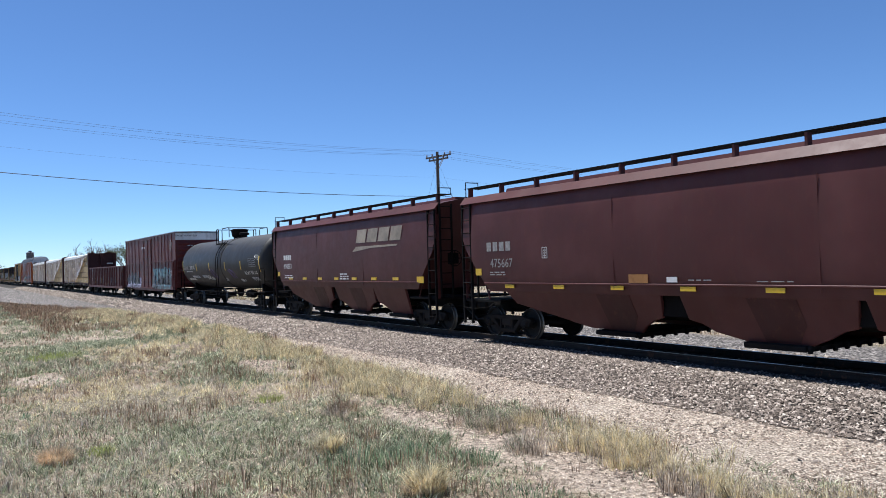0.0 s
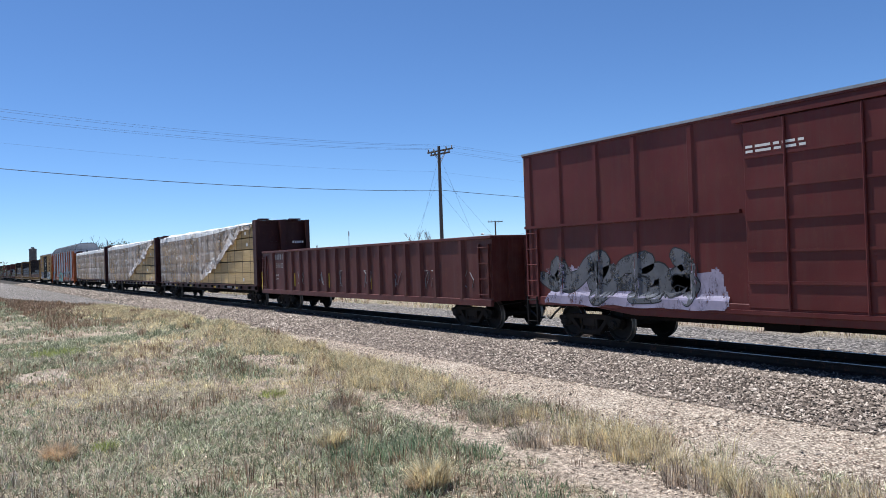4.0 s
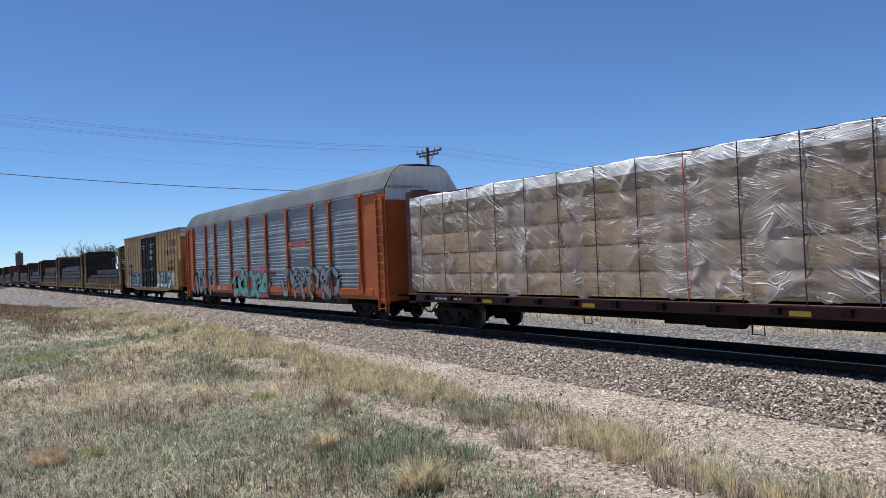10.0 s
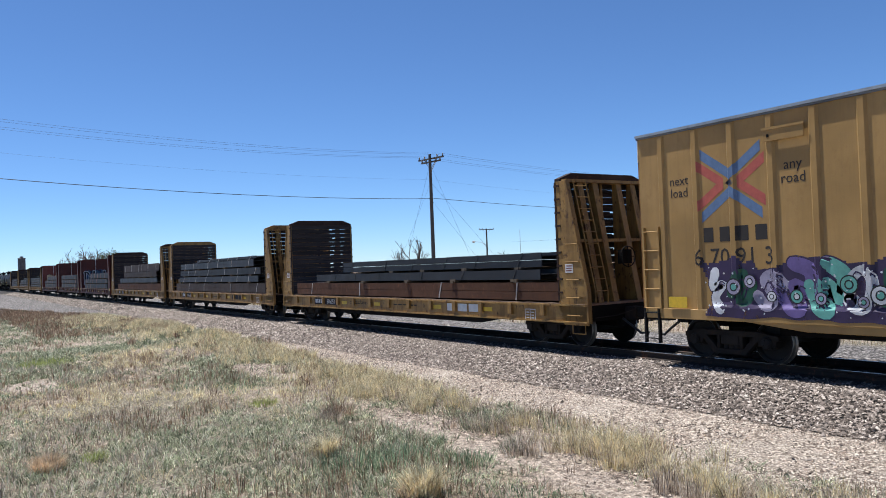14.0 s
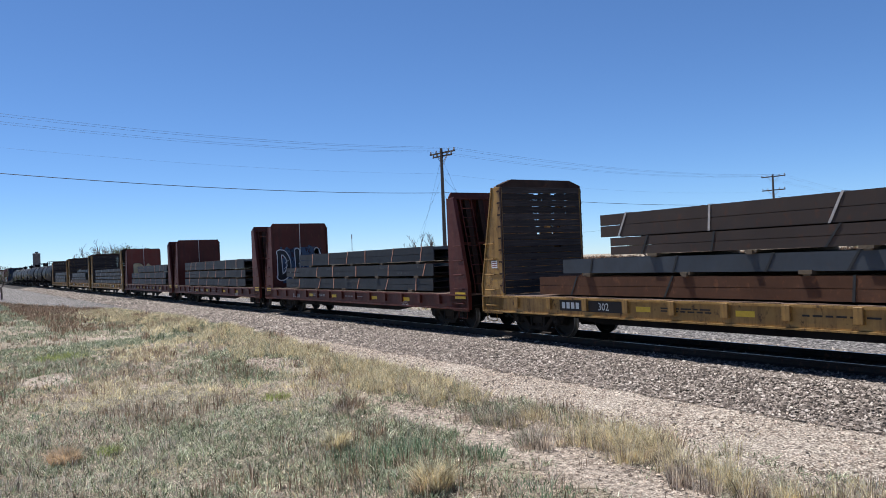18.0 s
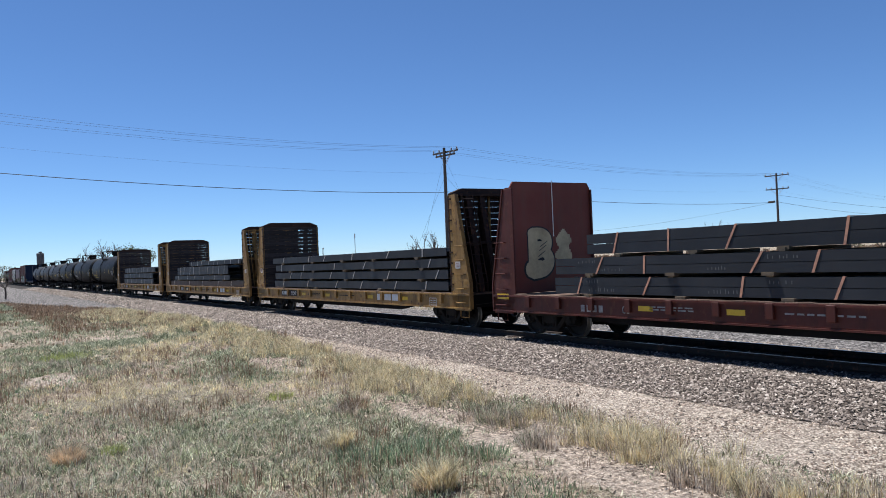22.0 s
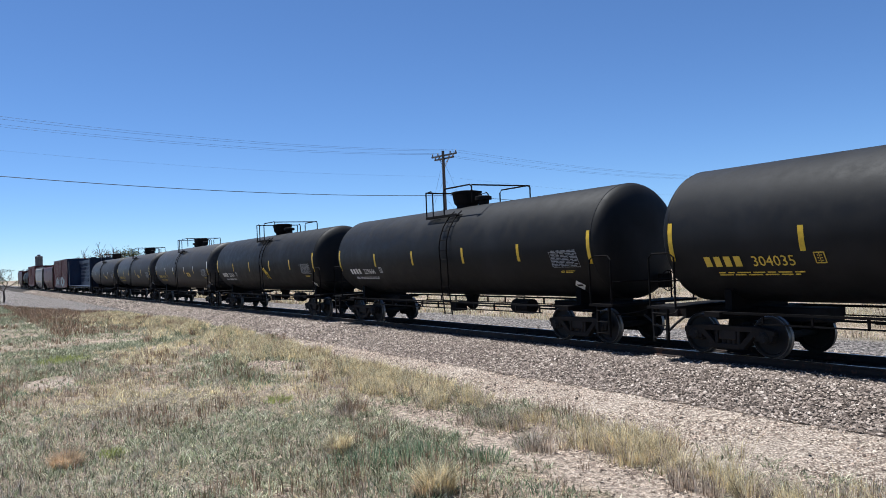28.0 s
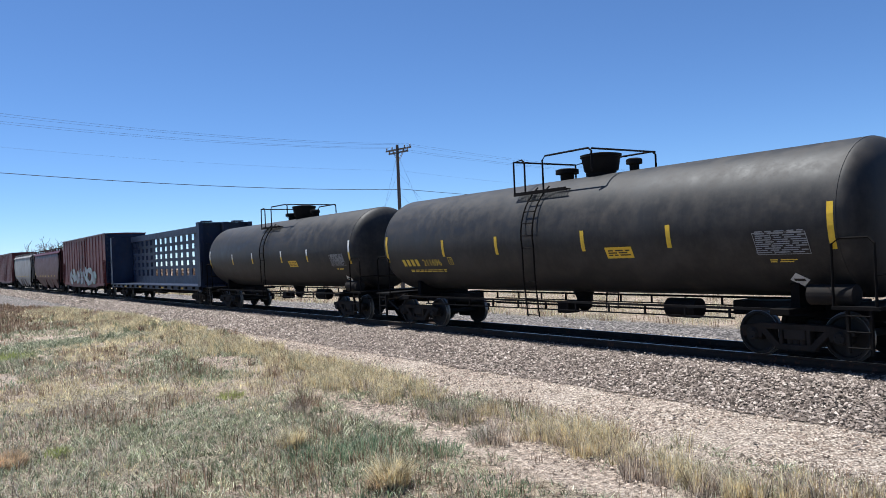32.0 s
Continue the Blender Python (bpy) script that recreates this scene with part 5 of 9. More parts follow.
def ladder(car, x0, x1, z0, z1, y, n, mat, name="ladder", rails=True, r=0.013):
    """Side ladder: rungs stand off the side at y."""
    s = Shape()
    q = 0.07 if y > 0 else -0.07
    for i in range(n):
        z = z0 + (z1 - z0) * i / max(1, n - 1)
        if not rails:
            part(name, Shape().pipe([(x0, y, z), (x0, y + q, z), (x1, y + q, z), (x1, y, z)], r, 5), mat, car)
            continue
        s.pipe([(x0, y, z), (x0, y + q, z), (x1, y + q, z), (x1, y, z)], r, 5)
    if not rails:
        return None
    if rails:
        for x in (x0, x1):
            s.box(x - 0.025, x + 0.025, min(y, y + q), max(y, y + q), z0 - 0.1, z1 + 0.1)
    return part(name, s, mat, car)


def end_ladder(car, x, y0, y1, z0, z1, n, mat, r=0.013):
    s = Shape()
    q = 0.07 if x > 0 else -0.07
    for i in range(n):
        z = z0 + (z1 - z0) * i / max(1, n - 1)
        s.pipe([(x, y0, z), (x + q, y0, z), (x + q, y1, z), (x, y1, z)], r, 5)
    for y in (y0, y1):
        s.box(min(x, x + q), max(x, x + q), y - 0.02, y + 0.02, z0 - 0.1, z1 + 0.1)
    return part("end_ladder", s, mat, car)


def brake_wheel(car, x, y, z, mat):
    s = Shape()
    ring = [(x, y + 0.26 * math.cos(a * math.pi / 8), z + 0.26 * math.sin(a * math.pi / 8)) for a in range(17)]
    s.pipe(ring, 0.016, 5)
    for a in range(4):
        s.pipe([(x, y, z), (x, y + 0.26 * math.cos(a * 1.57), z + 0.26 * math.sin(a * 1.57))], 0.014, 5)
    s.box(x - 0.2, x - 0.02, y - 0.16, y + 0.16, z - 0.18, z + 0.18)
    part("brake_wheel", s, mat, car)


# ---- covered hoppers ----


def hopper_car(L, mat, label, mark_z=1.69):
    car = thing("hopper_car", label, "hopper car", "cars of the train")
    h, w = L / 2, 1.56
    # body: bulged cross-section drawn along the car, ends cut to the slope of the hopper sheets
    half = [(-1.3, 4.22), (-1.46, 4.1), (-1.52, 3.85), (-1.545, 3.5), (-1.56, 3.1), (-1.563, 2.6), (-1.558, 2.2), (-1.543, 1.8), (-1.515, 1.55), (-1.475, 1.38)]
    sect = half + [(-y, z) for y, z in reversed(half)] + [(0.6, 4.36), (-0.6, 4.36)]
    v, f, n = [], [], len(sect)

    def inset(z):
        return 0.0 if z > 2.9 else (2.9 - z) / 1.52 * 1.35

    for q in (-1, 1):
        v += [(q * (h - inset(z)), y, z) for y, z in sect]
    f = [tuple(range(n)), tuple(range(2 * n - 1, n - 1, -1))] + [(i, (i + 1) % n, n + (i + 1) % n, n + i) for i in range(n)]
    part("body", Shape().add(v, f), mat, car, smooth=True)
    for q in (-1, 1):
        part("side_sill", Shape().box(-h + 1.15, h - 1.15, *sorted((q * 1.57, q * 1.5)), 1.6, 1.645), mat, car, bevel=0.01)
    part("roof_edge", Shape().prism([(-1.53, 4.02), (-1.58, 4.02), (-1.4, 4.24), (-1.34, 4.2)], "x", -h, h).prism([(1.53, 4.02), (1.58, 4.02), (1.4, 4.24), (1.34, 4.2)], "x", -h, h), mat, car)
    for x in (-h * 0.28, h * 0.3):
        part("side_seam", Shape().box(x - 0.008, x + 0.008, -1.562, -1.55, 1.5, 3.7), mat, car)
    # three discharge bays below the sill
    k = h / 7.675
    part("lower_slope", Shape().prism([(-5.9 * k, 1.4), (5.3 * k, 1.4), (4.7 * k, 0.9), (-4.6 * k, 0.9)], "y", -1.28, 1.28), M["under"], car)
    # each bay: a wide sheet that narrows to its outlet, arched openings between
    for lo, hi, mid in ((-5.9, -1.35, -2.35), (-0.3, 2.5, 1.3), (3.2, 5.35, 4.6)):
        lo, hi, mid = lo * k, hi * k, mid * k
        left = [(lo, 1.39), (lo + 0.35, 1.05), (mid - 1.0, 0.5)] if lo < -3 else [(lo - 0.3, 1.39), (lo - 0.2, 0.86), (lo + 0.15, 0.78), (lo + 0.45, 0.62), (mid - 0.68, 0.46)]
        right = [(mid + 0.72, 0.46), (hi - 0.3, 0.62), (hi, 0.78), (hi + 0.3, 0.86), (hi + 0.4, 1.39)] if hi < 4.5 * k else [(mid + 0.68, 0.46), (hi - 0.05, 0.62), (hi, 1.39)]
        for q in (-1, 1):
            sheet_ = Shape().prism(left + right, "y", *sorted((q * 1.36, q * 1.46)))
            sheet_.v = [(x, y * (1 - 0.22 * (1.39 - z)), z) for x, y, z in sheet_.v]
            part("bay_sheet", sheet_, mat, car, bevel=0.012)
            # dark plate proud of the sheet, standing in for the deeper shade here
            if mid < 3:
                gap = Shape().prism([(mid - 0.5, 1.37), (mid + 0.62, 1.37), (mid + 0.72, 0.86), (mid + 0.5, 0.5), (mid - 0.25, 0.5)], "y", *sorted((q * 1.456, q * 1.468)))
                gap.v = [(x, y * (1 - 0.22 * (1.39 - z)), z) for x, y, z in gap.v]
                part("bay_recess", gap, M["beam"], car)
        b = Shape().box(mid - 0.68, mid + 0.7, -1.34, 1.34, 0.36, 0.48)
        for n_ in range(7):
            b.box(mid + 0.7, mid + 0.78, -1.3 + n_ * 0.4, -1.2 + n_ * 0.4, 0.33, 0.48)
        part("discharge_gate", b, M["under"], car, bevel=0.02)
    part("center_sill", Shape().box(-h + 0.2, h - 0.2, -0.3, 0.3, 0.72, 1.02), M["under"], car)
    for q in (-1, 1):
        a, b = sorted((q * (h - 0.05), q * (h - 1.9)))
        part("end_platform", Shape().box(a, b, -1.5, 1.5, 1.06, 1.14), M["under"], car, bevel=0.01)
        for y in (-1.45, 1.45):
            part("end_post", Shape().box(min(q * (h - 0.12), q * h), max(q * (h - 0.12), q * h), y - 0.05, y + 0.05, 1.1, 4.1), mat, car)
            part("end_brace", Shape().pipe([(q * (h - 1.3), y, 1.14), (q * (h - 0.75), y, 2.35), (q * (h - 0.1), y, 2.9)], 0.03, 6), mat, car)
        ladder(car, *sorted((q * (h - 0.5), q * (h - 0.06))), 0.5, 3.9, -1.5, 10, M["under"])
        ladder(car, *sorted((q * (h - 0.5), q * (h - 0.06))), 0.5, 3.9, 1.5, 10, M["under"])
        end_ladder(car, q * h, -1.4, -0.95, 1.2, 4.1, 9, M["under"])
    # roof walk, hatch row, stanchions
    g = Shape()
    for y in (-1.12, 1.12):
        for x in np.arange(-h, h, 0.17):
            g.box(x, x + 0.03, y - 0.26, y + 0.26, 4.52, 4.528)
        for d_ in (-0.26, -0.13, 0.0, 0.13, 0.25):
            g.box(-h, h, y + d_ - 0.007, y + d_ + 0.007, 4.51, 4.53)
    part("running_board", g, M["under"], car)
    for i in range(int(L / 1.5)):
        x = -h + 0.2 + (L - 0.4) * i / (int(L / 1.5) - 1)
        for y in (-1.295, 1.295):
            part("walk_bracket", Shape().box(x - 0.03, x + 0.03, y - 0.075, y + 0.075, 4.18, 4.5), mat, car)
    part("hatch_cover", Shape().prism([(-0.32, 4.36), (-0.28, 4.5), (0.28, 4.5), (0.32, 4.36)], "x", -h + 0.7, h - 0.7), mat, car)
    s = Shape()
    for q in (-1, 1):
        s.pipe([(q * (h - 0.03), -1.36, 4.2), (q * (h - 0.03), -1.36, 4.72), (q * (h - 0.03), -0.9, 4.72), (q * (h - 0.03), -0.9, 4.5)], 0.02, 5)
    part("roof_grab_iron", s, M["under"], car)
    brake_wheel(car, h - 0.2, -0.7, 2.4, M["under"])
    bogie(car, -h + 1.5)
    bogie(car, h - 1.5)
    couplers(car, h - 0.1)
    for i in range(7):
        x = -h + 2.2 + (L - 4.2) * i / 6.6
        part("reflector", Shape().box(x, x + 0.42, -1.56, -1.546, mark_z, mark_z + 0.1), M["yell"], car)
    part("reflector", Shape().box(-h + 0.75, -h + 1.05, -1.568, -1.561, 1.85, 2.05), M["yell"], car)
    return car


# ---- tank cars ----


def tank_car(L, mat, label, rad=1.5, top=4.12, stripes="yell", rail_side=True, manway=1.2, rungs=0.0, valves=((-0.05, 0.42), (2.2, 0.2)), deck=(-1.2, 2.6), marks=(-4.4, -1.5, 1.75, 4.65)):
    car = thing("tank_car", label, "tank car", "cars of the train")
    h, zc = L / 2, top - rad
    prof = [(-h, 0.02)]
    for i in range(1, 9):
        a = i / 8 * math.pi / 2
        prof.append((-h + 0.42 * (1 - math.cos(a)) ** 1.25, rad * math.sin(a) ** 0.8))
    shell = prof + [(-a, r) for a, r in reversed(prof)]
    part("tank", Shape().turned(shell, "x", 64, (0, 0, zc)), mat, car, smooth=True)
    for x in (-h + 0.42, h - 0.42):
        part("weld_band", Shape().turned([(x - 0.03, rad - 0.01), (x - 0.02, rad + 0.003), (x + 0.02, rad + 0.003), (x + 0.03, rad - 0.01)], "x", 64, (0, 0, zc)), mat, car, smooth=True)
    # stub sills, bolsters, end platforms
    for q in (-1, 1):
        a, b = sorted((q * (h + 0.25), q * (h - 3.4)))
        part("stub_sill", Shape().box(a, b, -0.28, 0.28, 0.72, 1.02), M["under"], car, bevel=0.02)
        x = q * (h - 1.55)
        part("bolster", Shape().prism([(-0.95, 0.95), (0.95, 0.95), (0.95, zc - 1.2), (0.85, zc - 1.16), (0.5, zc - rad + 0.12), (-0.5, zc - rad + 0.12), (-0.85, zc - 1.16), (-0.95, zc - 1.2)], "x", x - 0.09, x + 0.09), M["under"], car)
        part("jacking_pad", Shape().box(x - 0.2, x + 0.2, -1.5, 1.5, 0.86, 0.98), M["under"], car, bevel=0.01)
        a, b = sorted((q * (h + 0.28), q * (h - 0.55)))
        part("end_platform", Shape().box(a, b, -1.5, 1.5, 1.0, 1.06), M["under"], car)
        s = Shape()
        e = q * (h + 0.22)
        s.pipe([(e - q * 0.75, -1.45, 1.02), (e - q * 0.75, -1.45, 2.15), (e - q * 0.6, -1.45, 2.25), (e - q * 0.1, -1.45, 2.25), (e, -1.45, 2.15), (e, -1.45, 1.02)], 0.024, 6)
        s.pipe([(e - q * 0.75, 1.45, 1.02), (e - q * 0.75, 1.45, 2.15), (e - q * 0.6, 1.45, 2.25), (e - q * 0.1, 1.45, 2.25), (e, 1.45, 2.15), (e, 1.45, 1.02)], 0.024, 6)
        s.pipe([(e, -1.45, 1.6), (e, 1.45, 1.6)], 0.018, 5)
        part("handrail", s, M["under"], car)
        ladder(car, *sorted((e - q * 0.5, e - q * 0.1)), 0.35, 0.9, -1.42, 3, M["under"], "step")
        brake_wheel(car, e - q * 0.05, 0.6, 1.55, M["under"]) if q > 0 else None
    # long side pipe rail with hangers
    if rail_side:
        s = Shape()
        for y in (-1.38, 1.38):
            s.box(-h + 1.7, h - 1.7, y - 0.025, y + 0.025, 0.93, 0.98)
            s.box(-h + 2.6, h - 2.6, y - 0.02, y + 0.02, 0.74, 0.77)
            for i in range(11):
                x = -h + 2.7 + (L - 5.4) * i / 10
                s.box(x - 0.02, x + 0.02, y - 0.02, y + 0.02, 0.74, 0.95)
        part("side_running_rail", s, M["under"], car)
    part("bottom_outlet", Shape().turned([(0.62, 0.09), (0.72, 0.2), (0.95, 0.2), (1.25, 0.34)], "z", 16), M["under"], car)
    part("brake_reservoir", Shape().turned([(-0.45, 0.05), (-0.4, 0.22), (0.4, 0.22), (0.45, 0.05)], "x", 16, (h - 4.4, -0.6, 0.85)), M["under"], car, smooth=True)
    part("brake_rigging", Shape().pipe([(-h + 3, -0.4, 0.8), (h - 3, -0.45, 0.78)], 0.025, 5).pipe([(-h + 4, 0.3, 0.7), (h - 3.5, 0.3, 0.72)], 0.02, 5).box(-0.3, 0.1, -0.7, -0.3, 0.6, 0.9), M["under"], car)
    # manway, valves, platform and railing on the crown
    part("manway", Shape().turned([(top - 0.1, 0.34), (top + 0.05, 0.36), (top + 0.12, 0.44), (top + 0.44, 0.5), (top + 0.46, 0.53), (top + 0.52, 0.53), (top + 0.56, 0.3)], "z", 20, (manway, 0, 0)), M["under"], car, smooth=True)
    for x, r_ in valves:
        part("valve", Shape().turned([(top - 0.05, r_ * 0.6), (top + 0.14, r_ * 0.6), (top + 0.16, r_), (top + 0.27, r_), (top + 0.3, r_ * 0.7)], "z", 12, (x, 0, 0)), M["under"], car, smooth=True)
    pa, pb = deck
    zp = top - 0.36
    for y in (-0.98, 0.98):
        g = Shape()
        for x in np.arange(pa, pb - 0.9, 0.1):
            g.box(x, x + 0.035, y - 0.2, y + 0.2, zp, zp + 0.03)
        g.box(pa, pb - 0.9, y - 0.22, y - 0.19, zp - 0.03, zp + 0.06).box(pa, pb - 0.9, y + 0.19, y + 0.22, zp - 0.03, zp + 0.06)
        part("platform", g, M["under"], car)
        s = Shape()
        yy = y * 1.18
        s.pipe([(pa, yy, zp), (pa, yy, zp + 0.9), (pa + 0.34, yy, zp + 0.92), (pa + 0.44, yy, zp + 0.84), (pa + 0.44, yy, zp)], 0.026, 6)
        s.pipe([(pa + 1.15, yy, zp), (pa + 1.15, yy, zp + 0.82), (pa + 1.25, yy, zp + 0.92), (pb - 0.1, yy, zp + 0.92), (pb, yy, zp + 0.84), (pb, yy, zp + 0.35)], 0.026, 6)
        part("railing", s, M["under"], car)
    for x in (pa, pb):
        part("railing", Shape().pipe([(x, -1.15, zp + 0.9), (x, 1.15, zp + 0.9)], 0.026, 6), M["under"], car)
    for y in (-1, 1):
        s = Shape()
        for k in (rungs - 0.22, rungs + 0.22):
            pts = [(k, y * (rad + 0.09) * math.sin(a), zc + (rad + 0.09) * math.cos(a)) for a in np.linspace(0.62, 1.75, 9)]
            s.pipe(pts + [(k, y * (rad + 0.05), 1.5), (k, y * (rad - 0.05), 0.55)], 0.022, 5)
        for a in np.linspace(0.75, 1.75, 6):
            s.pipe([(rungs - 0.22, y * (rad + 0.09) * math.sin(a), zc + (rad + 0.09) * math.cos(a)), (rungs + 0.22, y * (rad + 0.09) * math.sin(a), zc + (rad + 0.09) * math.cos(a))], 0.015, 5)
        for z in (0.6, 1.0, 1.45):
            s.pipe([(rungs - 0.22, y * (rad - 0.02), z), (rungs + 0.22, y * (rad - 0.02), z)], 0.015, 5)
        part("ladder", s, M["under"], car)
    # reflective marks that follow the shell
    if stripes:
        for i, x in enumerate((-7.3, *marks, h - 0.5)):
            long_ = i in (0, 5)
            s = Shape()
            aa = np.linspace(1.38, 1.95, 5) if long_ else np.linspace(1.53, 1.86, 5)
            x = -h + 0.5 if i == 0 else x
            for n_, (a, b) in enumerate(zip(aa, aa[1:])):
                rr = rad + 0.007
                s.add([(x - 0.06, -rr * math.sin(a), zc + rr * math.cos(a)), (x + 0.06, -rr * math.sin(a), zc + rr * math.cos(a)), (x + 0.06, -rr * math.sin(b), zc + rr * math.cos(b)), (x - 0.06, -rr * math.sin(b), zc + rr * math.cos(b))], [(0, 1, 2, 3)], 0 if stripes == "yell" or n_ > 1 else 1)
            part("reflector", s, [M["yell"], M["ink"]], car)
    bogie(car, -h + 1.55)
    bogie(car, h - 1.55)
    couplers(car, h + 0.2, reach=0.5)
    return car


def on_shell(ob, x, z, rad=1.5, zc=2.62):
    """Sets a flat mark, drawn round its own origin, against the curved side of a tank at height z."""
    f = math.asin(max(-1, min(1, (zc - z) / rad)))
    ob.location, ob.rotation_euler = (x, -rad * math.cos(f) - 0.004, z), (f, 0, 0)
    return ob


# ---- boxcars ----


def box_car(L, mat, end_mat, label, roof_mat, door, door_mat, ribs, cap=False, z0=0.92, z1=5.02):
    car = thing("box_car", label, "boxcar", "cars of the train")
    h, w = L / 2, 1.52
    part("body", Shape().box(-h, h, -w, w, z0 + 0.15, z1 - 0.06), mat, car, bevel=0.02)
    part("roof", Shape().prism([(-w - 0.03, z1 - 0.1), (-w - 0.03, z1 - 0.02), (0, z1 + 0.015), (w + 0.03, z1 - 0.02), (w + 0.03, z1 - 0.1)], "x", -h - 0.02, h + 0.02), roof_mat, car)
    s = Shape()
    for i in range(int(L / 1.1)):
        x = -h + 0.6 + i * 1.1
        s.prism([(-w - 0.02, z1 - 0.03), (0, z1 + 0.04), (w + 0.02, z1 - 0.03), (0, z1 - 0.01)], "x", x, x + 0.05)
    part("roof_seams", s, roof_mat, car)
    # pale strips added along the eaves, standing in for the sunlit roof lip
    for y0, y1 in ((-w - 0.06, -w - 0.031), (w + 0.031, w + 0.06)):
        part("roof_edge", Shape().box(-h - 0.02, h + 0.02, y0, y1, z1 - 0.06, z1 - 0.005), M["galv"], car)
    part("side_sill", Shape().box(-h + 0.05, h - 0.05, -w - 0.05, -w + 0.05, z0 - 0.02, z0 + 0.2).box(-h + 0.05, h - 0.05, w - 0.05, w + 0.05, z0 - 0.02, z0 + 0.2).prism([(-h + 2.5, z0), (h - 2.5, z0), (h - 4, z0 - 0.16), (-h + 4, z0 - 0.16)], "y", -w - 0.03, -w + 0.03), mat, car, bevel=0.01)
    rib = Shape().prism([(-0.1, 0), (-0.055, -0.045), (0.055, -0.045), (0.1, 0)], "z", z0 + 0.2, z1 - 0.12)
    rib_me = rib.mesh("side_post", mat)
    rib2 = Shape().prism([(-0.1, 0), (-0.055, 0.045), (0.055, 0.045), (0.1, 0)], "z", z0 + 0.2, z1 - 0.12).mesh("side_post", mat)
    for x in ribs:
        part("side_post", rib_me, None, car, at=(x, -w, 0))
        part("side_post", rib2, None, car, at=(x, w, 0))
    part("center_sill", Shape().box(-h + 0.2, h - 0.2, -0.3, 0.3, 0.66, 0.95).box(-h + 3, h - 3, -0.9, -0.6, 0.6, 0.8).box(-2.0, -1.2, -1.1, -0.6, 0.55, 0.9), M["under"], car)
    for a, b in door:
        d = part("door", Shape().box(a + 0.03, b - 0.03, -w - 0.07, -w + 0.01, z0 + 0.12, z1 - 0.3), door_mat, car, bevel=0.015)
        n = Shape()
        for x in (a + (b - a) * 0.28, a + (b - a) * 0.72):
            n.pipe([(x, -w - 0.1, z0 + 0.1), (x, -w - 0.1, z1 - 0.32)], 0.025, 6)
        for z in np.arange(z0 + 0.6, z1 - 0.5, 0.62):
            n.box(a + 0.06, b - 0.06, -w - 0.095, -w - 0.07, z, z + 0.06)
        part("door_gear", n, door_mat, d)
        part("door_track", Shape().box(a - 0.4, b + 0.6, -w - 0.11, -w - 0.02, z0 + 0.0, z0 + 0.08), mat, car)
        part("door_track", Shape().box(a - 0.2, b + 0.3, -w - 0.1, -w - 0.02, z1 - 0.28, z1 - 0.2), mat, car)
    for q in (-1, 1):
        e = q * h
        s = Shape()
        for i in range(8):
            z = z0 + 0.3 + (z1 - z0 - (1.1 if cap else 0.5)) * i / 7.5
            s.add(
                [(e, -w + 0.1, z), (e + q * 0.07, -w + 0.2, z + 0.1), (e + q * 0.07, -w + 0.2, z + 0.2), (e, -w + 0.1, z + 0.3), (e, w - 0.1, z), (e + q * 0.07, w - 0.2, z + 0.1), (e + q * 0.07, w - 0.2, z + 0.2), (e, w - 0.1, z + 0.3)],
                [(0, 4, 5, 1), (1, 5, 6, 2), (2, 6, 7, 3), (0, 1, 2, 3), (4, 7, 6, 5)])
        part("end_ribs", s, end_mat, car)
        part("end_sheet", Shape().box(min(e, e + q * 0.012), max(e, e + q * 0.012), -w + 0.01, w - 0.01, z0 + 0.2, z1 - (0.6 if cap else 0.1)), end_mat, car)
        if cap:
            part("end_cap", Shape().box(min(e, e + q * 0.02), max(e, e + q * 0.02), -w + 0.005, w - 0.005, z1 - 0.6, z1 - 0.035), M["white"], car)
            part("cap_lip", Shape().prism([(-w - 0.03, z1 - 0.05), (0, z1 - 0.02), (w + 0.03, z1 - 0.05), (w + 0.03, z1 - 0.015), (0, z1 + 0.02), (-w - 0.03, z1 - 0.015)], "x", min(e + q * 0.022, e + q * 0.035), max(e + q * 0.022, e + q * 0.035)), M["white"], car)
        ladder(car, *sorted((e - q * 0.12, e - q * 0.55)), z0 + 0.2, z0 + 1.9, -w, 5, mat)
        ladder(car, *sorted((e - q * 0.12, e - q * 0.55)), z0 + 0.2, z0 + 1.9, w, 5, mat)
        ladder(car, *sorted((e - q * 0.1, e - q * 0.5)), 0.45, z0 + 0.1, -w - 0.02, 2, M["under"], "step")
        end_ladder(car, e, -1.4, -0.98, z0 + 0.3, z0 + 1.9, 5, end_mat)
        part("end_platform", Shape().box(min(e, e + q * 0.35), max(e, e + q * 0.35), -0.9, 0.9, 1.18, 1.22), M["under"], car)
    brake_wheel(car, h + 0.2, 0.5, 2.2, M["under"])
    bogie(car, -h + 1.9)
    bogie(car, h - 1.9)
    couplers(car, h)
    part("brake_rigging", Shape().pipe([(-h + 3, -1.3, z0 - 0.1), (h - 3, -1.3, z0 - 0.12)], 0.02, 5).pipe([(-h + 4, -0.9, 0.72), (h - 4, -0.9, 0.7)], 0.025, 5), M["under"], car)
    return car


# ---- gondola ----


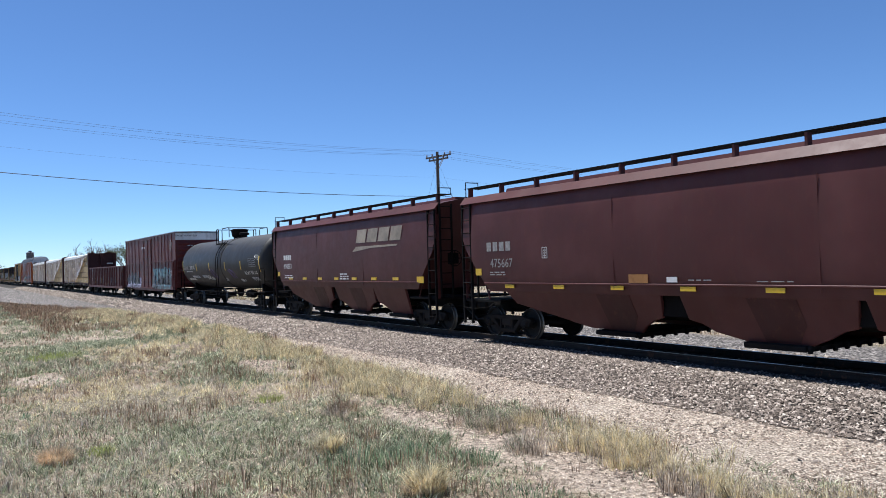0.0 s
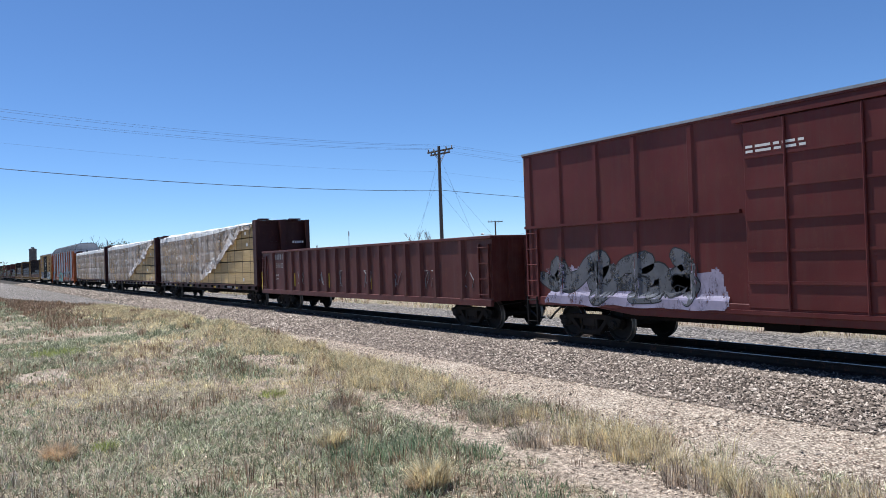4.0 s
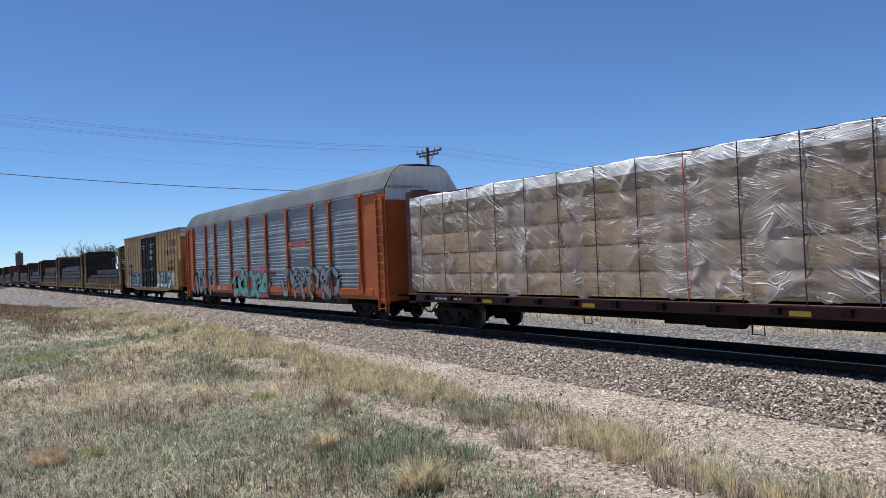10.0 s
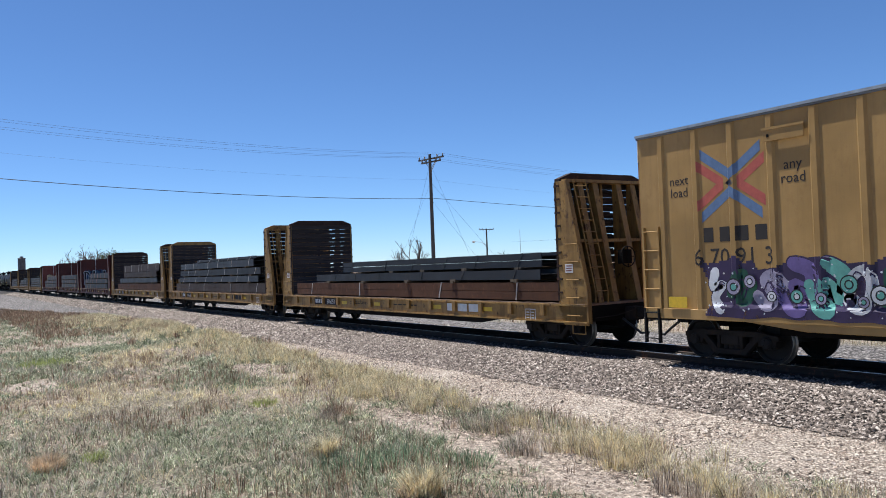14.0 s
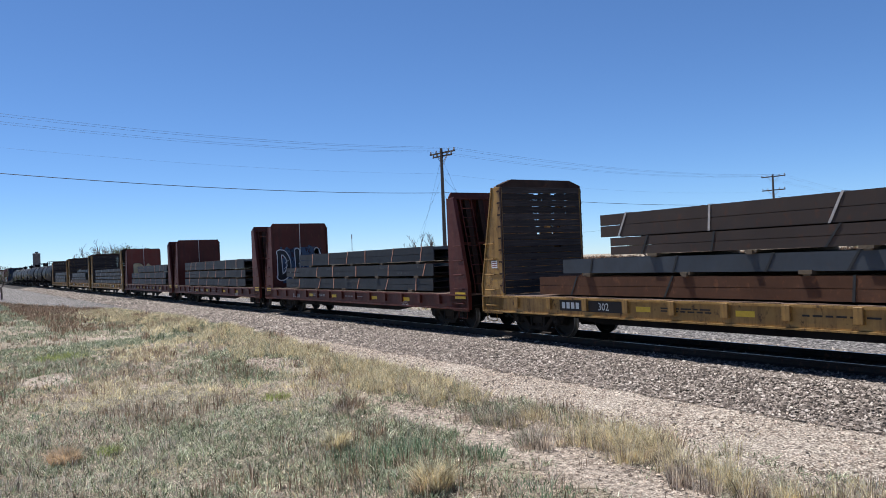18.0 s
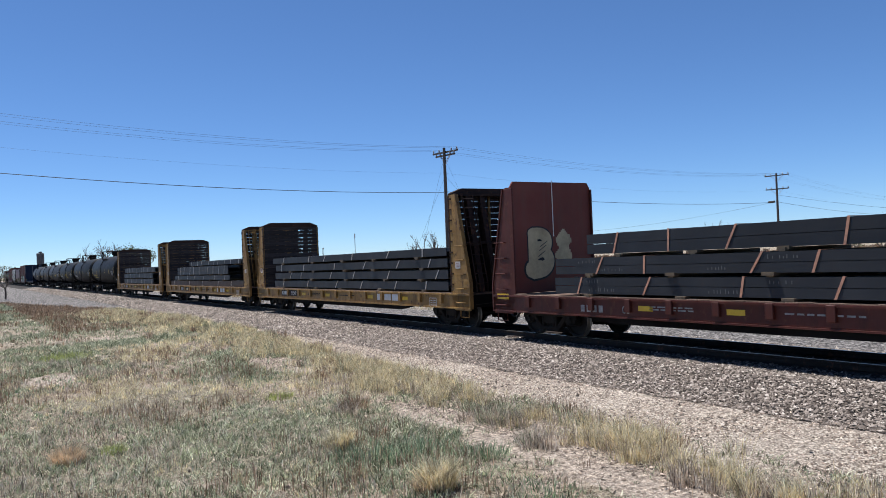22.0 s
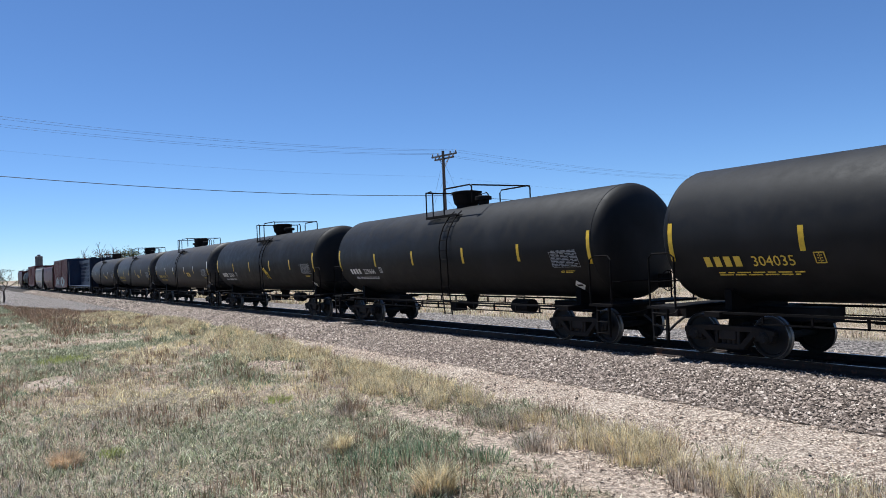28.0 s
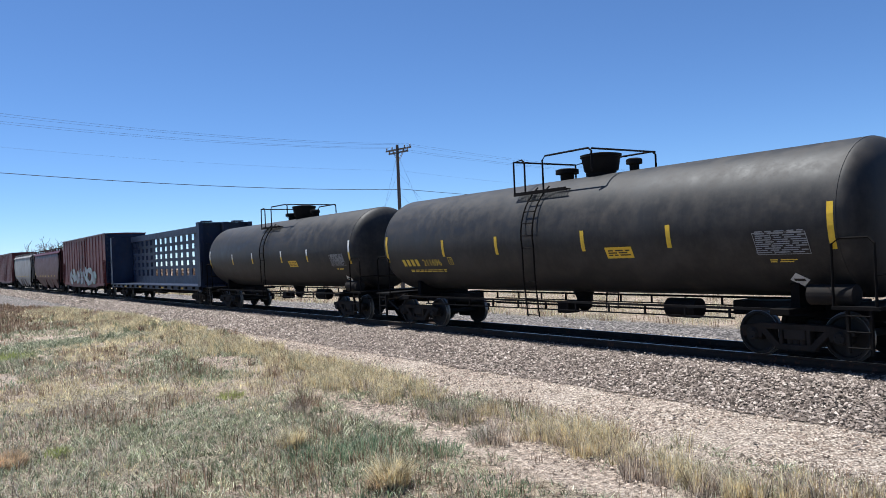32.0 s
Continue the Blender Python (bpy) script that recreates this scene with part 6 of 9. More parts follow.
def gondola_car(L, label, z0=0.9, z1=2.86):
    car = thing("gondola_car", label, "gondola car", "cars of the train")
    h, w = L / 2, 1.5
    for q in (-1, 1):
        part("side_wall", Shape().box(-h, h, *sorted((q * w, q * (w - 0.06))), z0, z1 - 0.05), M["gon"], car)
        part("end_wall", Shape().box(*sorted((q * h, q * (h - 0.06))), -w + 0.06, w - 0.06, z0, z1 - 0.05), M["gon"], car)
    part("floor", Shape().box(-h + 0.06, h - 0.06, -w + 0.06, w - 0.06, z0, z0 + 0.1), M["gon"], car)
    part("top_rail", Shape().box(-h - 0.03, h + 0.03, -w - 0.06, -w + 0.1, z1 - 0.1, z1).box(-h - 0.03, h + 0.03, w - 0.1, w + 0.06, z1 - 0.1, z1).box(-h - 0.03, -h + 0.1, -w + 0.1, w - 0.1, z1 - 0.1, z1).box(h - 0.1, h + 0.03, -w + 0.1, w - 0.1, z1 - 0.1, z1), M["gon"], car, bevel=0.015)
    for q in (-1, 1):
        me = Shape().prism([(-0.13, 0), (-0.07, q * 0.1), (0.07, q * 0.1), (0.13, 0)], "z", z0 + 0.05, z1 - 0.1).mesh("side_post", M["gon"])
        posts = [-8.48, -6.9, -5.93, -4.93, -3.93, -2.95, -1.98, -1.0]
        for x in posts + [0.0] + [-p for p in posts]:
            part("side_post", me, None, car, at=(x, q * w, 0))
    part("side_sill", Shape().box(-h, h, -w - 0.09, -w + 0.02, z0 - 0.14, z0 + 0.06).box(-h, h, w - 0.02, w + 0.09, z0 - 0.14, z0 + 0.06), M["gon"], car, bevel=0.01)
    part("center_sill", Shape().box(-h + 0.2, h - 0.2, -0.3, 0.3, 0.62, 0.9), M["under"], car)
    for q in (-1, 1):
        ladder(car, *sorted((q * (h - 0.12), q * (h - 0.62))), z0 + 0.2, z1 - 0.35, -w - 0.02, 4, M["gon"])
        ladder(car, *sorted((q * (h - 0.12), q * (h - 0.62))), z0 + 0.2, z1 - 0.35, w + 0.02, 4, M["gon"])
        s = Shape()
        for y in (-0.9, -0.3, 0.3, 0.9):
            s.box(min(q * h, q * (h + 0.09)), max(q * h, q * (h + 0.09)), y - 0.06, y + 0.06, z0, z1 - 0.1)
        part("end_post", s, M["gon"], car)
        bogie(car, q * (h - 1.9))
    part("reflector", Shape().box(-h + 0.02, -h + 0.1, -w - 0.1, -w - 0.094, z0 + 0.05, z0 + 0.95), M["yell"], car)
    for i in (2, 5, 8, 11):
        x = -h + 1.2 + (L - 1.9) * i / 14 + 0.45
        part("reflector", Shape().box(x, x + 0.13, -w - 0.007, -w - 0.001, z0 + 0.25, z0 + 0.85), M["yell"], car)
    brake_wheel(car, h + 0.15, 0.7, 2.1, M["under"])
    couplers(car, h)
    return car


# ---- bulkhead flat cars ----


def flat_car(L, mat, label, wood=True):
    car = thing("flat_car", label, "flat car", "cars of the train")
    h, w, zd, zt = L / 2, 1.52, 1.16, 4.5 if wood else 4.4
    # fish-bellied side sills, cross-bearers and plank deck
    for q in (-1, 1):
        y0, y1 = sorted((q * w, q * (w - 0.09)))
        part("side_sill", Shape().box(-h, h, y0, y1, 0.7, zd - 0.02), mat, car, bevel=0.008)
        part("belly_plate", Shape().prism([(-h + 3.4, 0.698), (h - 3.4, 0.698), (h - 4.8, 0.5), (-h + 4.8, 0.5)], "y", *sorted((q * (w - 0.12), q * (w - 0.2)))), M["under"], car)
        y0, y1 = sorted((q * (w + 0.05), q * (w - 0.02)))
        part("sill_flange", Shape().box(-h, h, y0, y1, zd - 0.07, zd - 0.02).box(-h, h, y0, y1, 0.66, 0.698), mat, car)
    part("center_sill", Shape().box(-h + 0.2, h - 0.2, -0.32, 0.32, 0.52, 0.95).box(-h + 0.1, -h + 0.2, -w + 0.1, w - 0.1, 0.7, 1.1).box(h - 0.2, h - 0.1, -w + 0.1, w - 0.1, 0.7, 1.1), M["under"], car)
    s = Shape()
    for i in range(12):
        x = -h + 1 + (L - 2) * i / 11
        s.box(x - 0.05, x + 0.05, -w + 0.1, w - 0.1, 0.75, 1.08)
    part("cross_bearer", s, M["under"], car)
    plank_me = Shape().box(-0.145, 0.145, -w + 0.005, w - 0.005, zd - 0.06, zd).mesh("deck_plank", M["deck"], 0.006)
    n = int((L - 0.2) / 0.3)
    for i in range(n):
        part("deck_plank", plank_me, None, car, at=(-h + 0.25 + (L - 0.5) * i / (n - 1), random.uniform(-0.012, 0.012), random.uniform(-0.008, 0.006)))
    pocket = Shape().box(-0.09, 0.09, -0.08, 0.02, 0.82, zd - 0.03).mesh("stake_pocket", mat, 0.008)
    for i in range(13):
        x = -h + 1.7 + (L - 3.4) * i / 12
        part("stake_pocket", pocket, None, car, at=(x, -w, 0))
        part("stake_pocket", pocket, None, car, at=(x, w + 0.06, 0))
    # two bulkheads: face sheet or planks inside, tapered posts outside
    for q in (-1, 1):
        xi = q * (h - 1.0)       # inner face
        bh = part("bulkhead", Shape().box(min(xi, xi + q * 0.06), max(xi, xi + q * 0.06), -w + 0.02, w - 0.02, zd + 0.02, zt - 0.5).prism(
            [(-w + 0.02, zt - 0.5), (w - 0.02, zt - 0.5), (w - 0.02, zt - 0.16), (w - 0.5 if wood else w - 0.12, zt), (-w + 0.5 if wood else -w + 0.12, zt), (-w + 0.02, zt - 0.16)], "x", min(xi, xi + q * 0.06), max(xi, xi + q * 0.06)), mat if not wood else mat, car)
        if wood:
            bh.data.clear_geometry()
            me = Shape().box(min(xi, xi + q * 0.05), max(xi, xi + q * 0.05), -0.04, 0.04, zd, zt - 0.05).mesh("bulkhead", mat)
            bh.data = me
            for i in range(16):
                z = zd + 0.02 + (zt - zd - 0.2) * i / 16
                hh = (zt - zd - 0.2) / 16 - 0.012
                ww = w - 0.02
                # worn boards: some edges are broken away and let the light through
                ya, yb = -ww + random.uniform(0, 0.03), ww - random.uniform(0, 0.03)
                edge_ = [(ya, z + hh), (ya, z), (yb, z), (yb, z + hh)]
                if 5 < i < 15:
                    y_ = random.uniform(0.25, 0.7)
                    for _ in range(random.choice((0, 1, 1, 2))):
                        d_ = random.uniform(0.1, 0.3)
                        edge_ += [(y_ + d_, z + hh), (y_ + d_, z + hh - 0.035), (y_, z + hh - 0.035), (y_, z + hh)]
                        y_ -= random.uniform(0.4, 0.9)
                pm = Shape().prism(edge_, "x", min(xi, xi - q * 0.07), max(xi, xi - q * 0.07)).mesh("plank", M["oldwood"])
                part("plank", pm, None, bh)
            part("cap_plate", Shape().prism([(-w, zt - 0.2), (w, zt - 0.2), (w, zt - 0.14), (w - 0.42, zt + 0.02), (-w + 0.42, zt + 0.02), (-w, zt - 0.14)], "x", min(xi - q * 0.075, xi + q * 0.12), max(xi - q * 0.075, xi + q * 0.12)), M["rustcap"], bh)
        # side cheek plates, wide at the deck and narrow at the top
        for y in (-1, 1):
            y0, y1 = sorted((y * w, y * (w - 0.05)))
            top_w = 0.42
            pts = [(xi - q * 0.08, zd - 0.1), (xi - q * 0.08, zt - 0.2), (xi + q * (top_w - 0.1), zt - 0.2), (xi + q * 0.98, zd + 0.3), (xi + q * 0.98, zd - 0.55), (xi + q * 0.1, zd - 0.55)]
            part("cheek_plate", Shape().prism(pts, "y", y0, y1), mat, bh, bevel=0.008)
            f0, f1 = sorted((y * (w + 0.03), y * (w - 0.1)))
            if wood:
                part("rusty_edge", Shape().box(*sorted((xi - q * 0.09, xi - q * 0.03)), *sorted((y * (w - 0.02), y * (w + 0.012))), zd + 0.05, zt - 0.22), M["rustcap"], bh)
                for k in range(9):
                    z = zd + 0.25 + (zt - zd - 0.6) * k / 8
                    part("board_clip", Shape().box(*sorted((xi - q * 0.1, xi + q * 0.1)), *sorted((y * w, y * (w + 0.02))), z, z + 0.05), M["rustcap"], bh)
            if wood and y < 0:
                placard = part("placard", Shape().box(*sorted((xi + q * 0.22, xi + q * 0.5)), -w - 0.006, -w, zd + 0.78, zd + 1.0), M["white"], bh, "small white notice with red bars")
                for k in range(3):
                    part("printed_line", Shape().box(*sorted((xi + q * 0.25, xi + q * 0.47)), -w - 0.008, -w - 0.006, zd + 0.82 + 0.06 * k, zd + 0.845 + 0.06 * k), M["rink"], placard)
            part("edge_flange", Shape().prism([(xi + q * (top_w - 0.1), zt - 0.2), (xi + q * (top_w - 0.05), zt - 0.2), (xi + q * 1.03, zd + 0.3), (xi + q * 0.98, zd + 0.3)], "y", f0, f1).box(min(xi + q * 0.98, xi + q * 1.03), max(xi + q * 0.98, xi + q * 1.03), f0, f1, zd - 0.5, zd + 0.3), mat, bh)
        for y in (-0.95, -0.42, 0.42, 0.95):
            part("back_post", Shape().prism([(xi + q * 0.05, zd), (xi + q * 0.05, zt - 0.15), (xi + q * 0.2, zt - 0.15), (xi + q * 0.85, zd)], "y", y - 0.03, y + 0.03).prism([(xi + q * 0.2, zt - 0.15), (xi + q * 0.24, zt - 0.15), (xi + q * 0.89, zd), (xi + q * 0.85, zd)], "y", y - 0.09, y + 0.09), mat if wood else M["rustcap"], bh)
        for d, z in ((0.55, 2.7), (0.32, zt - 0.24)):
            part("cross_beam", Shape().box(min(xi + q * 0.05, xi + q * d), max(xi + q * 0.05, xi + q * d), -w + 0.05, w - 0.05, z, z + 0.08), mat, bh)
        # grab irons on the near cheek and an end ladder
        ladder(car, *sorted((xi + q * 0.3, xi + q * 0.78)), zd - 0.3, zd + 1.5, -w, 5, mat, "grab_iron", False)
        ladder(car, *sorted((xi + q * 0.3, xi + q * 0.78)), zd - 0.3, zd + 1.5, w, 5, mat, "grab_iron", False)
        s = Shape()
        for k in range(10):
            z = zd + 0.3 + k * 0.3
            xx = xi + q * (0.98 - 0.66 * max(0, z - zd - 0.3) / (zt - zd - 0.5)) + q * 0.05
            s.pipe([(xx, -1.28, z), (xx, -0.86, z)], 0.013, 5)
        for y in (-1.28, -0.86):
            s.pipe([(xi + q * 1.03, y, zd), (xi + q * 1.03, y, zd + 0.3), (xi + q * 0.37, y, zt - 0.2)], 0.02, 5)
        part("end_ladder", s, mat, bh)
        part("step", Shape().pipe([(q * (h - 0.62), -w + 0.03, 0.75), (q * (h - 0.62), -w + 0.03, 0.4), (q * (h - 0.15), -w + 0.03, 0.4), (q * (h - 0.15), -w + 0.03, 0.75)], 0.018, 5), mat, car)
        bogie(car, q * (h - 1.95))
    brake_wheel(car, h + 0.12, -0.2, 2.3, M["under"])
    couplers(car, h)
    for i in (3, 5, 8, 10):
        x = -h + 1.9 + (L - 3.8) * i / 12 + 0.2
        part("reflector", Shape().box(x, x + 0.45, -w - 0.008, -w - 0.002, 0.86, 0.98), M["yell"], car)
    panel_box(car, h - (2.5 if wood else 4.3), 0.66, -w - 0.002, 0.45, 0.32, M["ink"])
    return car


def beam_bundle(u, x0, x1, z0, rows, count, depth, width, mat, label, y0=-1.42, wobble=0.1, strap="strap", seed=1, n_straps=6, blocks=True, chalk=False, group="steel beams on the flat cars"):
    """A tier of rolled wide-flange beams lying side by side, with straps and dunnage blocks under it."""
    r = random.Random(seed)
    load = thing("steel_beam_bundle", label, "steel beams", group)
    TRAIN.append((load, u))
    L = x1 - x0
    for j in range(rows):
        for i in range(count):
            a, b = x0 + r.uniform(0, wobble) * (1 if r.random() < 0.5 else 3), x1 - r.uniform(0, wobble) * (1 if r.random() < 0.5 else 3)
            if i == 0:
                a, b = x0, x1
            y, z = y0 + i * (width + 0.012), z0 + j * depth
            z_, d_, m_ = z + 0.006, z + depth - 0.006, z + depth / 2
            sec = [(y, z_), (y + 0.025, z_), (y + 0.025, m_ - 0.01), (y + width - 0.025, m_ - 0.01), (y + width - 0.025, z_), (y + width, z_), (y + width, d_), (y + width - 0.025, d_), (y + width - 0.025, m_ + 0.01), (y + 0.025, m_ + 0.01), (y + 0.025, d_), (y, d_)]
            part("beam", Shape().prism(sec, "x", a, b), mat, load)
            if i == 0 and chalk:
                ch = Shape()
                q_ = a + r.uniform(0.4, 2)
                while q_ < b - 1:
                    for k in range(r.randint(4, 9)):
                        ch.box(q_, q_ + 0.02, y - 0.003, y, z_ + depth * 0.3, z_ + depth * r.uniform(0.5, 0.75))
                        q_ += r.uniform(0.07, 0.16)
                    q_ += r.uniform(1.5, 6.0)
                tagged(part("chalk_mark", ch, M["chalk"], load), kind="stuff")
    top, wid = z0 + rows * depth, count * (width + 0.012)
    for k in range(n_straps):
        x = x0 + L * (k + 0.5 + r.uniform(-0.25, 0.25)) / n_straps
        t = r.uniform(0.02, 0.3)
        s = Shape()
        s.prism([(x - 0.028, z0), (x + 0.028, z0), (x + t + 0.028, top + 0.004), (x + t - 0.028, top + 0.004)], "y", y0 - 0.012, y0 - 0.004)
        s.box(x + t - 0.028, x + t + 0.028, y0 - 0.012, y0 + wid + 0.01, top + 0.004, top + 0.012)
        part("strap", s, M[strap], load)
    if blocks:
        for k in range(5):
            x = x0 + L * (k + 0.5 + r.uniform(-0.15, 0.15)) / 5
            part("dunnage_block", Shape().box(x - 0.07, x + 0.07, y0 - r.uniform(0.02, 0.1), y0 + wid + 0.05, z0 - 0.085, z0 - 0.002).box(x - 0.15, x + 0.13, y0 - r.uniform(0.02, 0.09), y0 + 0.1, z0 - 0.05, z0 + r.uniform(-0.002, 0.03)), M["block"], load)
    return load

# ---- centerbeam lumber cars ----


def center_beam(L, mat, label, slots=False, zt=4.55):
    car = thing("centerbeam_car", label, "centerbeam car", "cars of the train")
    h, w, zd = L / 2, 1.5, 1.12
    for q in (-1, 1):
        y0, y1 = sorted((q * w, q * (w - 0.08)))
        part("side_sill", Shape().box(-h, h, y0, y1, 0.86, zd).box(-h, h, min(q * w, q * (w + 0.05)), max(q * w, q * (w + 0.05)), zd - 0.05, zd), mat, car, bevel=0.008)
        part("hanger_rod", Shape().pipe([(-h + 3.4, q * 1.4, 0.7), (h - 3.4, q * 1.4, 0.7)], 0.014, 5), M["under"], car)
    for i in range(4):
        x = -h + 3.9 + (L - 7.8) * i / 3
        part("hanger_step", Shape().pipe([(x - 0.18, -1.45, 0.9), (x - 0.18, -1.45, 0.5), (x + 0.1, -1.45, 0.5), (x + 0.1, -1.45, 0.9)], 0.016, 5), M["under"], car)
    part("deck", Shape().box(-h, h, -w + 0.08, w - 0.08, 1.02, zd), mat, car)
    part("center_sill", Shape().box(-h + 0.2, h - 0.2, -0.3, 0.3, 0.55, 1.02).box(-0.5, 0.6, -0.9, -0.5, 0.55, 0.85), M["under"], car)
    part("brake_reservoir", Shape().turned([(-0.5, 0.05), (-0.45, 0.24), (0.45, 0.24), (0.5, 0.05)], "x", 16, (1.2, -0.9, 0.76)), M["under"], car, smooth=True)
    # spine wall along the middle
    s = Shape()
    if slots:
        s.box(-h + 0.6, h - 0.6, -0.06, 0.06, zd, zd + 0.5).box(-h + 0.6, h - 0.6, -0.14, 0.14, zt - 0.4, zt)
        for i in range(18):
            x = -h + 0.6 + (L - 1.2) * i / 17
            s.box(x - 0.3, x + 0.3, -0.025, 0.025, zd + 0.5, zt - 0.4)
        for z in (zd + 0.95, zd + 1.45, zd + 1.95, zd + 2.45):
            s.box(-h + 0.6, h - 0.6, -0.02, 0.02, z, z + 0.2)
    else:
        s.box(-h + 0.6, h - 0.6, -0.1, 0.1, zd, zt - 0.1).box(-h + 0.6, h - 0.6, -0.2, 0.2, zt - 0.1, zt)
    part("center_beam", s, mat, car)
    for q in (-1, 1):
        e0, e1 = sorted((q * h, q * (h - 0.12)))
        b = part("end_bulkhead", Shape().box(min(q * (h - 0.4), q * (h - 0.5)), max(q * (h - 0.4), q * (h - 0.5)), -w, w, zd, zt), mat, car)
        for y in (-1, 1):
            y0, y1 = sorted((y * w, y * (w - 0.06)))
            part("corner_post", Shape().box(min(q * h, q * (h - 0.42)), max(q * h, q * (h - 0.42)), y0, y1, 0.8, zt), mat, b, bevel=0.01)
            part("corner_flange", Shape().box(e0, e1, min(y * (w - 0.06), y * (w - 0.22)), max(y * (w - 0.06), y * (w - 0.22)), zd, zt), mat, b)
        part("back_post", Shape().box(min(q * h, q * (h - 0.4)), max(q * h, q * (h - 0.4)), -0.14, 0.14, 0.8, zt), mat, b)
        s = Shape()
        for z in (zd + 0.1, 2.3, 3.4, zt - 0.12):
            s.box(min(q * (h - 0.33), q * (h - 0.4)), max(q * (h - 0.33), q * (h - 0.4)), -w + 0.06, w - 0.06, z, z + 0.06)
        part("cross_rib", s, mat, b)
        part("top_cleat", Shape().box(min(q * h, q * (h - 0.3)), max(q * h, q * (h - 0.3)), -1.3, -0.75, zt, zt + 0.07).box(min(q * h, q * (h - 0.3)), max(q * h, q * (h - 0.3)), 0.4, 1.0, zt, zt + 0.07), mat, b)
        part("grab_iron", Shape().pipe([(q * (h + 0.02), -1.42, 1.5), (q * (h + 0.1), -1.42, 1.55), (q * (h + 0.1), -1.42, 2.4), (q * (h + 0.02), -1.42, 2.45)], 0.016, 5), M["under"], b)
        part("step", Shape().pipe([(q * (h - 0.62), -1.47, 0.9), (q * (h - 0.62), -1.47, 0.4), (q * (h - 0.15), -1.47, 0.4), (q * (h - 0.15), -1.47, 0.9)], 0.016, 5), M["under"], car)
        bogie(car, q * (h - 1.95))
    for i in range(15):
        x = -h + 1.2 + (L - 2.4) * i / 14
        part("strap_winch", Shape().box(x - 0.09, x + 0.09, -w - 0.1, -w, 0.92, 1.06), M["under"], car)
    for i in (2, 5, 9, 12):
        x = -h + 1.45 + (L - 2.4) * i / 14
        part("reflector", Shape().box(x, x + 0.45, -w - 0.006, -w - 0.001, 0.9, 1.0), M["yell"], car)
    couplers(car, h)
    return car


def lumber_load(u, x0, x1, z0, z1, seed, tiers=5, labels=True, mat="lumber", red=""):
    """Packs of sawn boards, both sides of the spine, as one stack of banded bundles."""
    r = random.Random(seed)
    load = thing("lumber_stack", "pale yellow sawn softwood boards in banded packs on a centerbeam car", "lumber", "lumber on the centerbeam cars")
    TRAIN.append((load, u))
    hh = (z1 - z0) / tiers
    for side in (-1, 1):
        y0, y1 = sorted((side * 1.46, side * 0.24))
        for k in range(tiers):
            x = x0
            while x < x1 - 0.5:
                d = r.choice((2.44, 3.05, 3.66, 4.27)) if side < 0 else 4.27
                if x1 - x - d < 1.2:
                    d = x1 - x
                off = r.uniform(0, 0.025) * side
                z = z0 + k * hh
                n = 8
                ys = y0 + off if side < 0 else y1 + off
                yb = y1 + off if side < 0 else y0 + off
                sec = []
                dz = (hh - 0.052) / n
                for b in range(n):
                    o = r.uniform(0, 0.012) * -side
                    zz = z + 0.035 + dz * b
                    sec += [(ys - side * 0.016, zz), (ys + o * 0.5, zz + 0.004), (ys + o * 0.5, zz + dz - 0.004)]
                s = Shape().prism(sec + [(ys - side * 0.012, z + 0.035 + dz * n), (yb, z + 0.035 + dz * n), (yb, z + 0.035)], "x", x + 0.015, x + d - 0.015)
                part("lumber_pack", s, M[mat], load)
                if side < 0 and labels and r.random() < 0.3:
                    part("pack_tag", Shape().box(x + d * 0.6, x + d * 0.6 + 0.24, y0 + off - 0.006, y0 + off - 0.001, z + hh * 0.3, z + hh * 0.3 + 0.16), M["ink"], load)
                x += d
        if side < 0:
            for k, x in enumerate(strap_places(x0, x1)):
                part("tie_strap", Shape().box(x - 0.013, x + 0.013, -1.556, -1.549, z0 - 0.02, z1 + 0.05), M[red if k == 8 and red else "rubber"], load)
    return load


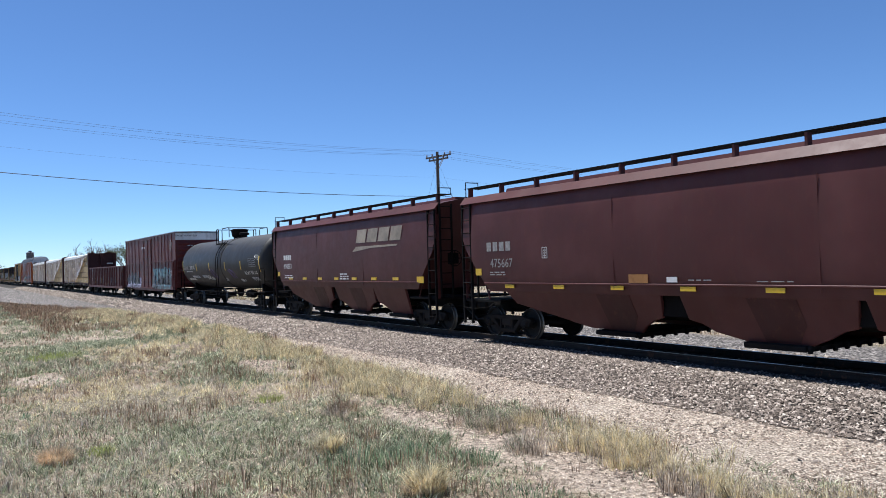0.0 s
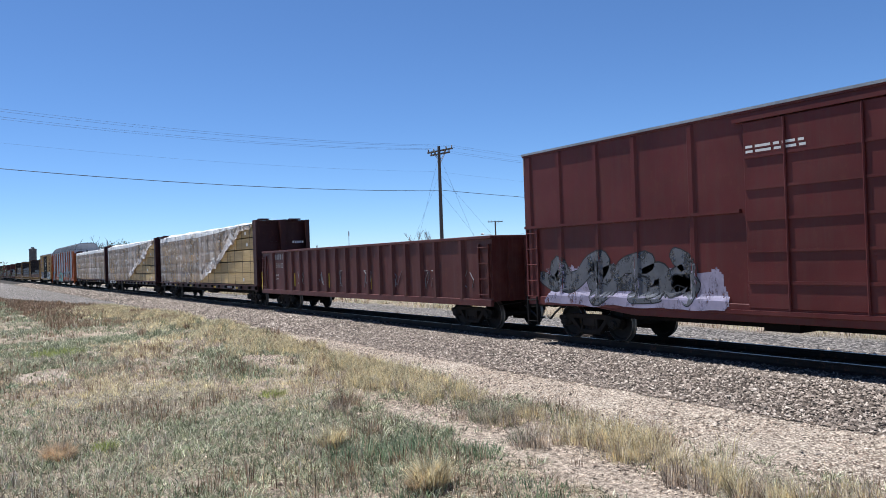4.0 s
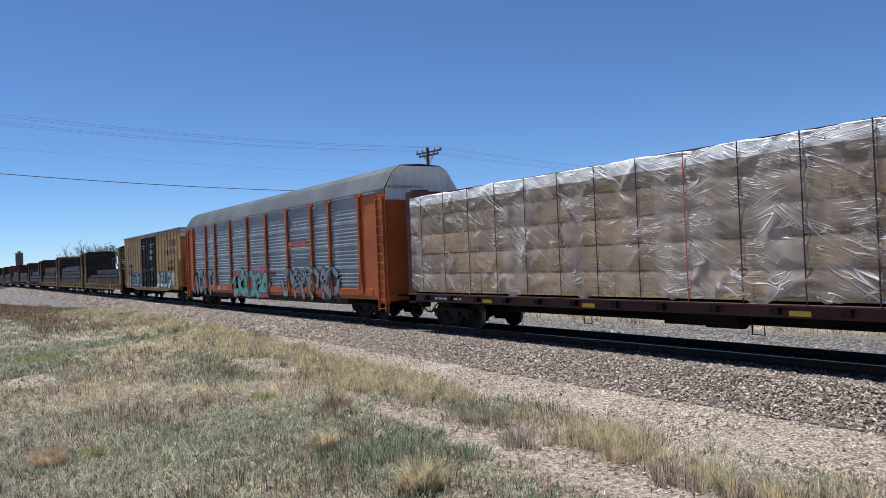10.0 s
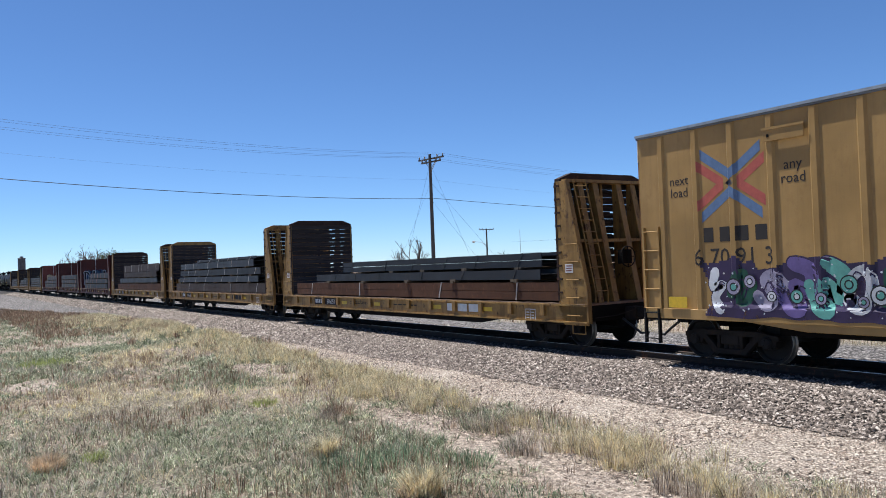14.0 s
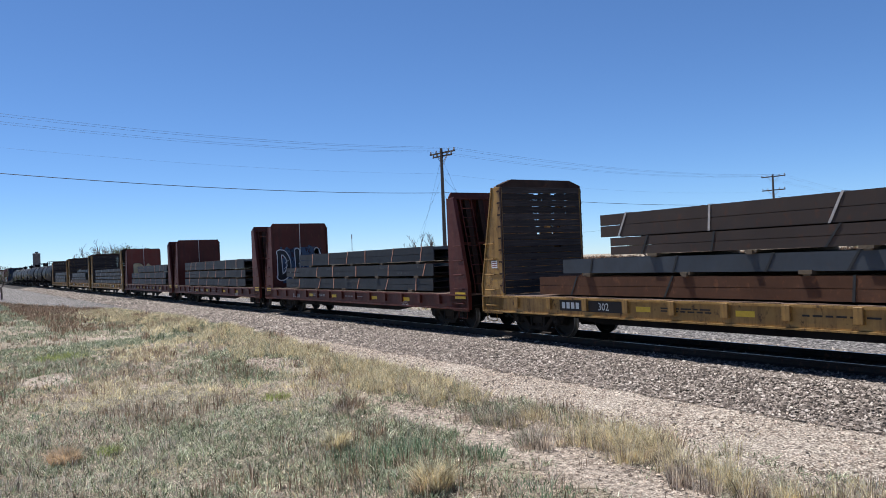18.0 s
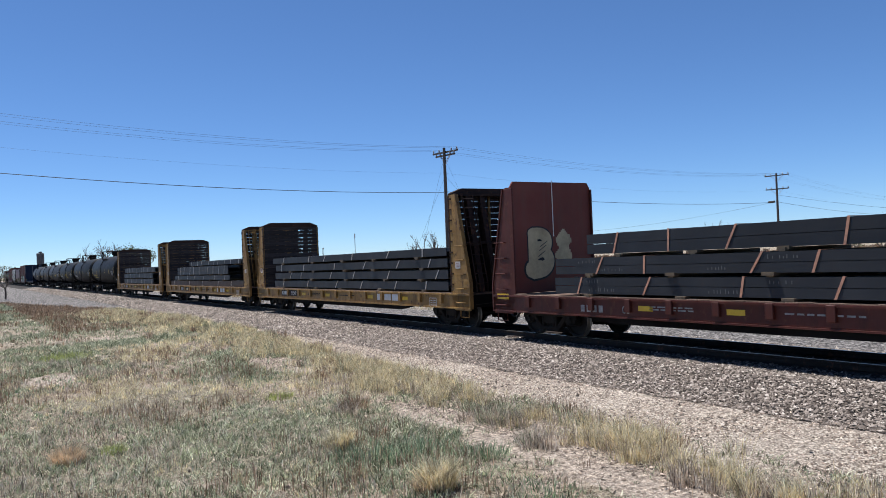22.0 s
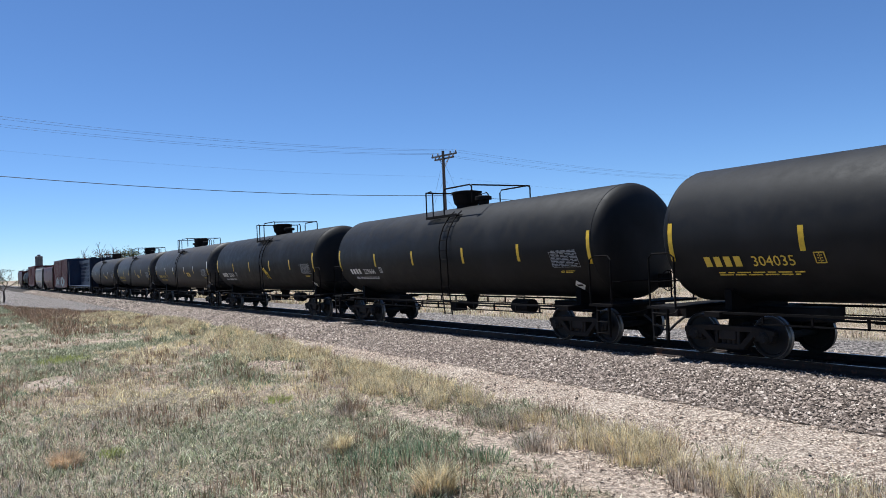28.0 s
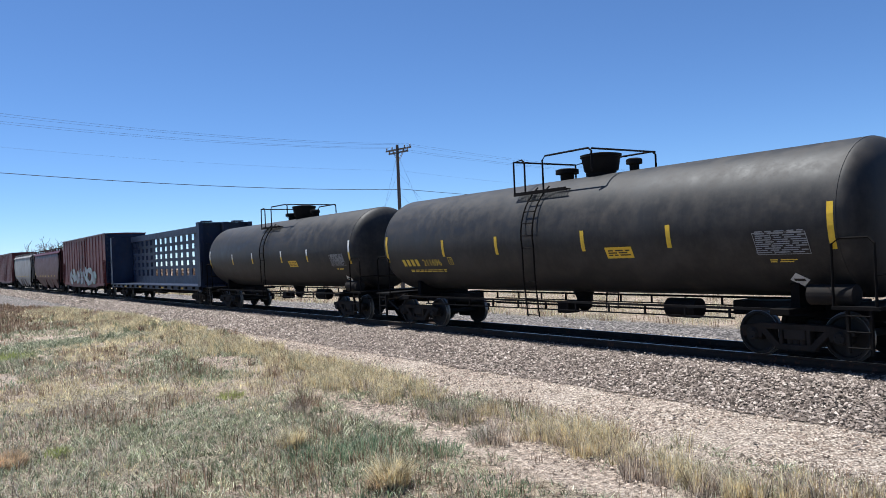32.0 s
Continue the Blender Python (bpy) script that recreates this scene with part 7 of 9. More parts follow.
def plastic_material(name="milky_plastic_film", thick=0.17, tint=(0.52, 0.435, 0.375)):
    """Thin milky film: grey where it lies single, denser along its creases and doubled bands, sunlit glints painted
    white on the creases.
    """
    m, nt, p, vec = base(name, 0.42, 0.0, 0.3)

    def turned(deg):
        turn = nt.nodes.new("ShaderNodeMapping")
        turn.inputs["Rotation"].default_value = (0, radians(deg), 0)
        nt.links.new(vec, turn.inputs[0])
        return turn.outputs[0]

    def crease(n, at, thin):
        d = math_node(nt, "ABSOLUTE", math_node(nt, "SUBTRACT", n, at))
        return math_node(nt, "SUBTRACT", 1.0, math_node(nt, "DIVIDE", d, thin), 0.0, True)

    def where(scale, lo, hi):
        return ramp(nt, noise_node(nt, vec, scale, 2.0, 0.5), [(lo, (0, 0, 0)), (hi, (1, 1, 1))])

    two = noise_node(nt, vec, 1.0, 2.0, 0.5, (1.6, 1.0, 0.7), 0.6)
    long_ = noise_node(nt, turned(-36), 1.0, 1.4, 0.5, (0.4, 1.0, 2.2), 0.8)
    swag = noise_node(nt, turned(24), 1.0, 1.4, 0.5, (0.55, 1.0, 3.0), 1.0)
    fine = noise_node(nt, turned(-24), 1.0, 2.0, 0.5, (1.3, 1.0, 8.0), 0.6)
    level = noise_node(nt, turned(5), 1.0, 2.0, 0.5, (0.9, 1.0, 9.0), 0.8)
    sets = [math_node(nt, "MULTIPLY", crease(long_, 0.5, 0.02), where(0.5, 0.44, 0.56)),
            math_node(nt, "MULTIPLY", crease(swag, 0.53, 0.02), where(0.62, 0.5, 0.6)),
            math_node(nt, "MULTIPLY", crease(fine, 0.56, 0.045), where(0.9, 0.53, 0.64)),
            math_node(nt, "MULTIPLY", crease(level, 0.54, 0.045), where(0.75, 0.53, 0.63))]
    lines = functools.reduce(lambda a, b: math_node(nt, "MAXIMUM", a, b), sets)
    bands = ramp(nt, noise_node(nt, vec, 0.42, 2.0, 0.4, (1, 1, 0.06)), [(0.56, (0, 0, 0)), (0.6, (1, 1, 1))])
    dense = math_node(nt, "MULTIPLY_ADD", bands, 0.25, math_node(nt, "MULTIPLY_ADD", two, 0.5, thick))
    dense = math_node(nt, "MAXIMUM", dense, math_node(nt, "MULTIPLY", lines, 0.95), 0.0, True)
    # near-white along the crease lines: their catch of the sun put into the colour
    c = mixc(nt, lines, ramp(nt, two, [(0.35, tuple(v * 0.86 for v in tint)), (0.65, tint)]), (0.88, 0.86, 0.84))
    nt.links.new(c, p.inputs["Base Color"])
    soft = math_node(nt, "ADD", math_node(nt, "MULTIPLY", long_, 1.2), math_node(nt, "MULTIPLY", fine, 0.5))
    bump(nt, math_node(nt, "MULTIPLY_ADD", lines, 0.7, math_node(nt, "MULTIPLY", soft, 0.6)), 0.8, 0.06, p)
    tr = nt.nodes.new("ShaderNodeBsdfTransparent")
    tr.inputs[0].default_value = (0.94, 0.9, 0.85, 1)
    mix = nt.nodes.new("ShaderNodeMixShader")
    nt.links.new(dense, mix.inputs[0])
    nt.links.new(tr.outputs[0], mix.inputs[1])
    nt.links.new(p.outputs[0], mix.inputs[2])
    nt.links.new(mix.outputs[0], nt.nodes["Material Output"].inputs[0])
    return m


def strap_places(x0, x1):
    n = int((x1 - x0) / 1.25)
    return [x0 + 0.5 + (x1 - x0 - 0.8) * k / (n - 1) for k in range(n)]


def film_wrap(u, x0, x1, zlow, ztop, lower, seed, label, lumps=0.2):
    """Thin sheets over the load: across the top, over the near edge, down the near side to lower(x)."""
    wrap = thing("plastic_wrap", label, "plastic wrap", "wraps over the lumber")
    TRAIN.append((wrap, u))
    cuts = (x0, x0 + (x1 - x0) * 0.36, x0 + (x1 - x0) * 0.7, x1)
    for k_ in range(3):
        film_sheet(wrap, cuts[k_], min(x1, cuts[k_ + 1] + (0.7 if k_ < 2 else 0)), zlow, ztop, lower, seed, 0.006 * (k_ % 2), strap_places(x0 + 0.1, x1 - 0.05), lumps)
    # the torn hem hangs doubled over itself
    hem = [x for x in np.arange(x0, x1, 0.4) if lower(x) > zlow + 0.25 and lower(x) < ztop - 0.35]
    if hem:
        film_sheet(wrap, hem[0], hem[-1], zlow, ztop, lower, seed + 2, 0.03, [-99], 0.0, lambda x: lower(x) + 0.5 + 0.42 * noise.noise((x * 1.1, seed, 6)), 3.2)
    return wrap


def film_sheet(wrap, x0, x1, zlow, ztop, lower, seed, lift, ties, lumps, upper=None, bag=1.0):
    nx, nt_, nz = int((x1 - x0) / 0.05), 0 if upper else 10, 14 if upper else 60
    rise = (ztop - 1.14) / 5
    # taut creases: middle, direction, length, height, half width, sag
    r = random.Random(int(seed * 7))
    creases = []
    for _ in range(int(2.0 * (x1 - x0))):
        ang = r.choice((-0.62, -0.5, 0.42, 0.3, 0.08, -0.1, 0.9, -1.1)) + r.gauss(0, 0.12)
        creases.append((r.uniform(x0, x1), r.uniform(1.2, 4.3), math.cos(ang), math.sin(ang), r.uniform(0.35, 1.5), r.uniform(0.02, 0.05), r.uniform(0.06, 0.1), r.uniform(-0.25, 0.25)))
    # wrinkles gathered under the top edge and along the bottom
    for _ in range(int(2.0 * (x1 - x0))):
        ang = r.gauss(0.0, 0.2)
        creases.append((r.uniform(x0, x1), r.choice((r.uniform(3.7, 4.3), r.uniform(3.3, 4.2), r.uniform(1.2, 1.6))), math.cos(ang), math.sin(ang), r.uniform(0.15, 0.5), r.uniform(0.015, 0.03), r.uniform(0.05, 0.07), r.uniform(-0.5, 0.3)))
    creases = np.array(creases)
    v, f = [], []
    ntot = nt_ + nz + 1
    for i in range(nx + 1):
        x = x0 + (x1 - x0) * i / nx
        low = lower(x)
        if upper:
            ztop = upper(x)
        held = min(1.0, min(abs(x - k) for k in ties) / 0.3)
        puff = lumps * (0.55 + max(-0.3, noise.noise((x * 0.42, seed, 0)))) + 0.05 * noise.noise((x * 1.7, seed, 2)) * held
        near_ = creases[np.abs(creases[:, 0] - x) < 0.9]
        for j in range(ntot):
            if j < nt_:
                b = j / nt_
                y = 1.4 - (1.4 + 1.2) * b
                z = ztop + 0.03 + lift + puff * (0.6 + 0.4 * math.sin(b * 3.1)) + 0.06 * abs(noise.noise((x * 1.6, y * 1.5, seed))) + 0.03 * noise.noise((x * 5, y * 4, seed))
                px = x
            else:
                t = (j - nt_) / nz
                up = puff * 0.75 * max(0.0, 1 - t * 9)
                z = ztop + 0.02 + lift - (ztop + 0.02 - low) * t + up
                fold = noise.noise((x * 0.8 + z * 0.75, z * 0.9 - x * 0.3, seed)) + 0.5 * noise.noise((x * 2.2 + z * 2.4, z * 1.6 - x, seed + 5))
                loose = 1 + 2.6 * max(0.0, min(1.0, (low - zlow) / 0.6)) * t * t
                ridge = 0.0
                if len(near_):
                    dx, dz = x - near_[:, 0], z - near_[:, 1]
                    lon = dx * near_[:, 2] + dz * near_[:, 3]
                    lat = dz * near_[:, 2] - dx * near_[:, 3] - near_[:, 7] * lon * lon
                    ridge = float((near_[:, 5] * np.sqrt(np.maximum(0, 1 - (2 * lon / near_[:, 4]) ** 2)) * np.exp(-(lat / near_[:, 6]) ** 2)).max())
                y = -1.504 - lift - held * (0.02 + 0.03 * bag * loose * max(0, fold + 0.15) * (math.sin(t * 3.1) if upper else 1)) - ridge * (0.35 + 0.65 * held) * (1 if upper is None else 1.6)
                if not upper and z < ztop:
                    seam = abs((z - 1.14) / rise - round((z - 1.14) / rise)) * rise
                    y += 0.022 * max(0.0, 1 - seam / 0.16) * held
                if not upper and z > ztop:
                    y += 0.3 * min(1.0, (z - ztop) / (0.02 + lift + 0.75 * puff)) ** 2
                if low - zlow > 0.2:
                    y -= 0.1 * max(0.0, t - 0.8) / 0.2 * (0.6 + 0.5 * noise.noise((x * 2.5, seed, 4)))
                px = x + 0.02 * noise.noise((x * 2, z * 2, seed + 9))
            v.append((px, y, z))
    for i in range(nx):
        for j in range(ntot - 1):
            f.append((i * ntot + j, (i + 1) * ntot + j, (i + 1) * ntot + j + 1, i * ntot + j + 1))
    s = Shape()
    s.v, s.f = v, f
    s.k = [1 if upper or i % (ntot - 1) < nt_ + 6 else 0 for i in range(len(f))]
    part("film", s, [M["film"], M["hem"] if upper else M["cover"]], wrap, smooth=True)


# ---- auto rack ----


RACK_POSTS = [-11.65, -8.95, -7.1, -4.3, -1.5, 1.25, 4.0, 6.75, 8.6, 11.3]


def auto_rack(L, label):
    car = thing("auto_rack_car", label, "auto rack car", "cars of the train")
    h, w, zs, ze = L / 2, 1.53, 1.12, 4.78
    part("deck_frame", Shape().box(-h + 0.3, h - 0.3, -w + 0.02, w - 0.02, 0.84, zs), M["orange"], car, bevel=0.01)
    part("underframe", Shape().box(-h + 3.5, h - 3.5, -w + 0.06, w - 0.06, 0.6, 0.836), M["rustcap"], car, bevel=0.01)
    part("side_sill", Shape().box(-h + 1.2, h - 1.2, -w - 0.03, -w + 0.05, zs - 0.14, zs + 0.12).box(-h + 1.2, h - 1.2, w - 0.05, w + 0.03, zs - 0.14, zs + 0.12), M["orange"], car, bevel=0.01)
    part("center_sill", Shape().box(-h + 0.2, h - 0.2, -0.3, 0.3, 0.5, 0.8), M["under"], car)
    part("upper_deck", Shape().box(-h + 0.5, h - 0.5, -w + 0.12, w - 0.12, 2.85, 2.95), M["orange"], car)
    posts = RACK_POSTS
    post = {}
    for q in (-1, 1):
        y = q * w
        y0, y1 = sorted((y, y + q * 0.09))
        s = Shape().box(-0.09, 0.09, y0, y1, zs, ze)
        s.prism([(-0.34, ze), (0.34, ze), (0.28, ze - 0.1), (-0.28, ze - 0.1)], "y", y0, y1)
        s.prism([(-0.09, zs + 0.7), (0.09, zs + 0.7), (0.24, zs - 0.05), (-0.24, zs - 0.05)], "y", y0, y1)
        post[q] = s.mesh("side_post", M["orange"], 0.006)
    for x in posts:
        for q in (-1, 1):
            part("side_post", post[q], None, car, at=(x, 0, 0))
    # corrugated, pierced screen panels, three high
    for a, b in zip(posts, posts[1:]):
        for q in (-1, 1):
            z = zs + 0.13
            pn = Shape()
            m = 24
            dz = (ze - 0.05 - z) / m
            prof = []
            for i in range(m):
                zz = z + i * dz
                if i % 6 == 5:
                    # broad smooth band between two rows of screens
                    prof += [(0.0, zz), (0.02, zz + dz * 0.1), (0.02, zz + dz * 0.9)]
                else:
                    prof += [(0.0, zz), (0.0, zz + dz * 0.5), (0.012, zz + dz * 0.62), (0.014, zz + dz * 0.74), (0.01, zz + dz * 0.88)]
            prof.append((0.0, ze - 0.05))
            yy = [(q * (w - 0.02) + q * o, zz) for o, zz in prof]
            back = [(q * (w - 0.05), zz) for _, zz in reversed(prof)]
            pn.prism(yy + back, "x", a + 0.07, b - 0.07)
            if q < 0:
                for i in range(m):
                    for k in range(int((b - a) / 0.14)):
                        x = a + 0.16 + k * 0.14
                        if x < b - 0.2 and i % 6 != 5 and (k * 5 + i // 6) % 4:
                            pn.box(x, x + 0.035, -w + 0.016, -w + 0.019, z + dz * (i + 0.12), z + dz * (i + 0.12) + 0.035, 1)
            part("screen_panel", pn, [M["galv"], M["pierced"]], car)
    # end bays, doors, ladders
    for q in (-1, 1):
        a, b = sorted((q * 11.4, q * (h - 0.75)))
        for y in (-1, 1):
            y0, y1 = sorted((y * w, y * (w - 0.05)))
            part("end_bay", Shape().box(a, b, y0, y1, zs - 0.2, ze - 0.02), M["orange"], car, bevel=0.01)
            part("corner_post", Shape().box(*sorted((q * (h - 0.75), q * (h - 0.05))), *sorted((y * (w + 0.01), y * (w - 0.07))), 0.72, ze), M["orange"], car, bevel=0.01)
            ladder(car, *sorted((q * (h - 0.68), q * (h - 0.18))), 0.55, ze - 0.3, y * (w + 0.01), 13, M["orange"])
        for y in (-1, 1):
            d = part("end_door", Shape().box(*sorted((q * (h - 0.1), q * (h - 0.03))), *sorted((y * 0.03, y * (w - 0.08))), 1.0, ze - 0.1), M["orange"], car, bevel=0.01)
            part("door_hinge", Shape().pipe([(q * h, y * 0.06, 1.1), (q * h, y * 0.06, ze)], 0.03, 6), M["under"], d)
            part("latch", Shape().box(*sorted((q * h, q * (h + 0.05))), *sorted((y * 0.4, y * 0.5)), 2.0, 2.4), M["under"], d)
        part("end_sill", Shape().box(*sorted((q * (h - 0.4), q * (h + 0.02))), -w, w, 0.8, 1.06), M["orange"], car, bevel=0.01)
        part("bridge_plate", Shape().box(*sorted((q * (h - 0.05), q * (h + 0.3))), -1.2, -0.5, 0.98, 1.02).box(*sorted((q * (h - 0.05), q * (h + 0.3))), 0.5, 1.2, 0.98, 1.02), M["under"], car)
        # white curved gable over the doors
        part("roof_gable", Shape().prism([(-w + 0.02, ze - 0.35), (w - 0.02, ze - 0.35), (w - 0.02, ze + 0.05), (1.15, 5.45), (0.85, 5.66), (-0.85, 5.66), (-1.15, 5.45), (-w + 0.02, ze + 0.05)], "x", *sorted((q * (h - 0.06), q * (h - 0.02)))), M["white"], car)
        bogie(car, q * (h - 2.9))
    # corrugated roof
    half = [(w + 0.02, ze - 0.06), (w + 0.02, ze + 0.06), (1.15, 5.47), (0.85, 5.68), (0, 5.74)]
    prof = half + [(-a, b) for a, b in reversed(half[:-1])]
    v, f, n = [], [], len(prof)
    xs_, up = [], []
    k = int((L - 0.1) / 0.21)
    for i in range(k):
        x = -h + 0.05 + (L - 0.1) * i / k
        d = (L - 0.1) / k
        xs_ += [x, x + d * 0.72, x + d * 0.8, x + d * 0.95]
        up += [0.0, 0.0, 0.016, 0.016]
    for x, o in zip(xs_, up):
        for y, z in prof:
            ln = math.hypot(y * 0.6, z - 4.2)
            v.append((x, y + o * y * 0.4 / ln, z + o))
    for i in range(len(xs_) - 1):
        for j in range(n - 1):
            f.append((i * n + j, (i + 1) * n + j, (i + 1) * n + j + 1, i * n + j + 1))
    part("roof", Shape().add(v, f), M["roof"], car)
    part("eave_rail", Shape().box(-h + 0.7, h - 0.7, -w - 0.05, -w - 0.02, ze - 0.06, ze).box(-h + 0.7, h - 0.7, w + 0.02, w + 0.05, ze - 0.06, ze), M["galv"], car)
    couplers(car, h)
    return car


# ---- the train, front to rear ----
M["lumber"] = timber("sawn_softwood", (0.36, 0.25, 0.11), (0.52, 0.38, 0.19), (0.64, 0.5, 0.29), 1.0, (0.35, 9, 22), 0.75)
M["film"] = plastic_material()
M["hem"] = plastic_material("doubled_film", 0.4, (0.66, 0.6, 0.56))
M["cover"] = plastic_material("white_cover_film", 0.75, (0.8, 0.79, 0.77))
M["pierced"] = plain("pierced_panel_holes", (0.07, 0.075, 0.085), 0.6)
M["navy"] = spray("blue_black_spray", (0.03, 0.055, 0.105), 0.6)
M["plum"] = spray("dark_violet_spray", (0.035, 0.02, 0.06), 0.75)
M["chalkink"] = plain("worn_stencil", (0.26, 0.25, 0.24), 0.7, 0.0, 0.5, 9)
M["chalk"] = plain("chalk", (0.1, 0.1, 0.1), 0.8)


def roll(car, u):
    TRAIN.append((car, u))
    return car


c = roll(hopper_car(18.2, M["hopper"], "maroon covered hopper car with three bays and roof walkway, white stencils", 1.49), 221.6)
bars(c, -7.75, 2.55, -1.565, (0.22, 0.22, 0.22, 0.22), 0.26, M["chalkink"], 0.09)
lettering(c, "475667", 0.36, (-7.05, -1.566, 2.08), M["chalkink"])
small_print(c, -7.6, 1.92, -1.565, 2, 0.8, M["chalkink"], 0.035, 3)
panel_box(c, -5.2, 2.3, -1.565, 0.22, 0.3, M["ink"])
small_print(c, -0.3, 1.72, -1.565, 1, 0.7, M["chalkink"], 0.025, 4)
small_print(c, 1.4, 1.7, -1.565, 1, 0.8, M["chalkink"], 0.02, 5)
part("notice_plate", Shape().box(-0.9, -0.6, -1.568, -1.562, 1.68, 1.8), M["ink"], c)
part("reflector", Shape().box(-2.05, -1.45, -1.568, -1.562, 1.66, 1.86), M["ttxend"], c)
panel_box(c, 4.7, 1.75, -1.565, 1.1, 0.42, M["ink"])
ring = [(4.4 + 0.17 * math.cos(a * math.pi / 10), -1.568, 1.95 + 0.17 * math.sin(a * math.pi / 10)) for a in range(21)]
part("round_mark", Shape().pipe(ring, 0.014, 4).box(4.3, 4.5, -1.57, -1.565, 1.92, 1.98), M["ink"], c)
c = roll(hopper_car(15.35, M["hopper"], "maroon covered hopper car with a pale slanted railroad emblem"), 203.3)
# slanted emblem as plain slabs over a sweep
s = Shape()
for i in range(4):
    x = 1.75 + i * 0.92
    s.prism([(x, 3.12), (x + 0.8, 3.12), (x + 0.98, 3.62), (x + 0.18, 3.62)], "y", -1.568, -1.562)
s.prism([(1.4, 2.78), (1.75, 2.98), (5.1, 2.98), (5.0, 2.92), (3.0, 2.9)], "y", -1.568, -1.562)
part("emblem", s, M["bone"], c)
bars(c, -6.1, 2.6, -1.565, (0.2, 0.2, 0.2, 0.2), 0.22, M["ink"], 0.05)
lettering(c, "490253", 0.33, (-5.6, -1.566, 2.2), M["ink"])
small_print(c, -6.0, 1.85, -1.565, 2, 1.1, M["ink"], 0.05, 5)
small_print(c, 0.2, 1.9, -1.565, 3, 0.8, M["ink"], 0.05, 6)
part("reflector", Shape().box(6.4, 6.85, -1.568, -1.562, 1.6, 1.82), M["yell"], c)

c = roll(tank_car(16.5, M["tankgrey"], "faded black tank car with white scrawls and yellow marks", manway=0.0, rungs=0.45, valves=((0.9, 0.3),), deck=(-0.85, 1.7)), 185.7)
on_shell(lettering(c, "290110", 0.36, None, M["ink"]), -5.4, 2.3)
on_shell(bars(c, 0, 0, 0, (0.18,) * 4, 0.25, M["chalkink"], 0.1), -7.5, 2.3)
on_shell(small_print(c, 0, 0, 0, 1, 1.6, M["ink"], 0.05, 2), -7.0, 2.15)
for i, (x, z, w_, h_) in enumerate(((-7.2, 1.6, 1.6, 0.2), (3.76, 1.55, 0.8, 0.22), (-2.6, 1.65, 1.4, 0.25), (5.9, 1.6, 1.2, 0.3), (0.9, 1.6, 0.6, 0.2))):
    on_shell(scrawl(c, 0, 0, 0, w_, h_, M["ink"], i + 40), x, z)
on_shell(panel_box(c, 0, 0, 0, 1.1, 0.45, M["silver"]), 6.1, 2.35)
on_shell(tag_word(c, "SYB", 0, 0, 0, 0.62, 0.24, M["ink"], 0.015), 7.05, 2.72)
on_shell(tag_word(c, "NEWT", 0, 0, 0, 0.95, 0.17, M["ink"], 0.01), 5.1, 1.95)
on_shell(tag_word(c, "BLIG", 0, 0, 0, 1.0, 0.18, M["ink"], 0.012), 6.2, 1.96)
for i, (x, z, w_, h_) in enumerate(((-3.6, 1.75, 1.8, 0.22), (-5.9, 1.75, 1.6, 0.2))):
    on_shell(scrawl(c, 0, 0, 0, w_, h_, M["ink"], i + 140), x, z)
for i, (x, m_) in enumerate(((-1.6, "plum"), (-0.9, "violet"), (2.6, "violet"))):
    on_shell(scrawl(c, 0, 0, 0, 0.8, 0.8, M[m_], i + 150), x, 1.7)
part("weld_band", Shape().turned([(0.6, 1.49), (0.62, 1.53), (1.0, 1.53), (1.02, 1.49)], "x", 64, (0, 0, 2.62)), M["tankgrey"], c, smooth=True)

ribs4 = [-8.9, -7.67, -6.29, -5.0, -3.34, 2.64, 3.76, 4.91, 5.96, 6.95, 8.05]
c = roll(box_car(18.3, M["brown"], M["brown"], "dark red ribbed boxcar with white end cap and spray paint", M["brown"], [(-2.0, 1.45)], M["brown"], ribs4, True), 166.88)
part("belt_rail", Shape().box(-9.1, -2.1, -1.6, -1.5, 2.95, 3.02).box(1.5, 9.1, -1.6, -1.5, 2.95, 3.02), M["brown"], c)
s = Shape()
ring = [(7.8 + 0.36 * math.cos(a * math.pi / 12), -1.604, 4.1 + 0.36 * math.sin(a * math.pi / 12)) for a in range(25)]
s.pipe(ring, 0.022, 5).box(7.77, 7.83, -1.607, -1.603, 3.87, 4.33).box(7.57, 8.03, -1.608, -1.602, 4.07, 4.13)
part("round_emblem", s, M["chalkink"], c)
graffiti(c, -8.3, -3.0, 1.06, 2.15, -1.524, 4, M["patchy"], M["blackspray"], 11, M["lilac"], ribs4, sill=(1.13, 0.052), fat=0.2, deep=0.03, cloud_box=(-8.7, -2.3, 0.95, 1.9))
graffiti(c, 1.7, 7.6, 1.0, 1.95, -1.524, 4, M["patchy"], M["blackspray"], 12, M["sky"], ribs4, sill=(1.13, 0.052), fat=0.2, deep=0.03, cloud_box=(1.55, 8.0, 0.95, 2.5))
small_print(c, -1.9, 4.2, -1.6, 2, 1.3, M["ink"], 0.05, 8)
for i, z in enumerate((4.45, 3.75, 3.1)):
    s = Shape()
    for k in range(6):
        s.box(9.225, 9.229, -0.7 + k * 0.22, -0.55 + k * 0.22, z - 0.45, z - 0.4)
    part("stencilled_data", s, M["ink"], c)
lettering(c, "EXCESS HEIGHT CAR", 0.16, (9.175, -0.75, 4.66), M["dink"], True)
panel_box(c, 7.6, 1.9, -1.6, 0.5, 0.42, M["ink"])
drape(c, ribs4, (-2.1, 1.5))

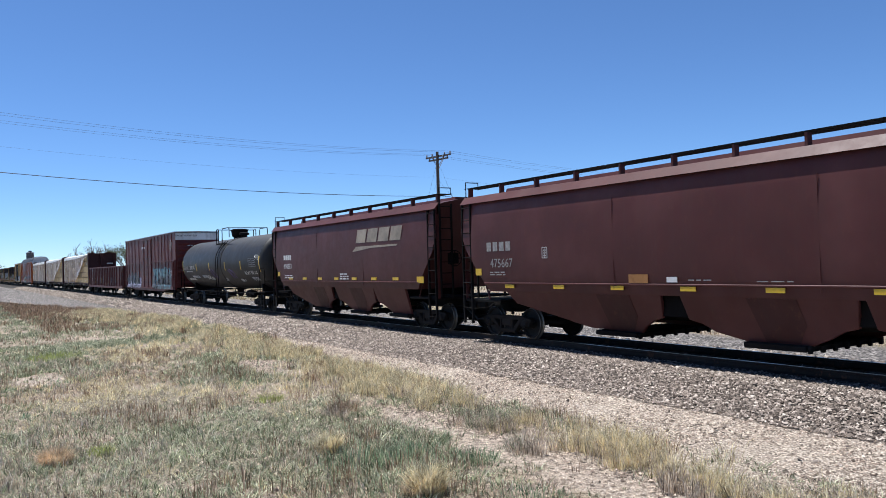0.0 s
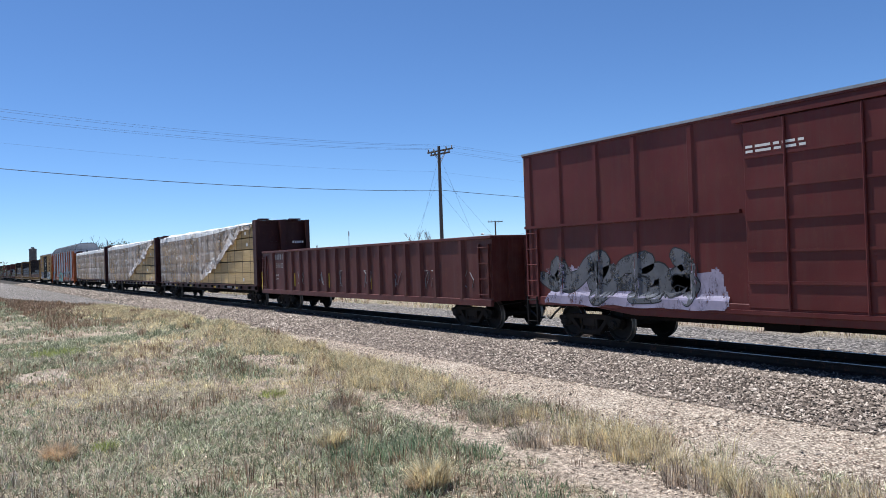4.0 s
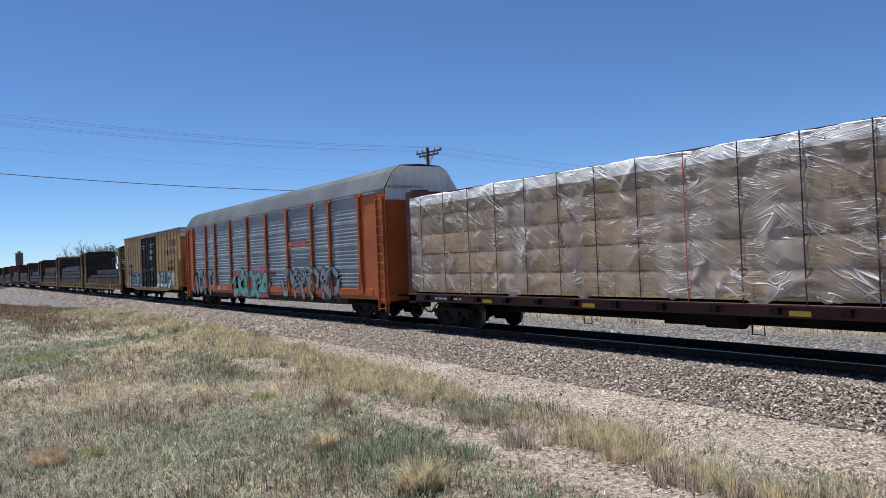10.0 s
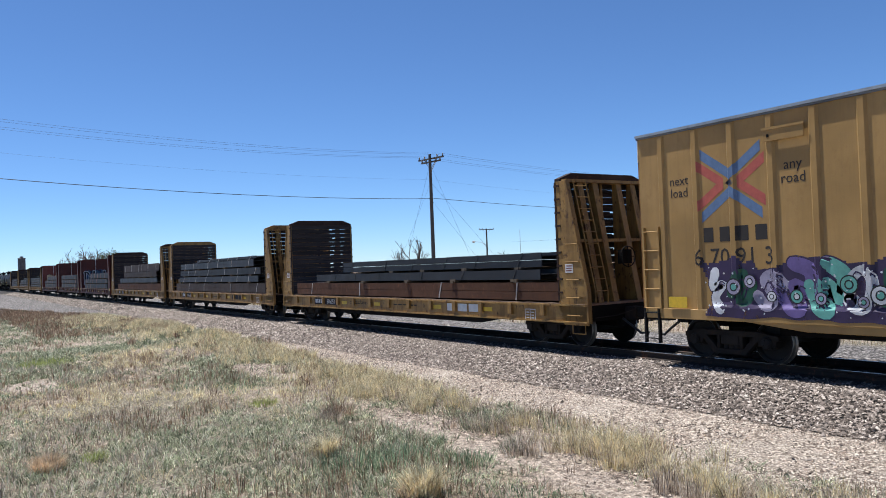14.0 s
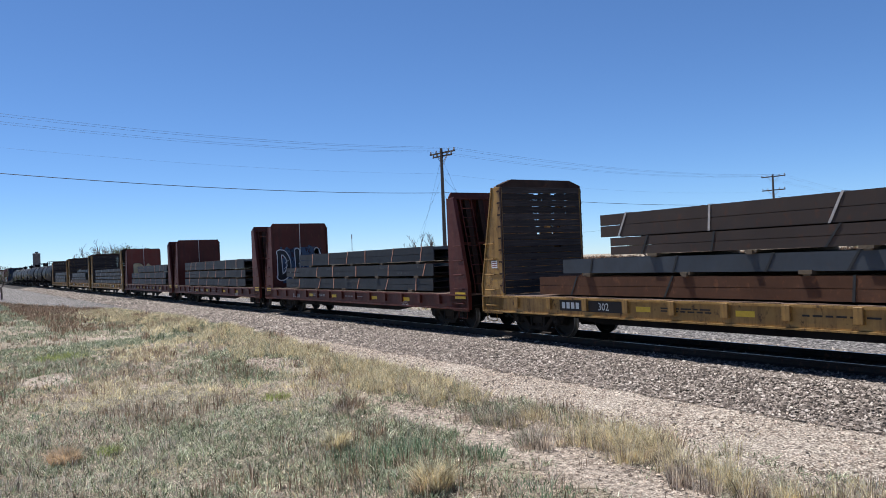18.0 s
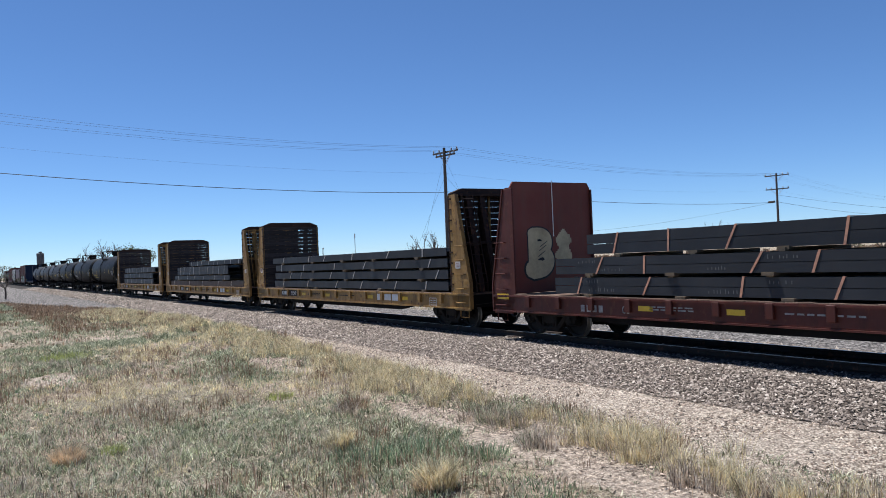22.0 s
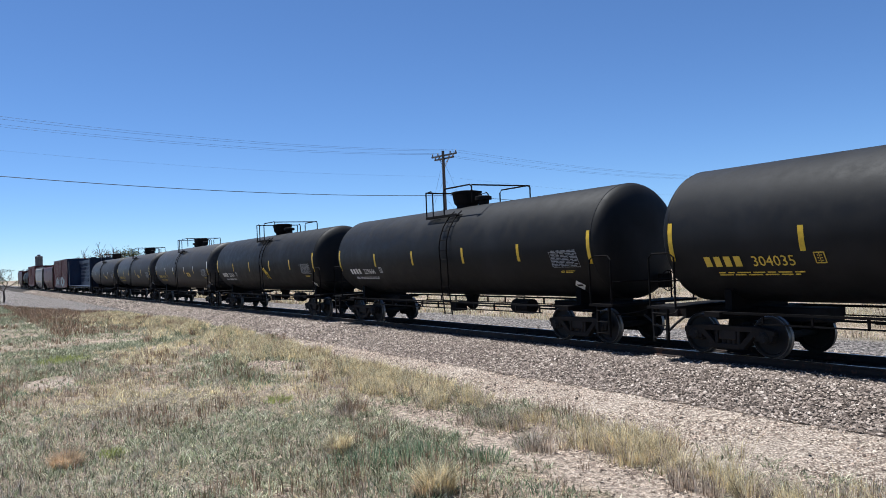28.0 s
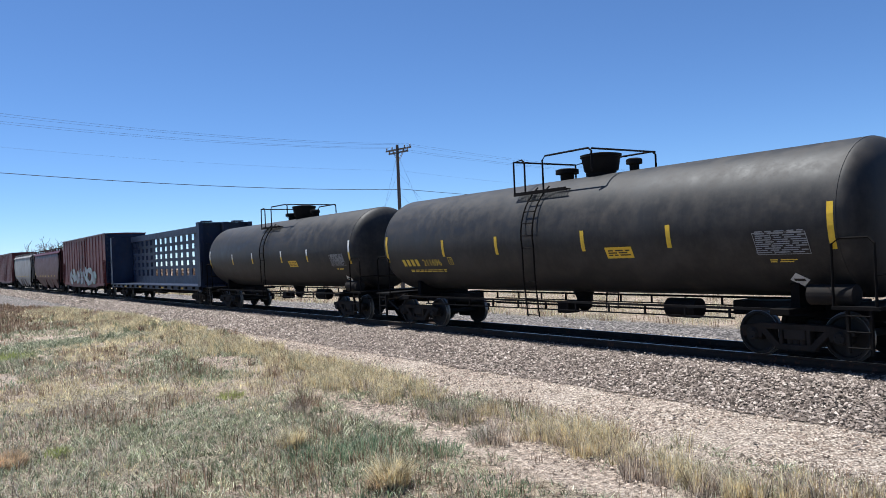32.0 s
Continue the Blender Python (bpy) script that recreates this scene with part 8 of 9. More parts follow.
c = roll(gondola_car(20.15, "weathered dark red low-sided gondola car with ribs"), 146.0)
bars(c, -8.3, 2.42, -1.505, (0.22, 0.22, 0.22, 0.22), 0.25, M["chalkink"], 0.1)
lettering(c, "518102", 0.33, (-7.7, -1.506, 2.02), M["chalkink"])
lettering(c, "213700", 0.12, (-7.0, -1.506, 1.62), M["ink"])
lettering(c, "LD LMT", 0.12, (-8.0, -1.506, 1.62), M["ink"])
lettering(c, "LT WT", 0.12, (-8.05, -1.506, 1.45), M["ink"])
for i in range(7):
    scrawl(c, -5.4 + i * 2.3, 1.2, -1.51, 0.8, 0.7, M["silver"], 60 + i)

BEAMS = [(123.75, 22.3, 1), (99.8, 22.1, 2), (75.75, 22.3, 3)]
for u, L, k in BEAMS:
    c = roll(center_beam(L, M["beam"], "dark red centerbeam car loaded with wrapped lumber"), u)
    small_print(c, -9.5, 0.95, -1.506, 1, 1.6, M["ink"], 0.06, k)
    small_print(c, 5.5, 0.95, -1.506, 1, 1.2, M["ink"], 0.06, k + 5)
    panel_box(c, 7.0, 0.82, -1.507, 0.5, 0.3, M["ink"])
    s = Shape()
    for i in range(5):
        s.box(L / 2 + 0.002, L / 2 + 0.006, 0.5 + 0.13 * i, 0.6 + 0.13 * i, 3.3, 3.42)
    part("marking", s, M["ink"], c)
    if k == 2:
        p_ = Shape().box(-9.6, -8.6, -1.56, -1.545, 0.85, 1.08).box(-8.2, -6.6, -1.56, -1.545, 0.85, 1.08)
        p_ = part("number_board", p_, M["ink"], c)
        bars(p_, -9.35, 0.89, -1.562, (0.18, 0.18), 0.15, M["dink"], 0.08)
        bars(p_, -8.05, 0.89, -1.562, (0.15,) * 6, 0.15, M["dink"], 0.08)
h1, h2, h3 = 11.15, 11.05, 11.15
lumber_load(123.75, -h1 + 0.55, h1 - 0.55, 1.14, 4.28, 21)
lumber_load(99.8, -h2 + 0.55, h2 - 0.55, 1.14, 4.28, 22)
lumber_load(75.75, -h3 + 0.55, h3 - 0.55, 1.14, 4.3, 23, 5, red="redink")


def step_line(points, seed):
    def low(x):
        for (a, za), (b, zb) in zip(points, points[1:]):
            if x <= b:
                t = max(0.0, (x - a) / (b - a))
                return za + (zb - za) * t + 0.16 * noise.noise((x * 1.4, seed, 0)) + 0.08 * noise.noise((x * 4.5, seed, 5))
        return points[-1][1]
    return low


film_wrap(123.75, -h1 + 0.2, h1 - 0.5, 1.14, 4.36, step_line([(-h1, 1.15), (-0.4, 1.15), (2.5, 1.72), (3.7, 2.05), (5.0, 2.5), (6.4, 3.1), (7.7, 3.5), (8.7, 4.0), (h1, 4.2)], 3), 3.0, "torn milky plastic wrap draped over a lumber load")
film_wrap(99.8, -h2 + 0.2, h2 - 0.5, 1.14, 4.36, step_line([(-h2, 1.15), (-0.7, 1.15), (1.6, 1.6), (2.75, 1.85), (4.0, 2.35), (5.2, 2.55), (6.4, 2.85), (7.6, 3.0), (8.8, 3.7), (h2, 4.2)], 5), 7.0, "torn milky plastic wrap hanging loose over a lumber load")
film_wrap(75.75, -h3 + 0.3, h3 - 0.5, 1.14, 4.3, step_line([(-h3, 1.2), (h3, 1.2)], 8), 11.0, "tight shiny plastic wrap covering a whole lumber load", 0.12)

c = roll(auto_rack(26.8, "orange auto rack car with galvanised screens and white roof, spray painted"), 49.85)
RACK = dict(ribs=RACK_POSTS, rib=(0.1, 0.14, 0.068), fat=0.15, deep=0.05, sharp=True)
graffiti(c, -11.75, -7.85, 0.74, 2.2, -1.563, 4, M["silver"], M["blackspray"], 31, None, word="ACET", **{**RACK, "fat": 0.16, "deep": 0.06})
graffiti(c, -4.1, 1.65, 0.7, 2.05, -1.563, 5, M["mint"], M["blackspray"], 32, M["pink"], cloud_box=(-4.4, 1.9, 0.72, 2.1), **{**RACK, "fat": 0.2})
graffiti(c, 3.3, 8.3, 0.75, 2.05, -1.563, 5, M["silver"], M["blackspray"], 33, None, **{**RACK, "fat": 0.13})
graffiti(c, 7.9, 9.4, 0.75, 2.1, -1.563, 1, M["silver"], M["blackspray"], 36, M["blackspray"], cloud_box=(7.6, 9.6, 0.75, 2.0), **{**RACK, "fat": 0.13})
scrawl(c, 1.6, 1.75, -1.56, 0.9, 0.2, M["dink"], 35)
lettering(c, "953392", 0.24, (-5.4, -1.585, 1.02), M["ink"])
bars(c, -7.0, 1.02, -1.585, (0.12,) * 4, 0.17, M["ink"], 0.07)
s = Shape()
for i in range(4):
    x = 4.25 + i * 0.55
    s.prism([(x, 3.1), (x + 0.46, 3.1), (x + 0.55, 3.28), (x + 0.09, 3.28)], "y", -1.63, -1.622)
s.prism([(4.1, 2.98), (6.5, 3.03), (6.5, 3.07), (4.1, 3.04)], "y", -1.63, -1.622)
part("emblem", s, M["redink"], c)
lettering(c, "EXCESS HEIGHT CAR", 0.16, (13.39, -0.75, 4.85), M["dink"], True)

ribsT = [-8.47, -7.55, -6.65, -5.75, -4.85, -3.95, -3.05, 3.0, 3.9, 4.8, 5.7, 6.6, 7.45, 8.3]
c = roll(box_car(18.3, M["ttx"], M["ttxend"], "yellow ribbed boxcar with black double doors, covered in spray paint", M["roof"], [(-2.5, -0.18), (-0.12, 2.2)], M["door"], ribsT, True), 25.82)
lettering(c, "Railcar Pooling", 0.52, (6.62, -1.606, 3.28), M["dink"])
lettering(c, "Experts", 0.52, (6.75, -1.606, 2.66), M["dink"])
bars(c, 5.75, 2.2, -1.604, (0.22, 0.2, 0.22, 0.24, 0.22, 0.3), 0.26, M["dink"], 0.07)
s = Shape()
s.box(6.05, 6.62, -1.606, -1.6, 3.84, 4.3).box(6.72, 7.24, -1.606, -1.6, 3.84, 4.3).box(7.34, 7.95, -1.606, -1.6, 3.84, 4.3)
part("emblem", s, M["rink"], c)
# crossed bands: two chevrons of each colour
for col, arms in (("redink", (((-7.5, 4.12), (-6.86, 3.7), (-7.5, 3.28)), ((-5.9, 4.12), (-6.54, 3.7), (-5.9, 3.28)))), ("bink", (((-7.42, 4.36), (-6.7, 3.87), (-5.98, 4.36)), ((-7.42, 3.04), (-6.7, 3.53), (-5.98, 3.04))))):
    for arm in arms:
        for k, ((ax, az), (bx, bz)) in enumerate(zip(arm, arm[1:])):
            y = -1.6045 - 0.0008 * k
            part("emblem", Shape().prism([(ax, az - 0.11), (ax, az + 0.11), (bx, bz + 0.11), (bx, bz - 0.11)], "y", y - 0.001, y), M[col], c)
part("emblem", Shape().prism([(-6.82, 3.7), (-6.7, 3.62), (-6.58, 3.7), (-6.7, 3.78)], "y", -1.6035, -1.6025), M["bink"], c)
lettering(c, "next", 0.28, (-8.0, -1.606, 3.78), M["dink"])
lettering(c, "load", 0.28, (-8.0, -1.606, 3.52), M["dink"])
lettering(c, "any", 0.28, (-5.3, -1.606, 3.82), M["dink"])
lettering(c, "road", 0.28, (-5.3, -1.606, 3.56), M["dink"])
bars(c, -7.4, 2.52, -1.604, (0.24, 0.24, 0.28, 0.26), 0.3, M["dink"], 0.16)
lettering(c, "6 70 91 3", 0.5, (-6.7, -1.606, 2.04), M["dink"])
graffiti(c, -7.4, -2.6, 0.98, 2.1, -1.524, 8, [M["whitespray"], M["gren"], M["lilac"], M["violet"], M["mint"]], M["plum"], 41, M["plum"], ribsT, sill=(1.13, 0.052), fat=0.22, deep=0.03, cloud_box=(-7.75, -2.4, 0.98, 2.1))
spray_rings(c, -6.9, -2.9, 1.15, 1.95, 61)
graffiti(c, 2.4, 7.45, 0.96, 2.2, -1.524, 5, M["whitespray"], M["blackspray"], 42, M["gren"], ribsT, sill=(1.13, 0.052), fat=0.2, deep=0.03, cloud_box=(2.05, 7.5, 0.98, 2.15), word="BELCH")
for i in range(3):
    scrawl(c, 0.4 + 0.2 * i, 3.0 + 0.45 * i, -1.6, 1.1, 0.35, M["ink"], 70 + i)
small_print(c, -1.9, 4.1, -1.6, 3, 1.0, M["ink"], 0.05, 9)
small_print(c, -2.0, 2.3, -1.6, 3, 1.5, M["chalkink"], 0.04, 10)
small_print(c, 0.5, 2.4, -1.6, 3, 1.3, M["chalkink"], 0.04, 11)
part("lock_rod", Shape().box(-1.1, -0.95, -1.6, -1.596, 1.5, 1.7).box(1.0, 1.15, -1.6, -1.596, 1.5, 1.7), M["ink"], c)
lettering(c, "EXCESS HEIGHT CAR", 0.15, (9.175, -0.8, 4.66), M["dink"], True)
panel_box(c, 7.5, 1.5, -1.6, 0.42, 0.4, M["ink"])
drape(c, ribsT, (-2.6, 2.3))
for x in (4.93, -5.85):
    plate = part("hinged_plate", Shape().box(x, x + 0.85, -1.6, -1.575, 4.38, 4.62), M["ttx"], c, bevel=0.006)
    part("plate_lip", Shape().box(x - 0.02, x + 0.87, -1.615, -1.6, 4.6, 4.65), M["ttx"], plate)
    part("plate_bolt", Shape().box(x + 0.08, x + 0.13, -1.606, -1.6, 4.46, 4.52), M["under"], plate)
part("corner_stripe", Shape().box(9.0, 9.14, -1.529, -1.522, 1.1, 2.15), M["yell"], c)
part("yellow_label", Shape().box(6.95, 7.35, -1.6, -1.592, 1.45, 1.62), M["yell"], c)
part("yellow_label", Shape().box(-8.35, -7.85, -1.6, -1.592, 1.15, 1.38), M["yell"], c)
part("dark_decal", Shape().box(7.58, 7.72, -1.606, -1.601, 1.55, 1.75).box(7.76, 7.86, -1.606, -1.601, 1.55, 1.75), M["bink"], c)
on_end = Shape()
for k in range(4):
    on_end.box(9.172, 9.176, 0.35 + 0.16 * k, 0.46 + 0.16 * k, 4.66, 4.76)
part("stencilled_data", on_end, M["dink"], c)

flat_y = flat_car(20.45, M["yellow"], "rusty yellow bulkhead flat car with plank bulkheads, loaded with steel", True)
flat_r = flat_car(18.8, M["flatred"], "dark red bulkhead flat car with steel bulkheads, loaded with beams", False)
CENTRES = [(4.6, 0, "606053"), (-17.2, 0, "806595"), (-38.98, 0, "302"), (-59.43, 1, "40"), (-79.2, 1, "545123"), (-98.95, 1, "06"), (-119.85, 0, "91549"), (-141.76, 0, "80190"), (-163.8, 0, "808224")]
for n_, (u, red, num) in enumerate(CENTRES):
    src = flat_r if red else flat_y
    c = roll(src if n_ in (0, 3) else copy_thing(src, Matrix()), u)
    FLATS = (FLATS + [c]) if n_ else [c]
for c, (u, red, num) in zip(FLATS, CENTRES):
    if red:
        lettering(c, num, 0.26, (-3.95, -1.526, 0.78), M["chalkink"])
        bars(c, -5.55, 0.78, -1.525, (0.14,) * 4, 0.17, M["chalkink"], 0.08)
        bh = -9.4 + 1.0
        part("tie_line", Shape().box(bh - 0.08 + 0.09, bh + 0.016, 0.0, 0.03, 2.8, 4.45), M["ink"], c)
        part("reflector", Shape().box(9.4 - 0.75, 9.4 - 0.15, -1.53, -1.522, 1.0, 1.2), M["yell"], c)
        part("reflector", Shape().box(-9.4 + 0.2, -9.4 + 0.75, -1.53, -1.522, 1.02, 1.18), M["yell"], c)
    else:
        k = {-38.98: -6.35, -141.76: -5.27}.get(u, -6.3)
        part("number_panel", Shape().box(k - 0.35, k + 1.95, -1.527, -1.521, 0.8, 1.08), M["dink"], c)
        bars(c, k - 0.25, 0.86, -1.528, (0.12,) * 4, 0.16, M["ink"], 0.06)
        lettering(c, num, 0.26, (k + 1.3, -1.53, 0.85), M["ink"])
        part("emblem", Shape().box(3.8, 4.3, -1.527, -1.521, 0.82, 1.05).box(4.4, 4.9, -1.527, -1.521, 0.82, 1.05).box(5.0, 5.5, -1.527, -1.521, 0.82, 1.05), M["ink"] if u > 0 or u < -118 else M["dink"], c)
    for ob in (c,):
        for o in ob.children_recursive:
            if o.name.split(".")[0] == "wheelset" and all(o != w_ for w_, _ in AXLES):
                AXLES.append((o, 1 if o.location.x > 0 else -1))
    small_print(c, -3.2, 0.95, -1.525, 2, 1.4, M["chalkink"] if red else M["dink"], 0.032, int(abs(u)))
    small_print(c, 0.3, 0.92, -1.525, 1, 1.6, M["chalkink"] if red else M["dink"], 0.035, int(abs(u)) + 1)
# one car's bulkhead frames take the darker material of the caps
dark_frames = {}
for o in FLATS[6].children_recursive:
    if o.name.split(".")[0] in ("back_post", "cross_beam", "end_ladder"):
        if o.data not in dark_frames:
            dark_frames[o.data] = o.data.copy()
            dark_frames[o.data].materials[0] = M["rustcap"]
        o.data = dark_frames[o.data]
for o in FLATS[1].children_recursive:
    if o.name.split(".")[0] == "cap_plate":
        o.data = o.data.copy()
        o.data.materials[0] = M["yellow"]
# the lowest planks of one bulkhead are gone
gone = [o for o in FLATS[1].children if o.name.split(".")[0] == "bulkhead" and o.data.vertices[0].co.x < 0]
for bh in gone:
    low_ = [o for o in bh.children if o.name.split(".")[0] == "plank" and max(v.co.z for v in o.data.vertices) < 2.05]
    for o in low_:
        bpy.data.objects.remove(o)
# sprayed letters on two bulkhead faces, which look towards the front of the train
graffiti(FLATS[3], -1.3, 1.4, 1.62, 3.1, -8.398, 3, M["blackspray"], M["whitespray"], 91, M["navy"], end=True, fat=0.14, deep=0.055, word="DLA", cloud_box=(-1.35, 1.4, 1.4, 3.2))
M["brick"] = paint("faded_brick_red_paint", (0.15, 0.035, 0.024), (0.12, 0.06, 0.045), 0.55, 0.35, 0.4, RUST, 0.3)
for o in FLATS[5].children:
    if o.name.split(".")[0] == "bulkhead" and o.data.vertices[0].co.x < 0:
        o.data = o.data.copy()
        o.data.materials[0] = M["brick"]
graffiti(FLATS[5], -1.15, 0.15, 1.6, 3.15, -8.396, 1, M["cream"], M["blackspray"], 92, M["cream"], end=True, fat=0.2, deep=0.06, word="B", cloud_box=(-0.2, 0.95, 1.95, 3.05))

# steel on the flat cars: bottom tiers first
ST, PA, RU, BR = M["steel"], M["palesteel"], M["rusty"], M["brownsteel"]


def tier(u, a, b, z0, z1, rows, mat, label, seed, count=4, y0=-1.42, width=0.69, strap="strap", n=6, blocks=True, chalk=False):
    return beam_bundle(u, a - u, b - u, z0, rows, count, (z1 - z0) / rows, width, mat, label, y0, 0.25, strap, seed, n, blocks, chalk)


u = 4.6
tier(u, -4.2, 13.75, 1.2, 1.69, 2, RU, "rust-brown steel beams lying on a flat car deck", 1, n=4, blocks=False)
tier(u, -2.0, 12.9, 1.76, 2.04, 1, ST, "dark grey steel beams strapped on a flat car", 2, strap="rubber")
tier(u, 0.0, 12.6, 2.1, 2.5, 2, ST, "dark grey rounded steel beams strapped on top of a load", 3, 3, -1.1, strap="rubber")
u = -17.2
tier(u, -25.75, -8.4, 1.2, 1.68, 2, BR, "brown steel beams lying on a flat car deck", 4, n=4, blocks=False)
tier(u, -24.9, -9.4, 1.76, 2.08, 2, PA, "grey steel beams strapped on a flat car", 5)
tier(u, -24.6, -9.0, 2.15, 2.5, 2, ST, "dark grey steel beams strapped on a flat car", 6)
tier(u, -24.5, -10.0, 2.57, 2.93, 2, PA, "grey steel beams strapped on top of a load", 7)
tier(u, -20.5, -9.5, 2.96, 3.1, 1, ST, "thin dark steel plates on top of a load", 8, blocks=False)
u = -38.98
tier(u, -46.6, -30.1, 1.2, 1.68, 2, RU, "rust-orange steel beams lying on a flat car deck", 9, n=5, strap="rubber", blocks=False)
tier(u, -45.6, -31.5, 1.76, 2.13, 1, PA, "pale grey steel beams strapped on a flat car", 10, strap="rubber")
tier(u, -43.8, -31.6, 2.2, 2.62, 2, BR, "brown steel beams strapped on a flat car", 11, strap="rubber")
tier(u, -44.2, -31.0, 2.64, 3.2, 2, BR, "brown steel beams overhanging the load below", 12, 3, -1.35, blocks=False)
for u, seed, st in ((-59.43, 20, "strapr"), (-79.2, 30, "strapr"), (-98.95, 40, "strapr")):
    a, b = {-59.43: (-66.1, -52.3), -79.2: (-85.95, -72.5), -98.95: (-105.6, -92.0)}[u]
    tier(u, a, b, 1.22, 1.64, 2, ST, "blue-grey steel beams with pale chalk marks on a flat car", seed + 1, strap=st, chalk=True)
    tier(u, a + 0.05, b + 0.05, 1.72, 2.14, 2, ST, "blue-grey steel beams with pale chalk marks on a flat car", seed + 2, strap=st, chalk=True)
    o = 0.0 if u == -79.2 else 0.9
    tier(u, a + o, b - (0.2 if u == -79.2 else 1.2 if u == -98.95 else 0.5), 2.22, 2.74, 2, ST, "blue-grey steel beams strapped on top of a load", seed + 3, 4 if u == -79.2 else 3, -1.4 if u == -79.2 else -1.05, strap=st)
u = -119.85
for k, z in enumerate((1.22, 1.6, 1.98)):
    tier(u, -127.7 + 0.1 * k, -111.05, z, z + 0.3, 1, ST, "dark steel beams in thin tiers with timber blocks", 50 + k)
tier(u, -127.9, -111.1, 2.36, 2.64, 1, ST, "dark steel beams strapped on top of a load", 54)
u = -141.76
tier(u, -151.05, -132.8, 1.18, 1.49, 1, BR, "brown-grey steel beams lying on a flat car deck", 60, n=5)
tier(u, -149.55, -135.6, 1.56, 1.84, 1, ST, "dark steel beams strapped on a flat car", 61)
tier(u, -148.65, -135.9, 1.9, 2.42, 2, ST, "dark steel beams strapped on a flat car", 62, n=9)
tier(u, -146.8, -134.7, 2.5, 2.78, 1, ST, "dark steel beams strapped on top of a load", 63, 3, -1.0, n=9)
u = -163.8
tier(u, -170.7, -157.3, 1.22, 1.62, 2, ST, "dark steel beams with open ends on a flat car", 70)
tier(u, -170.7, -157.5, 1.7, 2.1, 2, ST, "dark steel beams with open ends on a flat car", 71)
tier(u, -170.3, -156.5, 2.18, 2.6, 2, ST, "dark steel beams strapped on top of a load", 72, n=8)

# seconds column: number, its ink, kind of fittings
TANKS = [(-184.4, 16.2, "304035", "yink", "n"), (-202.3, 16.2, "229666", "ink", "g"), (-220.5, 16.2, "229639", "ink", "g"), (-238.2, 16.2, "212100", "yink", "u"), (-256.15, 16.2, "211696", "yink", "u"), (-274.05, 16.2, "", "ink", "u")]
FITTINGS = {"n": dict(manway=0.75, rungs=-0.55, valves=((-0.5, 0.32), (1.8, 0.2)), deck=(-1.6, 2.3), stripes="yell"),
            "g": dict(manway=-0.1, rungs=0.75, valves=((0.9, 0.28),), deck=(-0.9, 1.95), stripes="yell"),
            "u": dict(stripes="two", manway=0.8, rungs=-0.4, valves=((-0.45, 0.32), (1.9, 0.2)), deck=(-1.3, 1.6), marks=(-4.35, -1.8, 1.5, 4.05))}
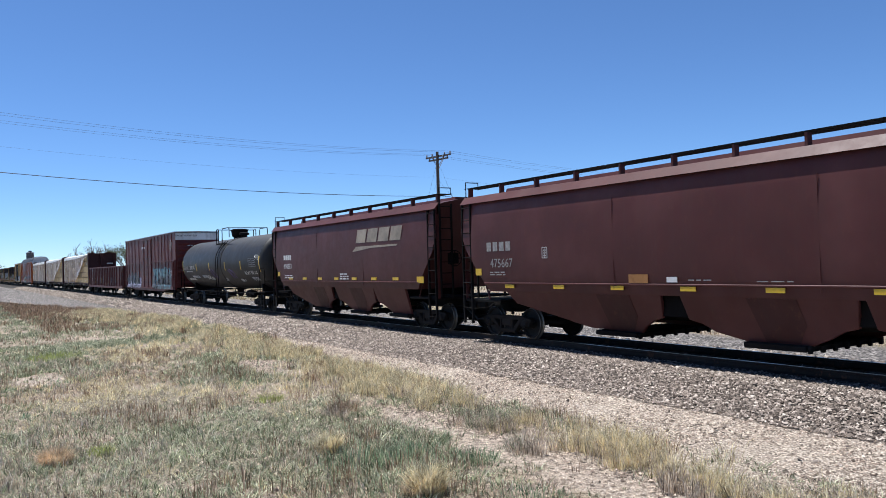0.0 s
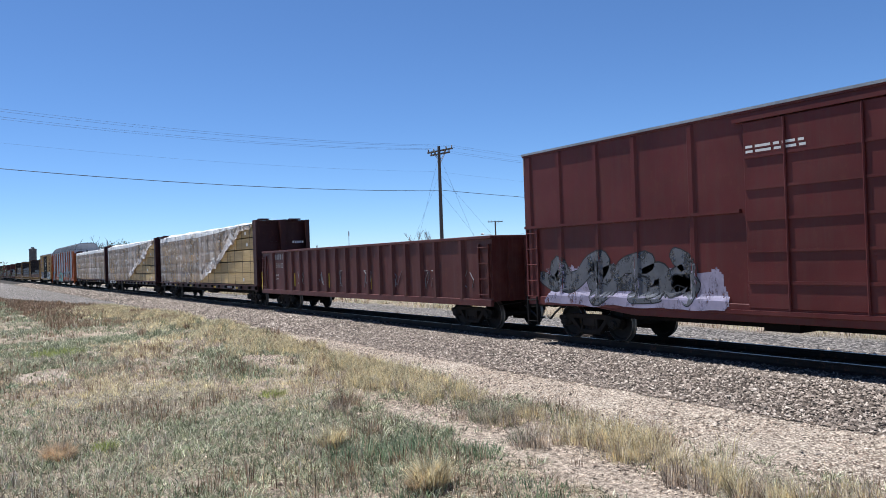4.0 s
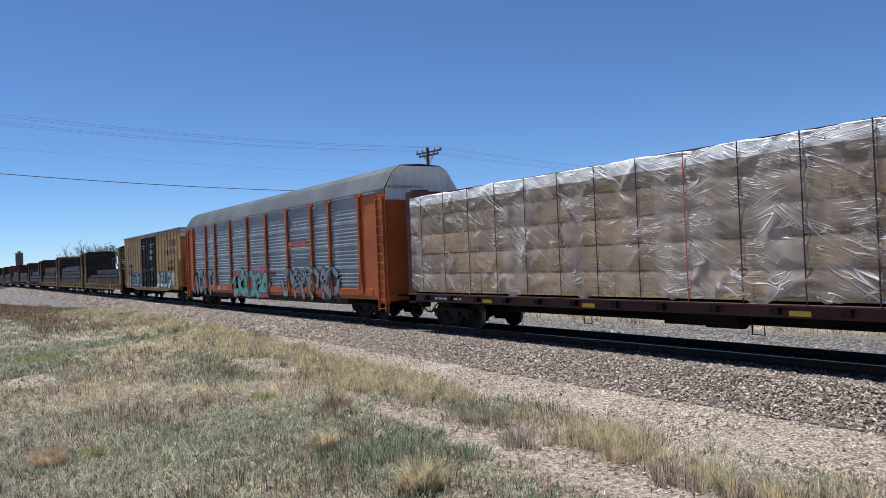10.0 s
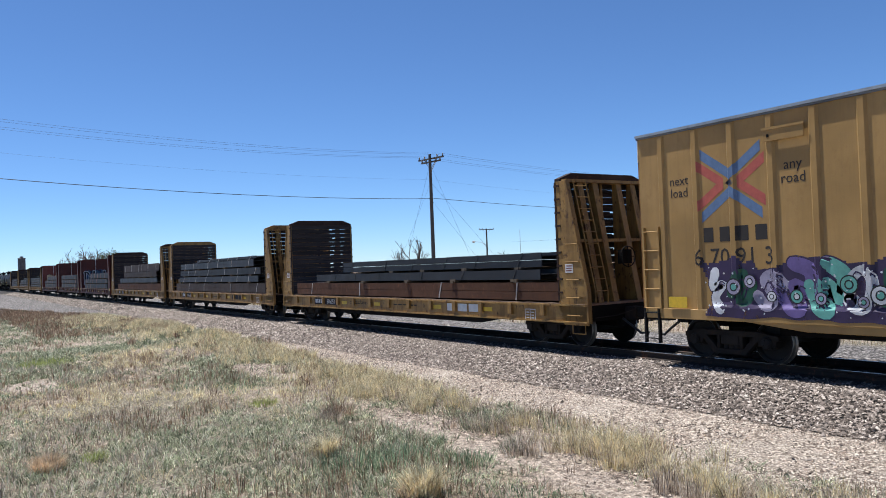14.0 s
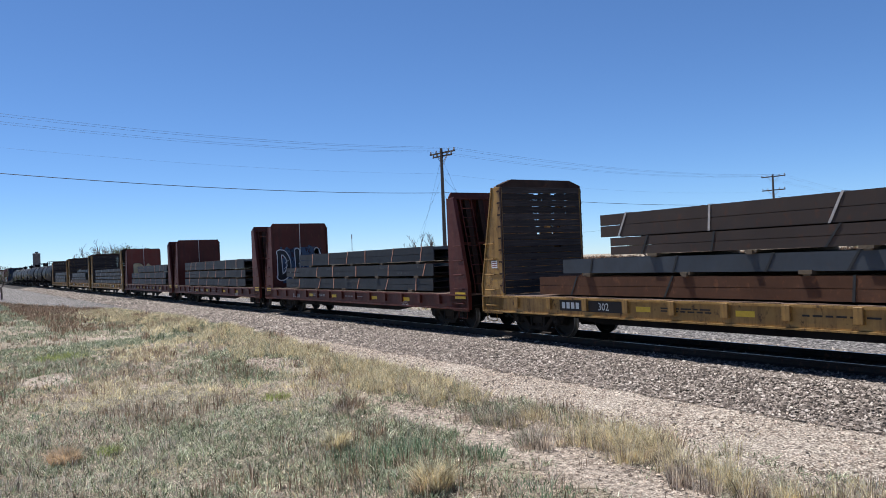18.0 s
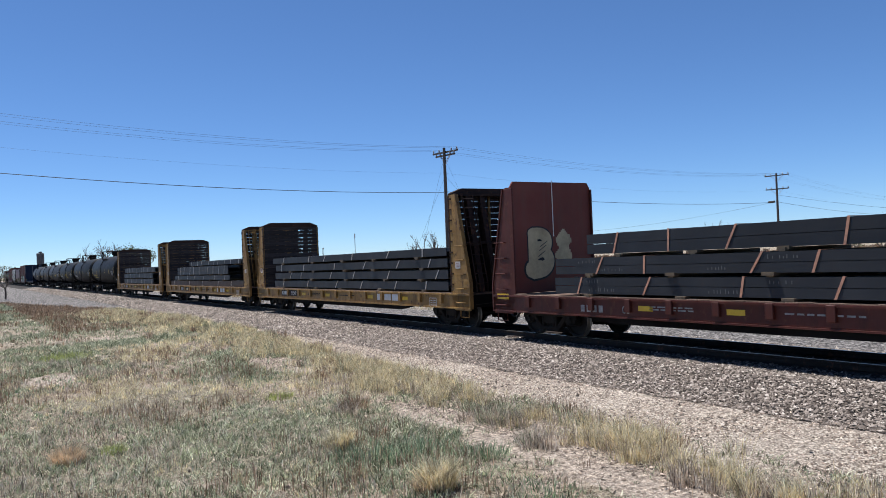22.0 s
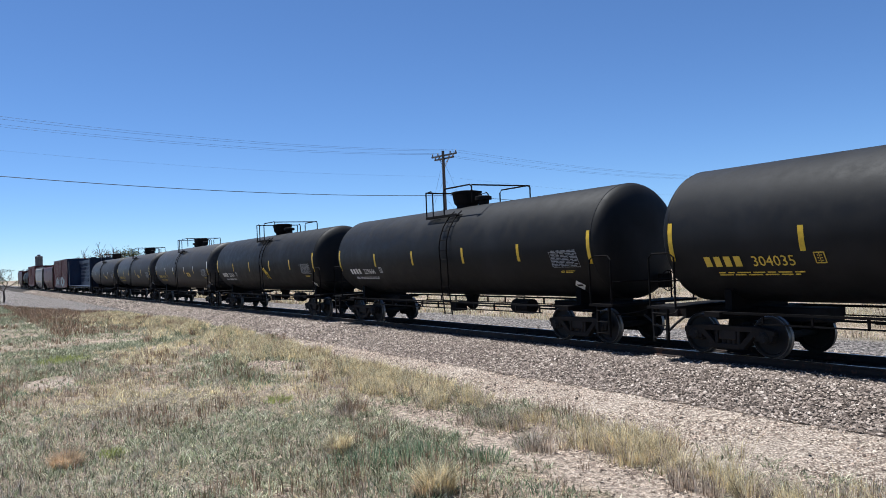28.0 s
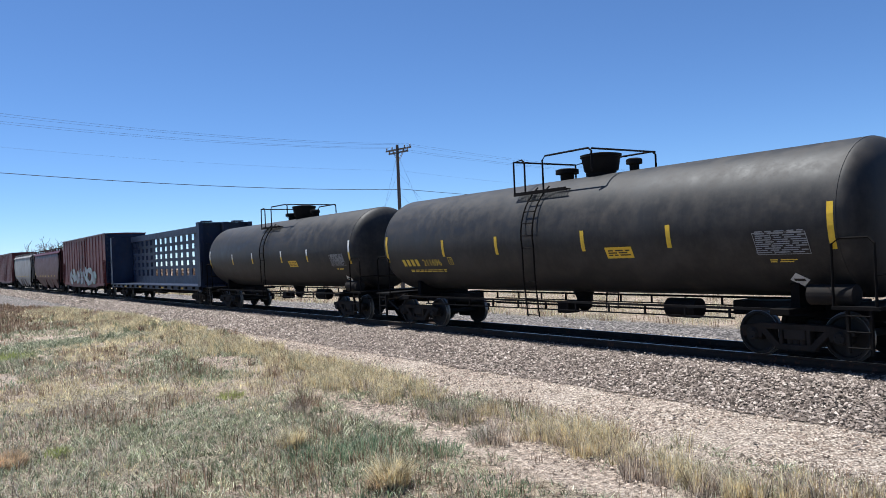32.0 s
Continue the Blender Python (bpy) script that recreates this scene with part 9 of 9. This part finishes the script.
for u, L_, num, ink, kind_ in TANKS:
    c = roll(tank_car(L_, M["dusty" if kind_ == "u" else "black"], ("dust-greyed " if kind_ == "u" else "") + "black tank car with yellow reflective marks and crown platform", **{**FITTINGS[kind_], **({"stripes": "yell"} if num == "211696" else {})}), u)
    if num:
        on_shell(bars(c, 0, 0, 0, (0.16,) * 4, 0.24, M[ink], 0.09), -6.75, 1.92)
        on_shell(lettering(c, num, 0.33, None, M[ink]), -5.1, 1.92)
        on_shell(small_print(c, 0, 0, 0, 2, 2.0, M[ink], 0.03, int(-u)), -6.5, 1.78)
        on_shell(panel_box(c, 0, 0, 0, 0.22, 0.24, M[ink]), -4.2, 1.95)
    on_shell(small_print(c, 0, 0, 0, 11, 1.05, M["silver"], 0.021, 4), L_ / 2 - 2.0, 2.42)
    on_shell(part("data_frame", Shape().box(0, 1.08, -0.003, 0, 0, 0.012).box(0, 1.08, -0.003, 0, 0.45, 0.462).box(0, 0.012, -0.003, 0, 0.012, 0.45).box(1.068, 1.08, -0.003, 0, 0.012, 0.45).box(0.36, 0.37, -0.003, 0, 0.012, 0.45), M["silver"], c), L_ / 2 - 2.02, 1.99)
    on_shell(small_print(c, 0, 0, 0, 2, 0.6, M["yink"], 0.022, 8), L_ / 2 - 1.8, 1.88)
    x = L_ / 2 - 1.4
    pl = on_shell(part("placard", Shape().prism([(-0.2, 0), (0, 0.2), (0.2, 0), (0, -0.2)], "y", -0.004, 0.0), M["ink"], c), x, 1.5)
    part("placard_bar", Shape().box(-0.11, 0.11, -0.008, -0.004, -0.035, 0.035), M["dink"], pl)
    if num == "229639":
        on_shell(scrawl(c, 0, 0, 0, 0.5, 0.75, M["yink"], 77), 0.95, 1.75)
    if kind_ == "u":
        lab = on_shell(part("warning_label", Shape().box(0, 0.8, -0.003, 0.0, 0, 0.28), M["yell"], c), 2.2, 2.0)
        small_print(lab, 0.08, 0.18, -0.004, 3, 0.65, M["dink"], 0.03, 3)
        part("reservoir", Shape().turned([(-0.45, 0.1), (-0.42, 0.19), (0.42, 0.19), (0.45, 0.1)], "x", 16, (L_ / 2 - 0.65, -1.22, 1.24)), M["truck"], c, smooth=True)
    else:
        s = Shape()
        for k in range(9):
            s.box(L_ / 2 - 0.12, L_ / 2 - 0.11, -0.1 + 0.1 * k, -0.03 + 0.1 * k, 3.05, 3.15)
c = roll(center_beam(21.2, M["blue"], "empty dark blue centerbeam car with slotted spine wall", True), -293.9)
c = roll(box_car(18.5, M["brown"], M["blue"], "faded red boxcar with graffiti and dark end", M["brown"], [(-1.5, 1.5)], M["brown"], [-8.2, -7, -5.8, -4.6, -3.4, -2.2, 2.2, 3.4, 4.6, 5.8, 7, 8.2]), -315.4)
graffiti(c, -5, 6, 1.0, 2.3, -1.6, 6, M["silver"], M["mint"], 81)
c = roll(hopper_car(16.8, M["hopper"], "brown covered hopper car towards the rear of the train"), -335.3)
c = roll(hopper_car(16.0, M["greyhop"], "grey covered hopper car towards the rear of the train"), -354.2)
far_box = box_car(17.0, M["brown"], M["brown"], "red boxcar far down the train", M["brown"], [(-1.5, 1.5)], M["brown"], [-7.5, -6, -4.5, -3, 3, 4.5, 6, 7.5])
roll(far_box, -373.0)
roll(tank_car(16.4, M["black"], "black tank car far down the train"), -391.5)
roll(hopper_car(16.6, M["hopper"], "brown covered hopper car far down the train"), -410.0)

# ---- movement ----


def run(t):
    """Metres the train has rolled, counted from the sixteenth second."""
    q = t - 16.0
    return 14.74 * q + 1.5885 * (q / 10) ** 2 + 0.278 * (q / 10) ** 3


def motions():
    times = [0, 0.5] + list(range(1, 32)) + [31.5, 32]
    for ob, u in TRAIN:
        walk(ob, [(t, pose(u + run(t), 0, 0)) for t in times])
    # wheels: every front axle shares one turning movement, every rear axle the other
    first = {}
    for ob, q in AXLES:
        if q not in first:
            steps = [i / 30 for i in range(0, 961)]
            walk(ob, [(t, pose(q * AXLE, 0, WHEEL_R) @ Matrix.Rotation(run(t) / WHEEL_R, 4, "Y")) for t in steps])
            first[q] = ob
        else:
            src = first[q].animation_data
            ob.rotation_mode = "QUATERNION"
            ad = ob.animation_data_create()
            ad.action = src.action
            ad.action_slot = src.action_slot


motions()
